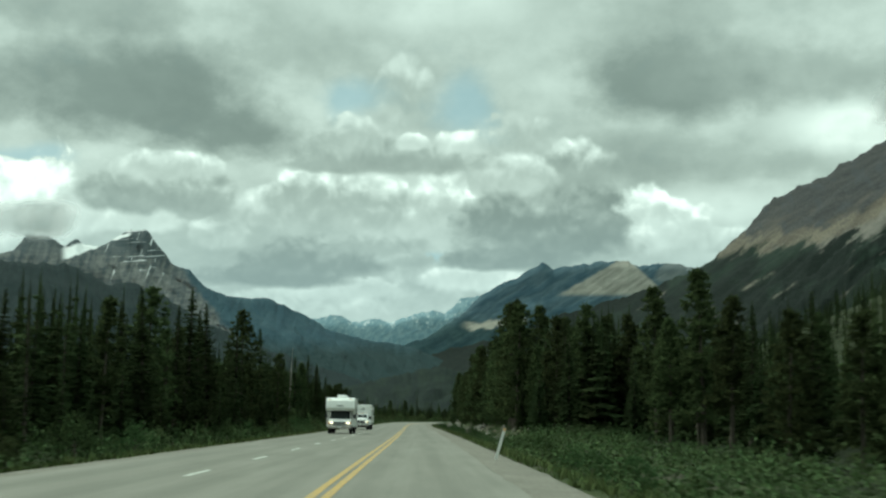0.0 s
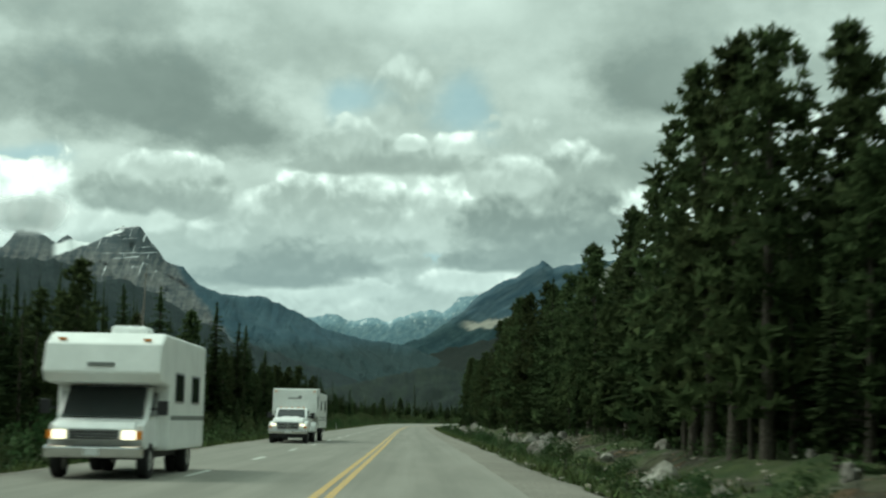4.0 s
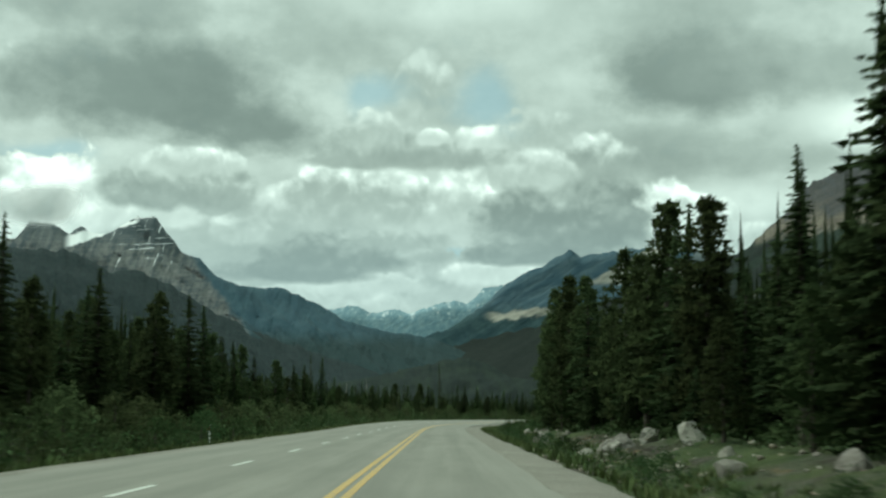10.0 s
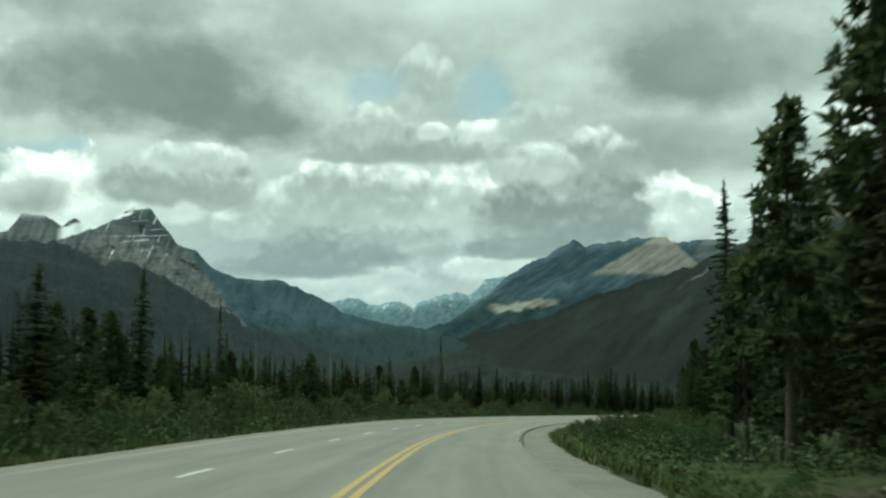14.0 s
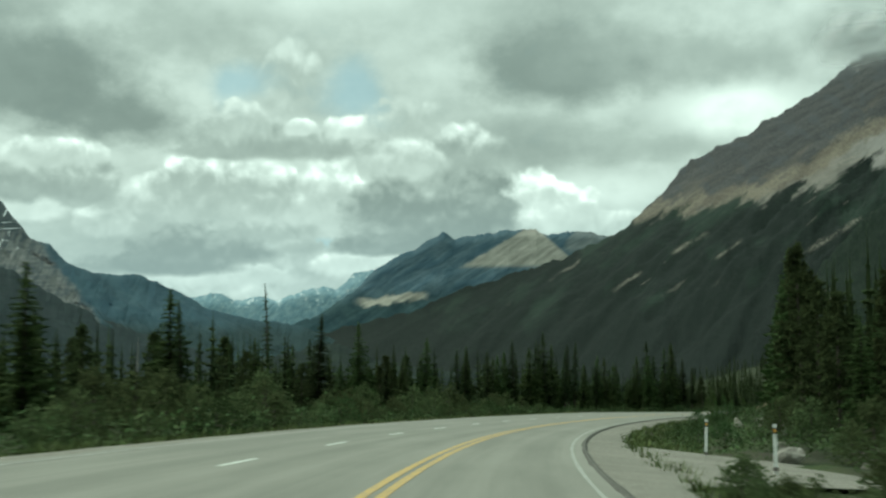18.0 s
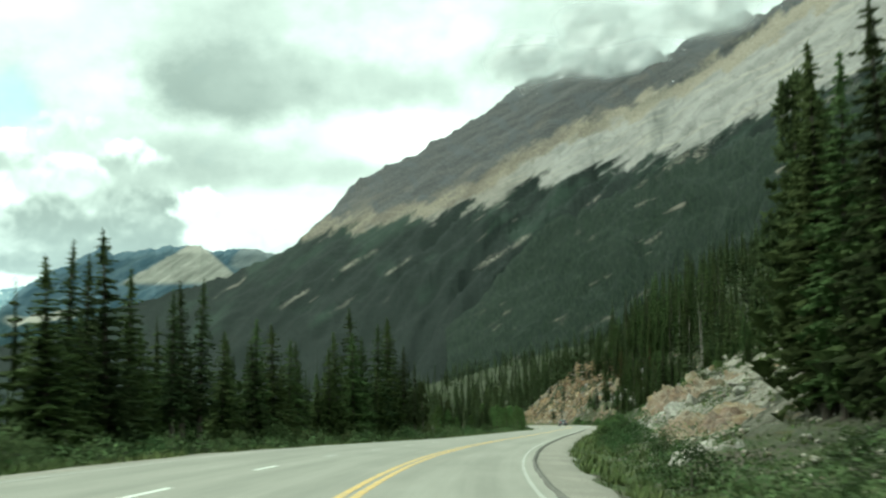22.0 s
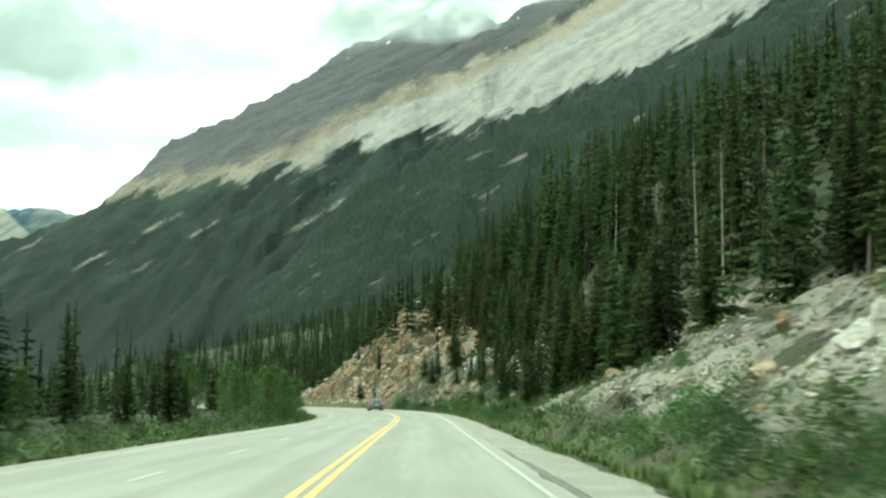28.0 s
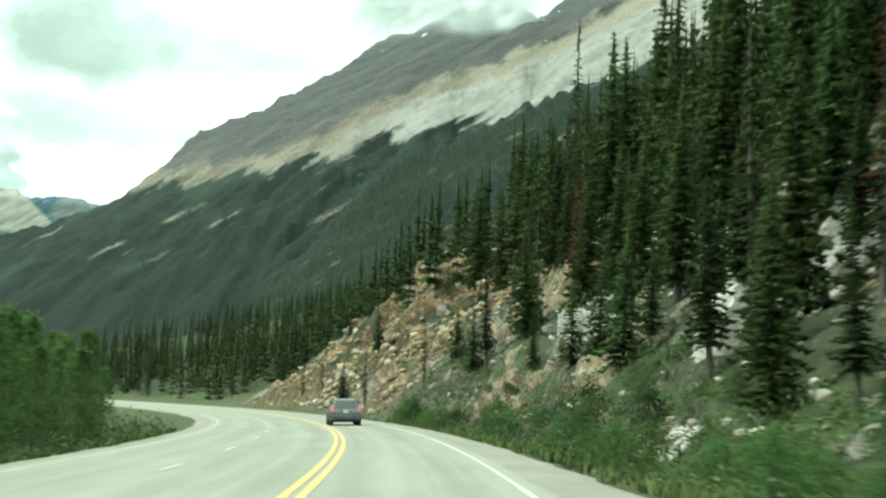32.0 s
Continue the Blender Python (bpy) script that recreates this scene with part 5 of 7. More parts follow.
def joined(name, label, category, shapes, places, mats, tint=None):
    """One object of many small shapes, each place: x, y, z, wide, high, turn, which shape."""
    vs, fs, count = [], [], 0
    for x, y, z, w, h, turn, which in places:
        v, f = shapes[which]
        c, q = math.cos(turn), math.sin(turn)
        out = np.empty_like(v)
        out[:, 0] = x + w * (c * v[:, 0] - q * v[:, 1])
        out[:, 1] = y + w * (q * v[:, 0] + c * v[:, 1])
        out[:, 2] = z + h * v[:, 2]
        vs.append(out)
        fs.append(f + count)
        count += len(v)
    v, f = np.concatenate(vs), np.concatenate(fs)
    me = bpy.data.meshes.new(name)
    me.vertices.add(len(v))
    me.vertices.foreach_set("co", v.ravel())
    me.loops.add(f.size)
    me.loops.foreach_set("vertex_index", f.ravel().astype(np.int32))
    me.polygons.add(len(f))
    me.polygons.foreach_set("loop_start", np.arange(0, f.size, f.shape[1], dtype=np.int32))
    for mt in mats:
        me.materials.append(mt)
    me.update(calc_edges=True)
    return tagged(new(name, me), label, category, kind="stuff")


def build_woods():
    """Single trees along the edges, then the woods behind."""
    def row(s0, s1, step0, step1, lat, jitter, low, high, kinds, weights):
        s = s0
        while s < s1:
            plant(rng.choices(kinds, weights)[0], s, lat + rng.uniform(-jitter, jitter), rng.uniform(low, high))
            s += rng.uniform(step0, step1)

    mixed = ("spruce", "pine", "thin", "snag")
    # right: low scrubby wood, then tall pines over a rocky bank to the end of the straight
    row(35, 95, 2.6, 4.6, 15.0, 2.0, 5.0, 7.5, mixed, (6, 3, 2, 0.2))
    row(95, 135, 2.2, 3.6, 11.2, 1.2, 7.5, 10.0, mixed, (6, 4, 2, 0))
    row(135, 255, 1.9, 3.3, 11.6, 1.2, 6.5, 9.0, ("spruce", "pine"), (5, 5))
    row(255, 300, 1.8, 3.2, 11.6, 1.2, 5.5, 7.5, ("spruce", "pine"), (5, 5))
    row(300, 374, 1.8, 3.2, 11.8, 1.2, 6.5, 9.0, ("spruce", "pine"), (5, 5))
    row(100, 345, 6.0, 11.0, 9.3, 0.4, 2.5, 5.0, ("spruce", "pine"), (3, 2))
    # left: a dense dark wall, thinning to the bend
    row(25, 250, 2.6, 4.6, -16.2, 1.2, 6.0, 8.0, mixed, (6, 3, 1, 0.1))
    row(120, 345, 2.6, 4.6, -18.0, 1.5, 6.0, 8.0, ("spruce", "pine"), (4, 4))
    row(300, 440, 2.4, 4.0, -16.0, 1.4, 3.5, 5.5, ("fir", "pine"), (5, 2))
    row(25, 240, 5.0, 9.0, -13.2, 0.6, 3.0, 5.0, ("spruce",), (1,))
    row(250, 345, 3.2, 5.4, -18.0, 2.0, 5.0, 7.0, mixed, (6, 3, 1, 0.3))
    row(345, 545, 2.8, 4.6, -19.5, 2.6, 3.5, 6.0, ("fir", "spruce", "pine", "thin", "snag"), (5, 1, 3, 1.0, 0.3))
    row(552, 665, 2.6, 4.2, -16.6, 1.4, 5.0, 7.5, ("fir", "spruce"), (6, 2))
    # the trees that make the skyline: metres along, height
    pines = ((66, 8.0), (70.5, 9.8), (79, 7.6), (85, 10.2), (96.5, 9.0), (111, 10.0), (121, 11.5), (146, 11.2), (153, 11.7), (164, 10.7), (169, 11.8), (180, 11.5), (194, 11.8), (198, 12.7),
             (204, 12.6), (214, 12.6), (222, 12.6), (232, 11.7), (238.4, 12.7), (240, 12.7), (249, 12.9), (276, 9.9), (284.4, 11.3), (291.4, 9.4), (301, 10.9), (325, 11.9), (332, 12.9), (338.4, 11.3), (352, 13.9), (363, 12.3))
    spires = ((144, 9.9), (150.6, 10.6), (155.6, 10.1), (174, 10.6), (186, 11.3), (189, 9.9), (191.7, 12.0), (196, 11.6), (202, 11.5), (209, 11.0), (228, 13.6), (234.6, 12.1), (244.8, 12.2), (254, 11.5), (263, 9.2),
              (279, 9.9), (283, 9.9), (288.6, 9.1), (296.6, 8.4), (316, 10.7), (327, 10.9), (341.5, 10.1), (345, 11.1), (350, 13.2), (374, 11.2))
    for kind, table in (("pine", pines), ("spruce", spires)):
        for s, h in table:
            plant(kind, s, (15.0 if s < 115 else 10.5) + rng.uniform(-0.4, 0.4), h, wide=1.1)
    for s, h in ((122, 11.5), (125.5, 12.0), (128.5, 12.2), (131, 11.6)):
        plant("pine", s, 8.9, h, wide=1.15)
    left = ((74, 8.8), (78, 9.2), (84, 8.6), (89, 10.2), (92, 9.0), (99, 10.0), (112, 10.2), (121, 11.3), (133.5, 10.4), (148, 9.0), (160, 8.5), (167.5, 9.4), (180, 9.0), (193, 10.6), (203, 9.6), (211.5, 9.5), (215, 10.3),
            (225, 8.6), (239, 7.8), (251, 8.0), (263, 8.6), (270, 8.5), (283, 8.0), (294, 8.1), (296, 8.5), (305, 9.0), (308, 8.6), (322, 6.4), (333, 6.4), (345, 6.4), (357, 6.3), (366, 6.7), (380, 8.0))
    for s, h in left:
        plant(rng.choice(("spruce", "spruce", "pine")), s, -15.0 + rng.uniform(-0.4, 0.4), h, wide=1.1)
    plant("snag", 162.4, -15.0, 10.8)
    bend = ((466, 6.3), (482, 6.3), (509, 7.3), (516.5, 7.2), (524, 4.5), (535.5, 7.0), (546, 6.2), (549, 6.0), (565, 8.0), (572, 7.8), (574, 8.5), (577, 8.2), (579, 9.8), (582, 8.4), (588, 8.0), (590, 8.5), (594, 9.1), (604, 8.0),
            (609, 8.0), (628, 7.8), (630, 9.2), (637, 9.4), (639.5, 11.8), (642.5, 9.3), (649, 10.9), (654, 12.3), (657, 12.2), (664, 9.9), (674, 8.6))
    for s, h in bend:
        plant(rng.choice(("fir", "spruce", "spruce")), s, (-18.0 if s < 512 else -17.0 if s < 560 else -15.7) + rng.uniform(-0.3, 0.3), h, wide=1.1)
    # tall spruces on the steep slope above the last bend
    slope = ((934, 14.0), (917.5, 21.0), (907.5, 18.5), (896, 20.5), (891, 22.5), (882, 21.0), (880, 22.5), (872, 22.5), (869, 20.5), (863, 20.5), (856.5, 18.0), (849, 16.5), (844, 18.0), (838, 18.5), (831.5, 18.5), (824, 19.5), (816, 20.0), (808, 20.5), (801, 21.0), (791, 20.0), (781, 19.0))
    for k, (s, h) in enumerate(slope):
        plant("thin" if k % 3 == 1 else "fir", s, (26.0 if s > 828 else 27.5) + rng.uniform(-0.5, 0.5), h, wide=0.85)
    row(665, 800, 5.0, 8.0, -19.0, 2.0, 4.0, 7.0, ("spruce", "pine"), (3, 1))
    # right: a stand past the turn-off, then firs on the cut slopes
    row(458, 500, 2.2, 3.6, 14.5, 1.6, 5.0, 8.0, ("fir", "spruce", "pine"), (5, 2, 2))
    row(500, 560, 2.0, 3.4, 14.5, 1.4, 8.0, 11.5, ("fir", "spruce", "pine", "thin"), (5, 2, 3, 1))
    row(560, 582, 1.8, 3.0, 13.6, 1.0, 12.0, 14.8, ("fir", "spruce", "pine"), (5, 2, 2))
    row(770, 900, 2.4, 4.0, 17.0, 2.2, 7.0, 11.5, ("fir", "spruce", "thin", "rust"), (6, 2, 2, 0.4))
    row(796, 845, 3.6, 6.0, 15.5, 2.4, 9.0, 13.5, ("fir", "spruce", "thin"), (6, 2, 2))
    row(800, 900, 4.0, 7.0, 12.0, 2.0, 3.5, 8.0, ("fir", "spruce"), (5, 1))
    row(843, 940, 1.9, 3.2, 25.5, 4.0, 11.0, 16.0, ("fir", "spruce", "thin"), (5, 1, 2))
    row(625, 775, 2.0, 3.4, 28.0, 2.6, 9.5, 14.0, ("fir", "spruce", "thin", "snag"), (7, 1, 1, 0.3))
    row(900, 1010, 5.0, 9.0, 14.0, 7.0, 3.0, 6.0, ("spruce", "thin"), (3, 1))
    # trees that stand out: a tall thin spruce beyond the bend, dead spars, a larch on the scree, a browned fir
    for kind, x, y, h, w in (("thin", 5.0, 565.0, 17.5, 1.0), ("thin", -18.0, 452.0, 15.0, 0.9), ("snag", -10.5, 505.0, 13.0, 1.0), ("snag", -5.0, 530.0, 11.0, 1.0), ("thin", -4.0, 548.0, 12.5, 1.0),
                             ("pine", 0.0, 575.0, 12.5, 1.2), ("pine", -6.0, 556.0, 12.0, 1.2), ("spruce", 9.0, 572.0, 12.0, 1.0)):
        ob = plant(kind, 400, -22, h, wide=w)
        ob.location = (x, y, -3.2)
    plant("broad", 753, 25.0, 5.0, wide=0.8)
    plant("rust", 838, 17.5, 11.0)
    for s, lat, h in ((790, 24.0, 15.0), (803, 25.0, 17.0), (815, 23.5, 14.0), (770, 27.0, 12.0), (836, 24.0, 15.0)):
        plant("snag", s, lat, h, wide=0.6)
    # saplings on the left of the last bend and along the scree's foot
    row(792, 868, 1.5, 2.6, -13.8, 2.0, 3.6, 6.0, ("broad",), (1,))
    row(800, 862, 2.4, 4.0, -17.5, 1.8, 3.6, 5.6, ("broad", "pine"), (4, 1))
    row(690, 745, 7.0, 12.0, -16.0, 2.0, 2.5, 4.0, ("broad",), (1,))
    # low shrubs by the shoulder
    row(20, 350, 5.0, 9.0, 5.6, 0.7, 0.5, 1.1, ("shrub",), (1,))
    row(20, 350, 5.0, 9.0, -12.0, 1.0, 0.9, 2.0, ("shrub", "willow"), (1, 1))
    row(150, 350, 2.4, 4.2, -13.6, 0.9, 1.2, 2.8, ("willow",), (1,))
    row(350, 560, 2.2, 3.8, -14.2, 1.3, 1.2, 3.0, ("willow",), (1,))
    row(440, 500, 2.0, 3.4, 13.0, 2.2, 1.2, 2.4, ("willow",), (1,))
    row(424, 439, 0.9, 1.5, 8.0, 2.2, 1.0, 1.7, ("willow",), (1,))
    row(392, 424, 1.5, 2.4, 9.5, 2.0, 1.0, 1.8, ("willow",), (1,))
    row(632, 700, 1.7, 3.0, 20.5, 3.6, 2.0, 5.0, ("fir",), (1,))
    row(632, 700, 2.2, 3.8, 15.5, 2.6, 0.6, 1.4, ("willow", "bush"), (1, 1))
    row(434, 448, 0.8, 1.3, 8.4, 1.8, 1.2, 1.9, ("willow",), (1,))
    row(426, 447, 0.8, 1.3, 5.0, 0.6, 0.55, 0.95, ("willow",), (1,))
    row(800, 856, 1.4, 2.4, 10.8, 2.2, 0.5, 1.3, ("willow", "bush"), (2, 1))
    row(370, 440, 2.0, 3.2, 8.6, 2.2, 0.8, 1.6, ("shrub",), (1,))
    row(480, 560, 4.0, 7.0, 7.5, 1.6, 0.8, 1.6, ("shrub",), (1,))
    row(560, 800, 3.6, 6.5, 6.6, 0.9, 0.4, 0.9, ("shrub",), (1,))
    row(800, 900, 1.3, 2.4, 7.4, 1.6, 0.6, 1.5, ("bush", "shrub"), (2, 1))
    row(590, 720, 3.0, 5.0, 6.2, 0.9, 0.8, 1.5, ("bush", "shrub"), (1, 1))
    row(640, 790, 7.0, 12.0, 13.0, 5.0, 0.5, 1.1, ("bush", "shrub"), (1, 2))
    row(350, 800, 4.5, 8.0, -12.5, 1.2, 0.8, 2.0, ("shrub", "willow"), (1, 1))

    shapes = [small_fir(random.Random(20 + k), (10, 11, 9, 12)[k], 5, k == 3) for k in range(4)]
    places = []

    def wood(n, s0, s1, lo, hi, low, high, power=1.0, wide=1.0):
        for _ in range(n):
            s, lat = rng.uniform(s0, s1), lo + (hi - lo) * rng.random() ** power
            p = spot(s, lat)
            h = rng.uniform(low, high)
            places.append((p.x, p.y, p.z - 0.1, wide * h ** 0.6 * rng.uniform(0.3, 0.44), h, rng.uniform(0, 6.28), rng.randrange(4)))

    wood(350, 35, 100, 17, 60, 6, 8.5)
    wood(1900, 95, 352, 12.0, 50, 7.0, 10.5, 1.7, 1.15)
    wood(130, 350, 376, 13.0, 40, 7, 10)
    wood(1500, -20, 260, -17.0, -75, 6.5, 9.5, 1.6)
    wood(600, 260, 350, -20, -80, 6, 9, 1.5)
    wood(1000, 350, 560, -22, -85, 4.5, 7.5, 1.4)
    wood(420, 545, 680, -18, -75, 5.5, 8.0)
    wood(380, 660, 1100, -21, -80, 4, 9)
    wood(130, 455, 500, 16.5, 60, 5, 8)
    wood(240, 500, 585, 16.5, 60, 8, 12)
    wood(360, 985, 1160, 8, 48, 6, 10)
    wood(420, 1010, 1240, 9, 150, 7, 12)
    wood(160, 1000, 1240, -12, -60, 5, 9)
    wood(800, 545, 800, 24, 175, 8, 13.5, 1.25)
    wood(850, 800, 1080, 26, 175, 9, 15, 1.25)
    wood(300, 765, 1000, 18, 60, 8, 13)
    far_shapes = [small_fir(random.Random(40 + k), 6, 5, False) for k in range(2)]
    joined("conifer_forest", "dense dark conifer forest behind the roadside trees", "forest", shapes, places, [FOREST])
    places = []
    for _ in range(2600):
        a, r = rng.uniform(-0.5, 0.42), rng.uniform(900, 1900)
        x, y = 40 + (r - 200) * math.sin(a), 200 + (r - 200) * math.cos(a)
        k = min(range(0, len(_line), 12), key=lambda q: (_line[q][0] - x) ** 2 + (_line[q][1] - y) ** 2)
        if (_line[k][0] - x) ** 2 + (_line[k][1] - y) ** 2 < 95 ** 2 or x > _line[k][0]:
            continue
        h = rng.uniform(8, 14)
        places.append((x, y, ground_rise(x, y) - 0.5, h * 0.2, h, rng.uniform(0, 6.28), rng.randrange(2)))
    joined("distant_woods", "far conifer woods across the valley floor", "forest", far_shapes, places, [FOREST])


build_woods()
for key, ob in list(KINDS.items()):
    for o in (*ob.children_recursive, ob):
        bpy.data.objects.remove(o)

# ---- vehicles, posts, rocks ----
PAINT_WHITE = plain("white_vehicle_paint", (0.80, 0.81, 0.79), 0.32, 0.5, wear=0.05, scale=2.0)
PAINT_GREY = plain("grey_metallic_paint", (0.11, 0.11, 0.115), 0.28, 0.6, 0.5, 0.05, 2.0)
PLASTIC = plain("black_plastic", (0.025, 0.025, 0.026), 0.6, 0.3, wear=0.1)
TYRE = plain("tyre_rubber", (0.022, 0.022, 0.022), 0.85, 0.2, wear=0.15, scale=20.0)
STEEL = plain("wheel_steel", (0.42, 0.42, 0.42), 0.35, 0.5, 0.8, 0.1, 12.0)
CHROME = plain("chrome", (0.62, 0.62, 0.62), 0.16, 0.5, 1.0, 0.06, 9.0)
GLASS = plain("dark_window_glass", (0.020, 0.026, 0.026), 0.06, 0.6, wear=0.05)
LAMP_ON = plain("lit_headlamp", (1.0, 0.86, 0.62), 0.2, 0.5, wear=0.02, glow=1.6)
LAMP_OFF = plain("headlamp_glass", (0.55, 0.55, 0.52), 0.12, 0.6, wear=0.05)
AMBER = plain("amber_lens", (0.62, 0.22, 0.03), 0.2, 0.5, wear=0.05)
RED = plain("red_lens", (0.36, 0.10, 0.09), 0.18, 0.6, wear=0.05)
PLATE = plain("number_plate", (0.62, 0.63, 0.62), 0.4, 0.4, wear=0.03)
STRIPE = plain("grey_stripe", (0.20, 0.21, 0.20), 0.5, 0.3, wear=0.05)
SIDING = plain("ribbed_white_siding", (0.80, 0.81, 0.78), 0.4, 0.4, wear=0.04, scale=1.5)
SEAM = plain("siding_seam", (0.48, 0.49, 0.47), 0.5, 0.3, wear=0.05)
POST_WHITE = plain("post_white", (0.68, 0.69, 0.66), 0.55, 0.3, wear=0.1, scale=8.0)
POST_BLACK = plain("post_black", (0.03, 0.03, 0.03), 0.6, 0.3)
REFLECT = plain("amber_reflector", (0.75, 0.38, 0.06), 0.3, 0.5)
TARP = plain("post_foot", (0.12, 0.11, 0.10), 0.9, 0.2)


def solid(outline, x0, x1, bevel=0.03, taper=0.0, segments=2):
    """A side outline in (y, z), given width from x0 to x1; taper narrows it above its middle."""
    bm = bmesh.new()
    zs = [p[1] for p in outline]
    lo, hi = min(zs), max(zs)
    left, right = [], []
    mid = (x0 + x1) / 2
    for y, z in outline:
        k = 1 - taper * ((z - lo) / (hi - lo) if hi > lo else 0)
        left.append(bm.verts.new((mid + (x0 - mid) * k, y, z)))
        right.append(bm.verts.new((mid + (x1 - mid) * k, y, z)))
    bm.faces.new(left)
    bm.faces.new(right[::-1])
    n = len(outline)
    for k in range(n):
        q = (k + 1) % n
        bm.faces.new((left[q], left[k], right[k], right[q]))
    bmesh.ops.recalc_face_normals(bm, faces=bm.faces)
    if bevel:
        bmesh.ops.bevel(bm, geom=list(bm.edges), offset=bevel, segments=segments, affect="EDGES", profile=0.6, clamp_overlap=True)
    return bm


def box(x0, x1, y0, y1, z0, z1, bevel=0.02):
    return solid([(y0, z0), (y1, z0), (y1, z1), (y0, z1)], x0, x1, bevel)


def tube(centre, axis, radius, length, sides=20, inner=0.0, bevel=0.015):
    bm = bmesh.new()
    bmesh.ops.create_cone(bm, cap_ends=True, segments=sides, radius1=radius, radius2=radius, depth=length)
    if bevel:
        bmesh.ops.bevel(bm, geom=[e for e in bm.edges if len(e.link_faces) == 2 and abs(e.link_faces[0].normal.dot(e.link_faces[1].normal)) < 0.3], offset=bevel, segments=2, affect="EDGES")
    turn = {"x": Euler((0, radians(90), 0)), "y": Euler((radians(90), 0, 0)), "z": Euler((0, 0, 0))}[axis]
    bmesh.ops.transform(bm, matrix=Matrix.LocRotScale(centre, turn, None), verts=bm.verts)
    return bm


def wheel(parent, x, y, radius, width, hub=0.58):
    side = 1 if x > 0 else -1
    w = part("wheel", tube((x, y, radius), "x", radius * 0.72, width * 0.8, 20), STEEL, parent)
    bm = bmesh.new()
    sides, prof = 26, [(0.62, -0.5), (0.94, -0.5), (1.0, -0.36), (1.0, 0.36), (0.94, 0.5), (0.62, 0.5)]
    rings = []
    for k in range(sides):
        a = 2 * math.pi * k / sides
        rings.append([bm.verts.new((x + v * width, y + u * radius * math.cos(a), radius + u * radius * math.sin(a))) for u, v in prof])
    for k in range(sides):
        r0, r1 = rings[k], rings[(k + 1) % sides]
        for j in range(len(prof)):
            q = (j + 1) % len(prof)
            bm.faces.new((r0[j], r0[q], r1[q], r1[j]))
    bmesh.ops.recalc_face_normals(bm, faces=bm.faces)
    part("tyre", bm, TYRE, w)
    part("rim", tube((x + side * width * 0.34, y, radius), "x", radius * hub, width * 0.25, 18), STEEL, w)
    part("hub_cap", tube((x + side * width * 0.47, y, radius), "x", radius * 0.16, width * 0.12, 12), CHROME, w)
    return w


def put_on_road(ob, s, lat, turned):
    x, y, a = along(s)
    p = road_spot(s, lat)
    ob.matrix_basis = Matrix.LocRotScale(p, Euler((0, math.atan(lerp_table(FALLS, s)) * (-1 if turned else 1), (math.pi if turned else 0) - a)), None)


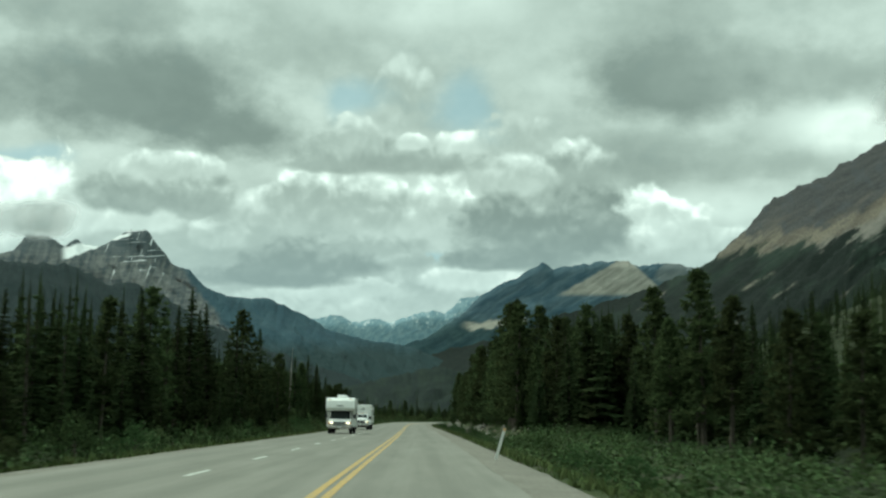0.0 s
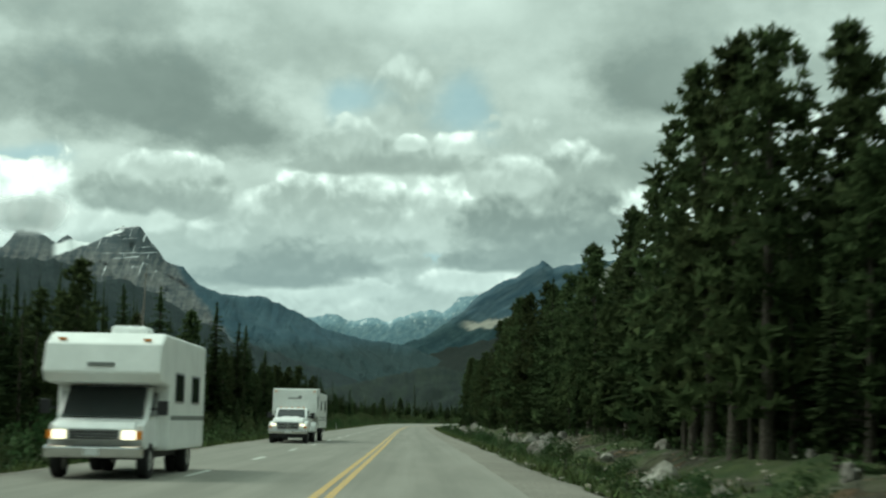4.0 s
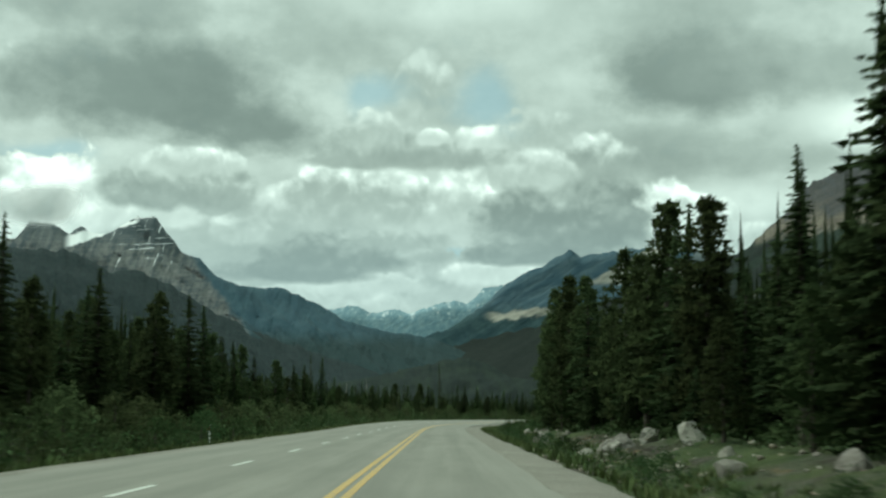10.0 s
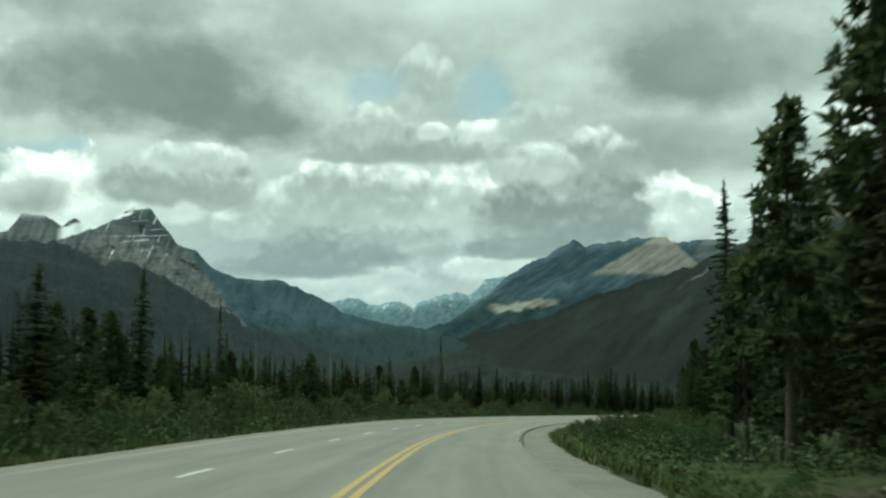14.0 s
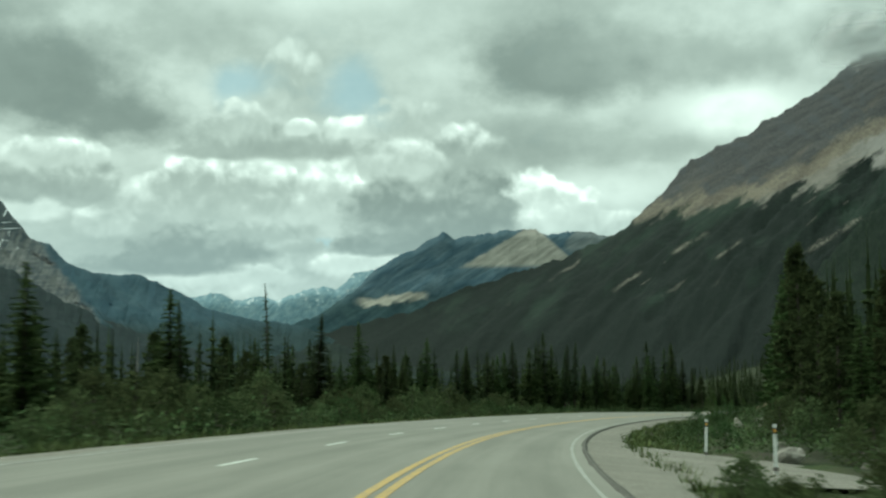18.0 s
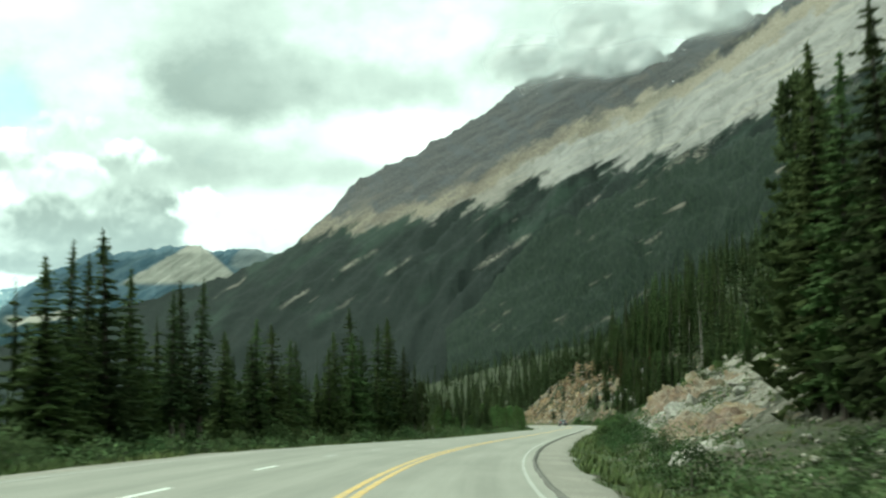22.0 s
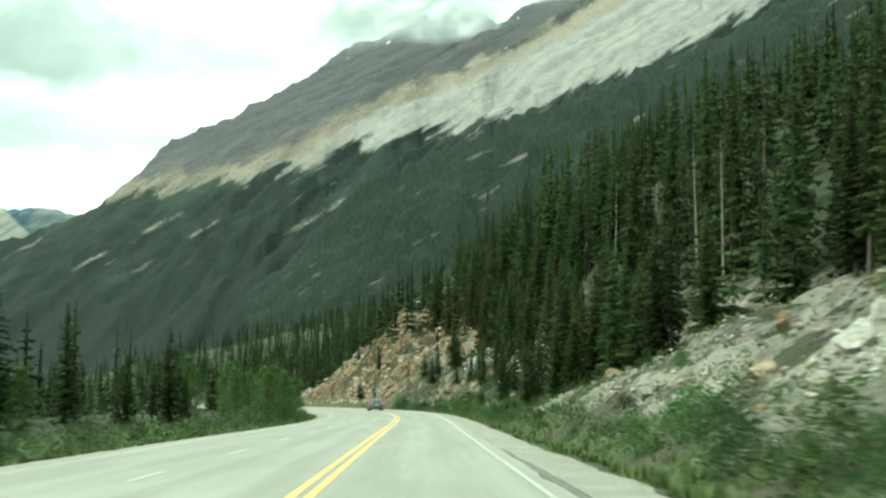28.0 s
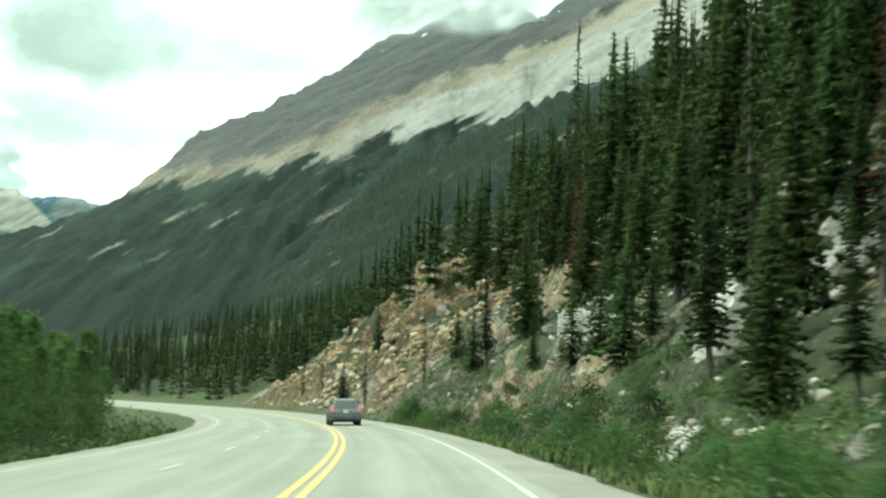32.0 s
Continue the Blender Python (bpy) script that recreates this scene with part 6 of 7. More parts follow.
def sedan():
    """A grey crossover seen from behind; its nose points to +y."""
    car = new("grey_car")
    body = [(-2.28, 0.42), (-2.30, 0.72), (-2.20, 0.98), (-1.2, 1.0), (0.9, 0.97), (1.95, 0.86), (2.28, 0.66), (2.30, 0.36), (1.9, 0.28), (-2.0, 0.28)]
    part("body", solid(body, -0.90, 0.90, 0.12, 0.08, 3), PAINT_GREY, car)
    cabin = [(-2.08, 0.95), (-1.62, 1.47), (-1.3, 1.55), (-0.2, 1.56), (0.35, 1.45), (1.15, 0.95)]
    part("cabin", solid(cabin, -0.84, 0.84, 0.09, 0.30, 3), PAINT_GREY, car)
    rear = [(-2.10, 1.01), (-1.70, 1.46), (-1.66, 1.43), (-2.05, 0.99)]
    part("rear_window", solid(rear, -0.70, 0.70, 0.01, 0.20), GLASS, car)
    front = [(1.06, 1.02), (0.42, 1.43), (0.46, 1.46), (1.11, 1.04)]
    part("windscreen", solid(front, -0.68, 0.68, 0.01, 0.14), GLASS, car)
    for sx in (-1, 1):
        for y0, y1 in ((-1.45, -0.55), (-0.48, 0.55)):
            a, b = sorted((sx * 0.70, sx * 0.80))
            part("side_window", solid([(y0, 1.03), (y1 + 0.12, 1.03), (y1 - 0.1, 1.42), (y0 + 0.12, 1.42)], a + 0.01 * sx, b + 0.01 * sx, 0.01, 0.0), GLASS, car)
        a, b = sorted((sx * 0.70, sx * 0.90))
        part("tail_lamp", solid([(-2.33, 0.78), (-2.2, 0.78), (-2.02, 1.16), (-2.14, 1.16)], a, b, 0.02), RED, car)
        part("headlamp", solid([(2.12, 0.62), (2.27, 0.64), (2.2, 0.78), (1.95, 0.8)], a, b, 0.02), LAMP_OFF, car)
        a, b = sorted((sx * 0.86, sx * 1.06))
        m_ = part("wing_mirror", box(a, b, 0.62, 0.74, 1.0, 1.15, 0.03), PAINT_GREY, car)
        part("tailpipe", tube((sx * 0.55, -2.27, 0.33), "y", 0.045, 0.16, 12), CHROME, car)
        for y in (-1.38, 1.42):
            wheel(car, sx * 0.80, y, 0.345, 0.225)
            part("wheel_arch", tube((sx * 0.815, y, 0.345), "x", 0.40, 0.22, 22), PLASTIC, car)
    bumper = part("rear_bumper", box(-0.9, 0.9, -2.36, -2.1, 0.3, 0.62, 0.06), PAINT_GREY, car)
    part("bumper_trim", box(-0.7, 0.7, -2.38, -2.2, 0.28, 0.42, 0.03), PLASTIC, bumper, "black lower bumper trim")
    plate = part("number_plate", box(-0.16, 0.16, -2.335, -2.30, 0.74, 0.90, 0.006), PLATE, car, "pale number plate")
    for k in range(5):
        part("plate_mark", box(-0.12 + 0.05 * k, -0.09 + 0.05 * k, -2.341, -2.334, 0.79, 0.86, 0.0), STRIPE, plate)
    part("badge", tube((0, -2.27, 0.98), "y", 0.055, 0.03, 14), CHROME, car)
    part("trim_strip", box(-0.42, 0.42, -2.30, -2.26, 0.925, 0.95, 0.006), CHROME, car, "chrome strip above the plate")
    part("front_bumper", box(-0.9, 0.9, 2.12, 2.36, 0.28, 0.58, 0.06), PAINT_GREY, car)
    part("grille", box(-0.5, 0.5, 2.22, 2.31, 0.5, 0.68, 0.02), PLASTIC, car)
    part("underside", box(-0.8, 0.8, -2.1, 2.1, 0.2, 0.32, 0.02), PLASTIC, car)
    for sx in (-0.62, 0.62):
        part("roof_rail", box(sx - 0.02, sx + 0.02, -1.4, 0.1, 1.56, 1.60, 0.01), CHROME, car)
    return tagged(car, "dark grey crossover car driving ahead on the highway", "car")


def pickup():
    """A white dual-wheel pickup, nose to +y."""
    t = new("white_pickup")
    part("chassis", box(-0.75, 0.75, -2.9, 2.5, 0.42, 0.62, 0.03), PLASTIC, t)
    hood = [(0.95, 0.62), (2.55, 0.62), (2.62, 0.80), (2.60, 1.12), (2.45, 1.25), (0.95, 1.33)]
    part("hood", solid(hood, -0.86, 0.86, 0.08, 0.12, 3), PAINT_WHITE, t, "white hood with raised centre")
    part("hood_bulge", solid([(0.95, 1.26), (2.38, 1.2), (2.34, 1.27), (0.95, 1.38)], -0.52, 0.52, 0.05, 0.15), PAINT_WHITE, t)
    for sx in (-1, 1):
        a, b = sorted((sx * 0.70, sx * 0.99))
        part("front_fender", solid([(1.0, 0.55), (2.5, 0.55), (2.55, 0.95), (2.3, 1.1), (1.0, 1.15)], a, b, 0.09, 0.05, 3), PAINT_WHITE, t)
        a, b = sorted((sx * 0.80, sx * 1.18))
        part("rear_fender", solid([(-2.1, 0.55), (-0.75, 0.55), (-0.8, 0.9), (-1.05, 1.08), (-1.75, 1.08), (-2.05, 0.9)], a, b, 0.09, 0.0, 3), PAINT_WHITE, t, "flared dual-wheel fender")
        lamp = part("headlamp", box(*sorted((sx * 0.60, sx * 0.84)), 2.50, 2.62, 0.88, 1.0, 0.03), LAMP_ON, t, "lit headlamp")
        part("turn_signal", box(*sorted((sx * 0.60, sx * 0.95)), 2.46, 2.59, 0.77, 0.86, 0.02), AMBER, t)
        m_ = part("wing_mirror", box(*sorted((sx * 1.0, sx * 1.24)), 0.95, 1.06, 1.28, 1.58, 0.04), PLASTIC, t)
        part("mirror_arm", box(*sorted((sx * 0.88, sx * 1.05)), 0.97, 1.02, 1.36, 1.42, 0.01), PLASTIC, m_)
        part("side_window", solid([(-0.35, 1.30), (0.75, 1.30), (0.45, 1.68), (-0.3, 1.68)], *sorted((sx * 0.80, sx * 0.885)), 0.015), GLASS, t)
        part("door", box(*sorted((sx * 0.86, sx * 0.935)), -0.40, 0.92, 0.62, 1.28, 0.03), PAINT_WHITE, t)
        part("door_handle", box(*sorted((sx * 0.93, sx * 0.965)), -0.3, -0.12, 1.12, 1.16, 0.01), CHROME, t)
        wheel(t, sx * 0.85, 1.78, 0.40, 0.25)
        wheel(t, sx * 0.98, -1.42, 0.40, 0.25)
        wheel(t, sx * 0.70, -1.42, 0.40, 0.25)
        part("wheel_arch", tube((sx * 0.86, 1.78, 0.42), "x", 0.50, 0.24, 22), PLASTIC, t)
    cab = [(-0.95, 0.62), (0.98, 0.62), (0.98, 1.26), (0.48, 1.76), (0.3, 1.83), (-0.75, 1.83), (-0.95, 1.72)]
    part("cab", solid(cab, -0.90, 0.90, 0.07, 0.10, 3), PAINT_WHITE, t)
    part("windscreen", solid([(0.95, 1.30), (0.50, 1.735), (0.53, 1.76), (1.0, 1.32)], -0.74, 0.74, 0.012, 0.08), GLASS, t)
    for sx in (-0.4, 0.25):
        part("wiper", box(sx, sx + 0.5, 0.98, 1.01, 1.31, 1.33, 0.004), PLASTIC, t)
    part("bed", box(-0.92, 0.92, -2.85, -0.98, 0.66, 1.26, 0.05), PAINT_WHITE, t)
    for sx in (-0.6, -0.3, 0.0, 0.3, 0.6):
        part("roof_lamp", box(sx - 0.06, sx + 0.06, 0.2, 0.34, 1.83, 1.88, 0.02), AMBER, t)
    part("grille_surround", box(-0.56, 0.56, 2.52, 2.63, 0.72, 1.10, 0.04), CHROME, t)
    for sx in (-1, 1):
        for z in (0.755, 0.93):
            part("grille_opening", box(*sorted((sx * 0.04, sx * 0.52)), 2.60, 2.645, z, z + 0.13, 0.012), PLASTIC, t)
            part("grille_bar", box(*sorted((sx * 0.05, sx * 0.51)), 2.64, 2.652, z + 0.055, z + 0.075, 0.004), CHROME, t)
    b = part("front_bumper", solid([(2.45, 0.46), (2.72, 0.48), (2.74, 0.68), (2.45, 0.72)], -1.0, 1.0, 0.05), CHROME, t, "chrome front bumper")
    part("air_dam", box(-0.85, 0.85, 2.42, 2.6, 0.28, 0.48, 0.04), PLASTIC, t)
    plate = part("number_plate", box(-0.15, 0.15, 2.735, 2.75, 0.52, 0.66, 0.005), PLATE, b, "pale number plate")
    return tagged(t, "white dual-wheel pickup towing a trailer, headlamps lit", "truck")


def fifth_wheel():
    """A white fifth-wheel trailer whose raised front overhangs the truck bed; front to +y, its floor level at the rear."""
    t = new("travel_trailer")
    body = [(-5.2, 0.75), (1.6, 0.75), (1.75, 1.30), (3.72, 1.42), (3.80, 1.60), (3.72, 2.86), (1.6, 2.92), (1.2, 2.72), (-5.1, 2.72), (-5.2, 2.6)]
    part("body", solid(body, -1.2, 1.2, 0.04, 0.0, 2), SIDING, t, "white ribbed siding")
    for k in range(11):
        z = 1.66 + 0.105 * k
        part("siding_rib", box(-1.17, 1.17, 3.74 - 0.0065 * k, 3.80 - 0.0065 * k, z, z + 0.016, 0.0), SEAM, t)
    for z in (0.98, 1.12):
        for sx in (-1, 1):
            part("side_stripe", box(*sorted((sx * 1.19, sx * 1.207)), -5.1, 1.5, z + 0.2, z + 0.25, 0.0), STRIPE, t)
    logo = part("emblem", tube((-0.28, 3.765, 2.42), "y", 0.10, 0.03, 18), STRIPE, t, "grey emblem")
    part("emblem_bar", solid([(3.745, 2.33), (3.785, 2.33), (3.78, 2.40), (3.74, 2.40)], -0.22, 0.36, 0.005), STRIPE, logo)
    for sx in (-1, 1):
        for y0, y1, z0, z1 in ((2.7, 3.35, 1.85, 2.45), (-0.35, 0.35, 1.75, 2.25), (-3.9, -2.9, 1.7, 2.3)):
            w = part("window", box(*sorted((sx * 1.185, sx * 1.215)), y0, y1, z0, z1, 0.02), GLASS, t)
            part("window_frame", box(*sorted((sx * 1.18, sx * 1.208)), y0 - 0.05, y1 + 0.05, z0 - 0.05, z1 + 0.05, 0.02), STEEL, w)
        wheel(t, sx * 1.0, -1.9, 0.36, 0.22)
        wheel(t, sx * 1.0, -2.75, 0.36, 0.22)
        part("marker_lamp", box(*sorted((sx * 0.98, sx * 1.12)), 3.70, 3.76, 2.70, 2.76, 0.01), AMBER, t)
    door = part("door", box(1.19, 1.225, 0.75, 1.4, 0.95, 2.6, 0.02), SIDING, t)
    part("door_window", box(1.215, 1.235, 0.9, 1.25, 1.75, 2.4, 0.02), GLASS, door)
    part("door_handle", box(1.22, 1.25, 0.82, 0.88, 1.5, 1.6, 0.01), PLASTIC, door)
    part("chassis", box(-0.9, 0.9, -5.1, 1.7, 0.55, 0.76, 0.03), PLASTIC, t)
    part("hitch_pin", box(-0.16, 0.16, 2.4, 2.8, 1.05, 1.44, 0.02), PLASTIC, t)
    for sx in (-0.95, 0.95):
        part("landing_leg", box(sx - 0.06, sx + 0.06, 1.2, 1.32, 0.35, 0.9, 0.01), STEEL, t)
    part("roof_vent", solid([(-0.4, 2.72), (0.2, 2.72), (0.12, 2.86), (-0.32, 2.86)], 0.1, 0.7, 0.03), PAINT_WHITE, t)
    part("roof_vent", solid([(-3.4, 2.72), (-2.8, 2.72), (-2.9, 2.84), (-3.3, 2.84)], -0.3, 0.3, 0.03), PAINT_WHITE, t)
    part("rear_bumper", box(-1.1, 1.1, -5.32, -5.2, 0.5, 0.66, 0.02), STEEL, t)
    return tagged(t, "white ribbed fifth-wheel trailer hitched to a pickup", "trailer")


def motorhome():
    """A white over-cab motorhome, nose to +y."""
    t = new("motorhome")
    body = [(-3.9, 0.55), (0.9, 0.55), (0.9, 1.9), (2.1, 1.95), (2.28, 2.15), (2.1, 2.75), (1.6, 3.0), (-3.8, 3.0), (-3.9, 2.9)]
    part("body", solid(body, -1.2, 1.2, 0.09, 0.0, 3), SIDING, t, "white body with an over-cab bunk")
    cab = [(0.8, 0.6), (2.35, 0.6), (2.4, 1.1), (1.9, 1.22), (1.35, 1.9), (0.8, 1.9)]
    part("cab", solid(cab, -0.98, 0.98, 0.07, 0.08, 3), PAINT_WHITE, t)
    part("hood", solid([(1.7, 0.85), (2.62, 0.78), (2.64, 1.02), (2.5, 1.15), (1.75, 1.25)], -0.86, 0.86, 0.06, 0.1, 3), PAINT_WHITE, t)
    part("windscreen", solid([(1.93, 1.24), (1.40, 1.86), (1.45, 1.89), (1.99, 1.26)], -0.84, 0.84, 0.012, 0.05), GLASS, t)
    part("grille", box(-0.5, 0.5, 2.60, 2.67, 0.80, 1.0, 0.02), PLASTIC, t)
    for z in (0.84, 0.90, 0.96):
        part("grille_bar", box(-0.48, 0.48, 2.665, 2.675, z, z + 0.015, 0.003), CHROME, t)
    part("front_bumper", solid([(2.5, 0.42), (2.76, 0.44), (2.78, 0.66), (2.5, 0.70)], -0.98, 0.98, 0.04), CHROME, t, "chrome front bumper")
    for sx in (-1, 1):
        part("headlamp", box(*sorted((sx * 0.56, sx * 0.84)), 2.58, 2.67, 0.80, 0.98, 0.03), LAMP_ON, t, "lit headlamp")
        part("turn_signal", box(*sorted((sx * 0.86, sx * 0.95)), 2.5, 2.62, 0.80, 0.98, 0.02), AMBER, t)
        m_ = part("wing_mirror", box(*sorted((sx * 1.1, sx * 1.32)), 1.75, 1.85, 1.3, 1.6, 0.03), PLASTIC, t)
        part("mirror_arm", box(*sorted((sx * 0.95, sx * 1.15)), 1.77, 1.82, 1.4, 1.45, 0.01), PLASTIC, m_)
        part("cab_window", solid([(0.95, 1.28), (1.7, 1.28), (1.3, 1.78), (0.95, 1.78)], *sorted((sx * 0.93, sx * 0.975)), 0.015), GLASS, t)
        for y0, y1 in ((-0.8, 0.3), (-3.0, -1.9)):
            w = part("window", box(*sorted((sx * 1.18, sx * 1.212)), y0, y1, 1.6, 2.2, 0.02), GLASS, t)
            part("window_frame", box(*sorted((sx * 1.17, sx * 1.206)), y0 - 0.05, y1 + 0.05, 1.55, 2.25, 0.02), STEEL, w)
        part("side_stripe", box(*sorted((sx * 1.19, sx * 1.206)), -3.8, 0.8, 1.2, 1.3, 0.0), STRIPE, t)
        wheel(t, sx * 0.88, 1.75, 0.37, 0.23)
        wheel(t, sx * 1.0, -2.2, 0.37, 0.23)
        wheel(t, sx * 0.74, -2.2, 0.37, 0.23)
        part("marker_lamp", box(*sorted((sx * 0.8, sx * 0.95)), 1.95, 2.03, 2.82, 2.87, 0.01), AMBER, t)
    part("bunk_badge", box(-0.28, 0.28, 2.25, 2.29, 2.28, 2.36, 0.01), STRIPE, t, "grey lettering bar")
    part("roof_unit", solid([(-1.2, 3.0), (-0.2, 3.0), (-0.3, 3.28), (-1.1, 3.28)], -0.4, 0.4, 0.08), PAINT_WHITE, t, "roof air conditioner")
    part("roof_vent", box(-0.7, -0.3, 0.6, 1.1, 3.0, 3.12, 0.03), PAINT_WHITE, t)
    part("chassis", box(-0.9, 0.9, -3.8, 2.4, 0.4, 0.6, 0.03), PLASTIC, t)
    plate = part("number_plate", box(-0.15, 0.15, 2.775, 2.79, 0.48, 0.62, 0.005), PLATE, t, "pale number plate")
    return tagged(t, "white over-cab motorhome with lit headlamps", "motorhome")


put_on_road(sedan(), 873.5, -0.45, False)
put_on_road(pickup(), 161.3, -6.4, True)
put_on_road(fifth_wheel(), 166.2, -6.4, True)
put_on_road(motorhome(), 118.0, -6.4, True)


def delineator(s, lat, height, lean=0.0, banded=False, up=0.0):
    p = new("delineator_post")
    part("post", solid([(-0.012, -0.3), (0.012, -0.3), (0.012, height), (-0.012, height)], -0.05, 0.05, 0.008), POST_WHITE, p)
    if banded:
        part("band", box(-0.053, 0.053, -0.016, 0.016, height - 0.25, height - 0.08, 0.004), POST_BLACK, p, "black band")
    part("reflector", box(-0.035, 0.035, -0.02, 0.02, height - 0.10, height - 0.01, 0.004) if not banded else box(-0.03, 0.03, -0.022, 0.022, height - 0.2, height - 0.12, 0.004), REFLECT, p, "amber reflector")
    part("foot", tube((0, 0, 0.0), "z", 0.07, 0.1, 10), TARP, p)
    x, y, a = along(s)
    p.matrix_basis = Matrix.Translation(spot(s, lat, up)) @ Euler((0, radians(lean), -a)).to_matrix().to_4x4()
    return tagged(p, "white plastic delineator post at the road's edge" if not banded else "white delineator post with a black band", "post", "posts along the road")


delineator(48.5, 2.85, 1.22, 16.0)
delineator(288.6, -11.0, 1.0, -3.0, banded=True)
delineator(301.0, -13.2, 1.0, -4.0, banded=True)
# these two stand on the gravel of the turn-off
delineator(466.5, 6.3, 1.15, 2.0, True, 0.33)
delineator(455.0, 7.0, 1.15, 0.0, True, 0.35)
delineator(352.0, -12.5, 1.0, 0.0)


def boulder_mesh(seed, mat, flat=0.7, fine=2):
    bm = bmesh.new()
    bmesh.ops.create_icosphere(bm, subdivisions=fine, radius=1.0)
    off = Vector((seed * 3.1, seed * 1.7, 0.4))
    planes = []
    r2 = random.Random(seed)
    for _ in range(13):
        planes.append((Vector((r2.gauss(0, 1), r2.gauss(0, 1), r2.gauss(0, 0.8))).normalized(), r2.uniform(0.38, 0.75)))
    for v in bm.verts:
        for n, d in planes:
            over = v.co.dot(n) - d
            if over > 0:
                v.co -= n * over
        v.co *= 1 + 0.12 * noise.fractal(v.co * 2.0 + off, 0.8, 2.0, 4)
        v.co.z *= flat
    me = bpy.data.meshes.new("boulder")
    bm.to_mesh(me)
    bm.free()
    me.materials.append(mat)
    return me


BOULDERS = [boulder_mesh(k, ROCK) for k in range(5)]
BOULDERS_TAN = [boulder_mesh(20 + k, ROCK_TAN, 0.8) for k in range(4)]
rng = random.Random(31)


def rock(s, lat, size, tan=False, sink=0.3):
    ob = new("boulder", rng.choice(BOULDERS_TAN if tan else BOULDERS))
    at = spot(s, lat)
    ob.matrix_basis = Matrix.LocRotScale(at + Vector((0, 0, size * 0.7 * (0.5 - sink))), Euler((rng.uniform(-0.4, 0.4), rng.uniform(-0.4, 0.4), rng.uniform(0, 6.28))), Vector((size, size * rng.uniform(0.6, 1.0), size * rng.uniform(0.6, 1.0))))
    return tagged(ob, "rusty orange boulder on the cut slope" if tan else "pale grey boulder on the roadside bank", "boulder", "boulders on the banks")


for _ in range(60):
    rock(rng.uniform(105, 345), rng.uniform(6.0, 9.3), rng.choice((0.25, 0.4, 0.6, 0.9)) * rng.uniform(0.7, 1.3))
for _ in range(16):
    rock(rng.uniform(430, 530), rng.uniform(9.0, 13.0), rng.uniform(0.3, 0.9))
for _ in range(120):
    s = rng.uniform(540, 775)
    rock(s, rng.uniform(7.0, max(9.0, lerp_table(CREST, s))), rng.choice((0.15, 0.25, 0.4, 0.7)) * rng.uniform(0.7, 1.3), rng.random() < 0.25)
for _ in range(60):
    lat = rng.uniform(8.5, 20)
    rock(rng.uniform(815, 910), lat, rng.choice((0.3, 0.45, 0.6) if lat < 13 else (0.4, 0.6, 0.9, 1.3)) * rng.uniform(0.7, 1.3), rng.random() < 0.2, 0.6)
for _ in range(90):
    rock(rng.uniform(905, 980), rng.uniform(7, 30), rng.choice((0.4, 0.6, 0.9, 1.3)) * rng.uniform(0.7, 1.3), rng.random() < 0.5, 0.6)


def crag(s, lat, ls, ll, high, mat, seed):
    """Bedrock that breaks out of the slope in stepped, jointed blocks."""
    n, q = max(12, int(ls / 0.2)), max(12, int(ll / 0.2))
    verts, cells = [], []
    for i in range(n + 1):
        for j in range(q + 1):
            u, v = 2 * i / n - 1, 2 * j / q - 1
            ss, la = s + u * ls / 2, lat + v * ll / 2
            p = spot(ss, la)
            g = Vector((ss * 0.42 + la * 0.30 + seed * 7.3, la * 1.1 - ss * 0.55, seed * 1.7))
            g += Vector((noise.noise(g * 0.9), noise.noise(g * 0.9 + Vector((5, 1, 0))), 0)) * 0.5
            inside = 1 - math.hypot(u, v) ** 1.6 + 0.55 * noise.fractal(g * 0.45, 0.8, 2.0, 4)
            block = 0.35 + 0.50 * noise.cell(g * 0.7) + 0.30 * noise.cell(g * 1.9 + Vector((3.3, 0, 0))) + 0.22 * noise.fractal(g * 2.5, 0.8, 2.0, 4)
            rise_ = 0.62 * high * (smooth(0.0, 0.55, inside) * block * 1.35 - 0.28)
            x, y, a = along(ss)
            out = Vector((-math.cos(a) * 0.5, math.sin(a) * 0.5, 0.86))
            verts.append(p + out * rise_)
            cells.append((math.floor(g.x * 0.7), math.floor(g.y * 0.7)))
    stained = mat is ROCK_STAINED
    root = tagged(new("rock_outcrop"), "rust-stained jointed rock breaking out of the cut slope" if stained else "pale jointed limestone outcrop on the wooded slope", "outcrop", "outcrops on the slope")
    # blocks: faces of one cell that hang together; slivers go to a neighbour
    faces_at, all_faces = {}, [f[::-1] for f in grid_faces(n + 1, q + 1)]
    for k, f in enumerate(all_faces):
        for c in f:
            faces_at.setdefault(c, []).append(k)
    owner, groups = {}, []
    for k, f in enumerate(all_faces):
        if k in owner:
            continue
        stack, group = [k], []
        owner[k] = len(groups)
        while stack:
            i = stack.pop()
            group.append(i)
            for c in all_faces[i]:
                for o in faces_at[c]:
                    if o not in owner and cells[all_faces[o][-1]] == cells[all_faces[k][-1]]:
                        owner[o] = len(groups)
                        stack.append(o)
        groups.append(group)
    for g, group in enumerate(groups):
        if len(group) < 30:
            near = [owner[o] for i in group for c in all_faces[i] for o in faces_at[c] if owner[o] != g]
            if near:
                for i in group:
                    owner[i] = near[0]
                groups[near[0]] += group
                groups[g] = []
    for group in groups:
        if not group:
            continue
        faces = [all_faces[i] for i in group]
        order = sorted({i for f in faces for i in f})
        index = {i: k for k, i in enumerate(order)}
        part("rock_block", mesh_of("rock_block", [verts[i] for i in order], [tuple(index[i] for i in f) for f in faces], [mat]), None, root)
    return root


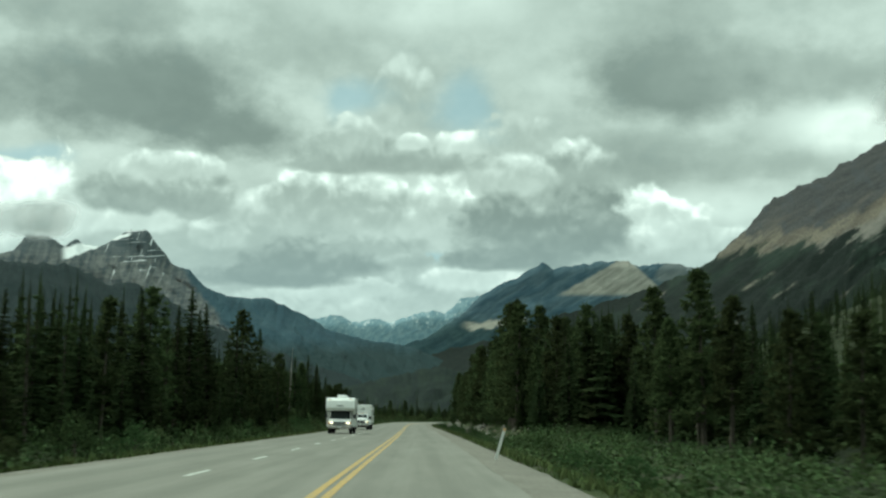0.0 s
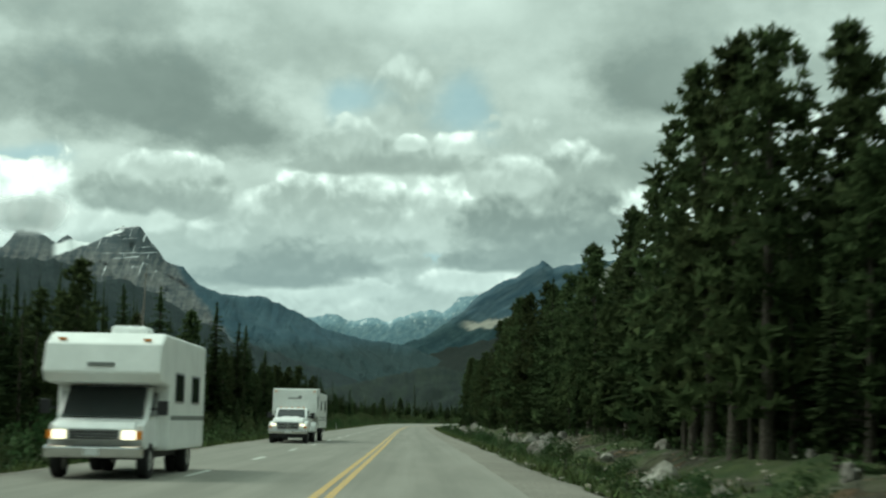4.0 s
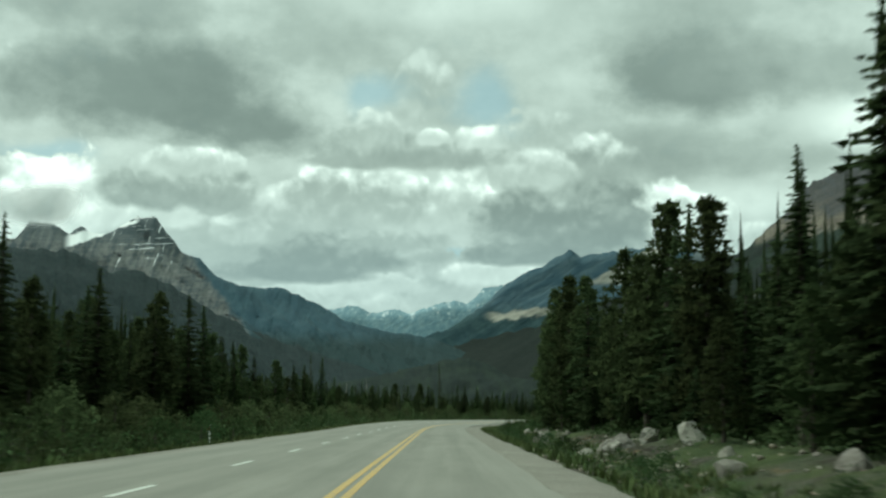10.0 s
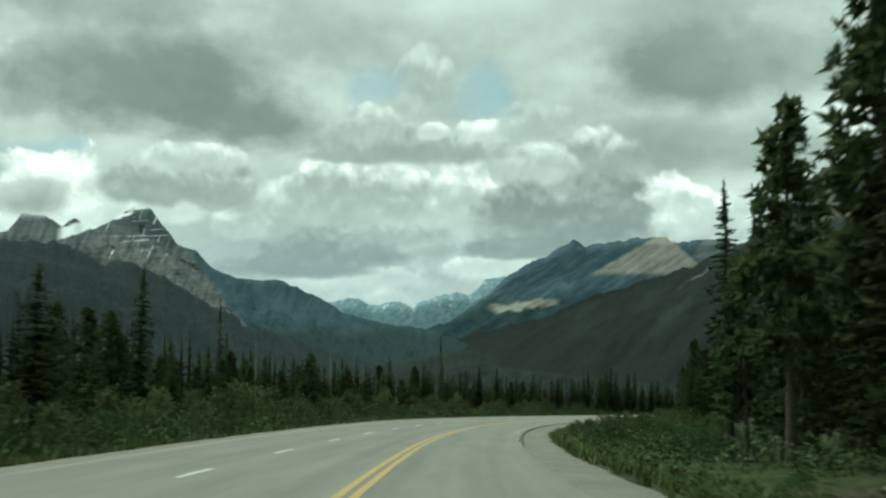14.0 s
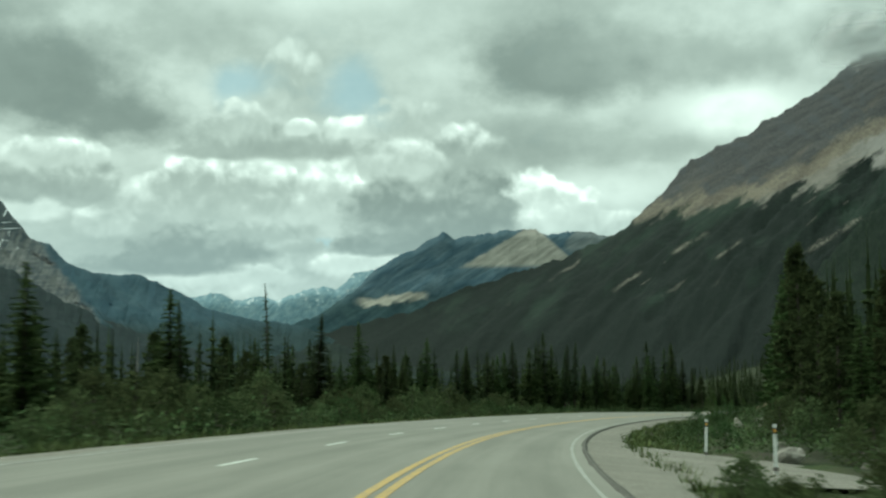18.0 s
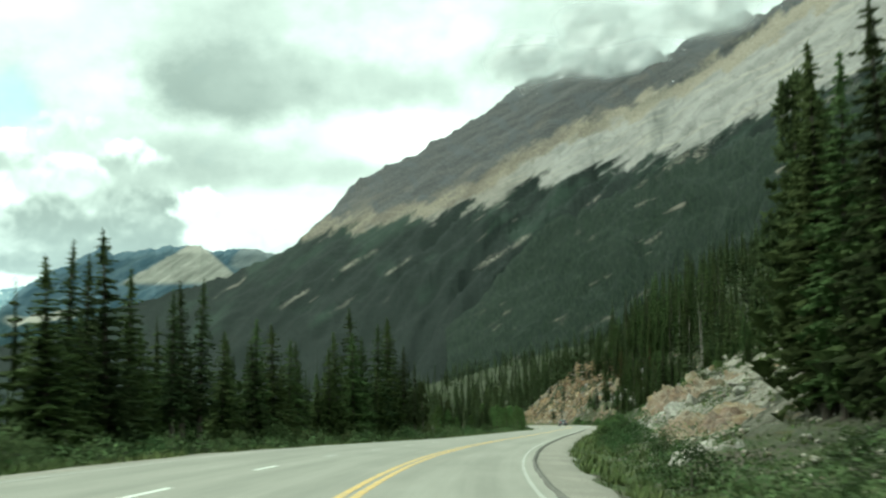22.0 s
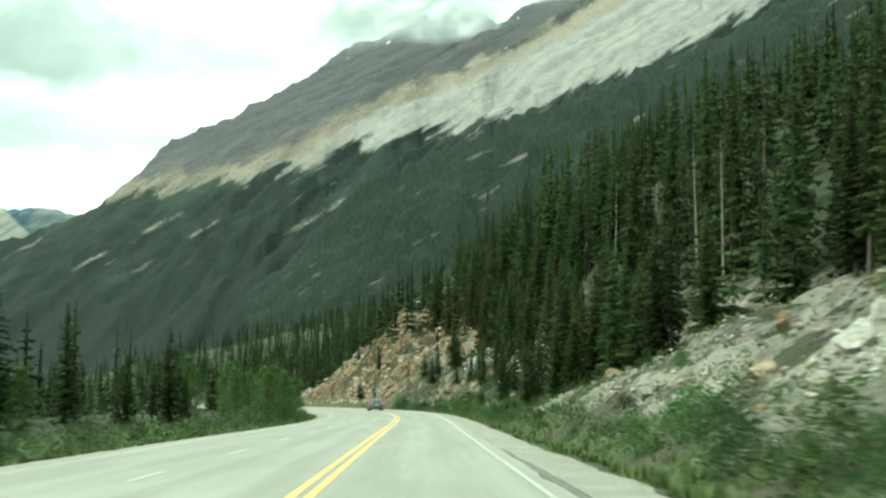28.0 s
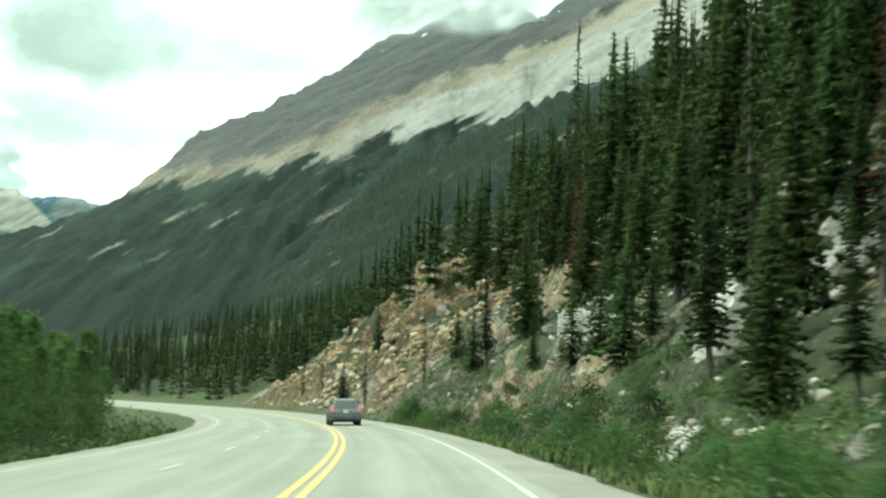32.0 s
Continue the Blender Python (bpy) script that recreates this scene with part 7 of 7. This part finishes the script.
for k, (s, lat, ls, ll, high, mat) in enumerate((
        (876, 20.5, 12, 7, 1.3, ROCK_PALE), (873, 14, 7, 5, 1.6, ROCK_PALE), (857, 12, 10, 5, 1.5, ROCK_STAINED), (843, 13.3, 6, 4.5, 1.5, ROCK_PALE), (871, 9.5, 11, 4.5, 1.4, ROCK_STAINED),
        (843, 18.4, 7, 6, 1.6, ROCK_PALE), (833, 8.4, 4, 2.4, 0.5, ROCK_PALE), (895, 17, 10, 8, 1.9, ROCK_STAINED), (860, 17.5, 6, 4, 1.4, ROCK_PALE),
        (641, 12, 10, 6.5, 1.5, ROCK_STAINED), (652, 13.5, 9, 4.5, 1.1, ROCK_STAINED), (663, 7.8, 8, 3.2, 0.8, ROCK), (657, 9.8, 6, 3, 0.8, ROCK_STAINED), (637, 8.2, 5, 2.8, 0.7, ROCK_STAINED),
        (629, 8.0, 7, 3, 0.6, ROCK), (625, 12.5, 10, 7, 1.3, ROCK_STAINED), (586, 10, 13, 5, 1.1, ROCK_STAINED), (573, 7.6, 10, 3, 0.6, ROCK), (606, 9, 9, 4, 0.8, ROCK),
        (672, 13, 9, 5, 1.0, ROCK), (690, 11, 10, 5, 0.8, ROCK), (716, 12, 9, 5, 0.7, ROCK))):
    crag(s, lat, ls, ll, high, mat, k)


# ---- grass, herbs, stones: too many to count ----
def tuft_shape(r2, blades, lean):
    verts, faces = [], []
    for _ in range(blades):
        t = r2.uniform(0, 6.28)
        d, sd = Vector((math.cos(t), math.sin(t), 0)), Vector((-math.sin(t), math.cos(t), 0))
        o = d * r2.uniform(0, 0.5)
        h = r2.uniform(0.5, 1.0)
        b = len(verts)
        verts += [o + sd * 0.05, o - sd * 0.05, o + d * (lean * h) + Vector((0, 0, h))]
        faces.append((b, b + 1, b + 2))
    return np.array([tuple(v) for v in verts]), np.array(faces)


def herb_shape(r2, leaves):
    verts, faces = [], []
    for _ in range(leaves):
        c = Vector((r2.gauss(0, 0.38), r2.gauss(0, 0.38), abs(r2.gauss(0.45, 0.26))))
        v = Vector((r2.gauss(0, 1), r2.gauss(0, 1), r2.gauss(0, 0.7))).normalized() * r2.uniform(0.06, 0.12)
        w = v.cross(Vector((r2.gauss(0, 1), r2.gauss(0, 1), r2.gauss(0, 1)))).normalized() * 0.045
        b = len(verts)
        verts += [c - v, c + w, c + v, c - w]
        faces += [(b, b + 1, b + 2), (b, b + 2, b + 3)]
    return np.array([tuple(v) for v in verts]), np.array(faces)


GRASS = three_tone("verge_grass", (0.080, 0.115, 0.038), (0.135, 0.160, 0.060), (0.06, 0.082, 0.030), 0.1, 2.0, 0.8, 0.1, 0.02, 0.1, per_island=0.35)
HERB = three_tone("verge_herbs", (0.058, 0.096, 0.036), (0.098, 0.142, 0.055), (0.045, 0.068, 0.028), 0.1, 2.0, 0.8, 0.1, 0.02, 0.1, per_island=0.35)


def build_verge_plants():
    tufts = [tuft_shape(random.Random(60 + k), 14, 0.35) for k in range(3)]
    herbs = [herb_shape(random.Random(70 + k), 40) for k in range(3)]
    grass, bushes = [], []

    def sow(out, n, s0, s1, lo, hi, w0, w1, h0, h1):
        for _ in range(n):
            s, lat = rng.uniform(s0, s1), rng.uniform(lo, hi)
            p = spot(s, lat)
            out.append((p.x, p.y, p.z - 0.03, rng.uniform(w0, w1), rng.uniform(h0, h1), rng.uniform(0, 6.28), rng.randrange(3)))

    sow(grass, 5200, 15, 910, 3.7, 7.0, 0.35, 0.7, 0.2, 0.5)
    sow(grass, 4200, 15, 870, -12.5, -9.7, 0.35, 0.7, 0.2, 0.5)
    sow(bushes, 700, 15, 100, 5.0, 14.0, 0.5, 1.1, 0.5, 1.2)
    sow(bushes, 500, 100, 352, 4.6, 6.2, 0.3, 0.7, 0.25, 0.6)
    sow(bushes, 600, 100, 352, 8.5, 12.0, 0.4, 0.9, 0.3, 0.9)
    sow(bushes, 1700, 15, 560, -17.0, -11.0, 0.6, 1.3, 0.6, 1.6)
    sow(bushes, 520, 352, 436, 5.4, 16.0, 0.6, 1.2, 0.5, 1.2)
    sow(bushes, 260, 436, 478, 13.0, 18.0, 0.6, 1.2, 0.5, 1.2)
    sow(bushes, 500, 470, 560, 6.0, 14.0, 0.5, 1.0, 0.4, 1.0)
    sow(bushes, 700, 545, 800, 5.6, 9.0, 0.4, 0.9, 0.3, 0.9)
    sow(bushes, 420, 545, 790, 9.0, 26.0, 0.4, 1.0, 0.3, 0.9)
    sow(bushes, 800, 795, 900, 5.4, 11.0, 0.5, 1.0, 0.35, 0.9)
    sow(bushes, 500, 810, 1010, 10.0, 26.0, 0.6, 1.4, 0.5, 1.5)
    sow(bushes, 900, 560, 870, -16.0, -10.6, 0.5, 1.2, 0.5, 1.4)
    sow(grass, 1900, 560, 800, 6.5, 26.0, 0.3, 0.6, 0.15, 0.4)
    sow(grass, 900, 800, 900, 5.0, 12.0, 0.35, 0.7, 0.25, 0.6)
    joined("verge_grass", "ragged green grass along both road verges", "grass", tufts, grass, [GRASS])
    joined("verge_herbs", "dense low green bushes and herbs beside the road", "undergrowth", herbs, bushes, [HERB])
    chips = [boulder_mesh(90 + k, ROCK, 0.7, 1) for k in range(2)]
    stones = []
    for me in chips:
        v = np.array([tuple(q.co) for q in me.vertices])
        stones.append((v, np.array([tuple(q.vertices) for q in me.polygons])))
        bpy.data.meshes.remove(me)
    out = []
    for _ in range(4500):
        s = rng.uniform(540, 785)
        lat = rng.uniform(8.4, lerp_table(CREST, s) + 1)
        p = spot(s, lat)
        w = 0.05 + 0.22 * rng.random() ** 2.5
        out.append((p.x, p.y, p.z + 0.02, w, w, rng.uniform(0, 6.28), rng.randrange(2)))
    for _ in range(900):
        s, lat = rng.uniform(100, 345), rng.uniform(3.9, 9.0)
        p = spot(s, lat)
        w = rng.uniform(0.05, 0.18)
        out.append((p.x, p.y, p.z + 0.02, w, w, rng.uniform(0, 6.28), rng.randrange(2)))
    blocks = []
    for _ in range(1300):
        s = rng.uniform(905, 985)
        lat = rng.uniform(6.5, 30)
        p = spot(s, lat)
        w = rng.choice((0.2, 0.3, 0.45, 0.7)) * rng.uniform(0.7, 1.3)
        blocks.append((p.x, p.y, p.z, w, w, rng.uniform(0, 6.28), rng.randrange(2)))
    for _ in range(500):
        s, lat = rng.uniform(812, 905), rng.uniform(8.5, 22)
        p = spot(s, lat)
        w = rng.uniform(0.12, 0.45)
        out.append((p.x, p.y, p.z, w, w, rng.uniform(0, 6.28), rng.randrange(2)))
    joined("outcrop_blocks", "broken tan and rusty blocks on the rock outcrop", "rocks", stones, blocks, [ROCK_BROKEN])
    joined("scree_stones", "loose pale stones scattered over the cut slopes", "stones", stones, out, [ROCK_LOOSE])


ROCK_LOOSE = three_tone("loose_stone", (0.30, 0.285, 0.245), (0.42, 0.40, 0.35), (0.22, 0.18, 0.13), 0.5, 3.5, 0.9, 0.6, 0.05, per_island=0.3)
ROCK_BROKEN = three_tone("broken_tan_rock", (0.27, 0.21, 0.14), (0.38, 0.34, 0.27), (0.20, 0.135, 0.09), 0.4, 2.5, 0.9, 0.7, 0.1, per_island=0.35)
build_verge_plants()
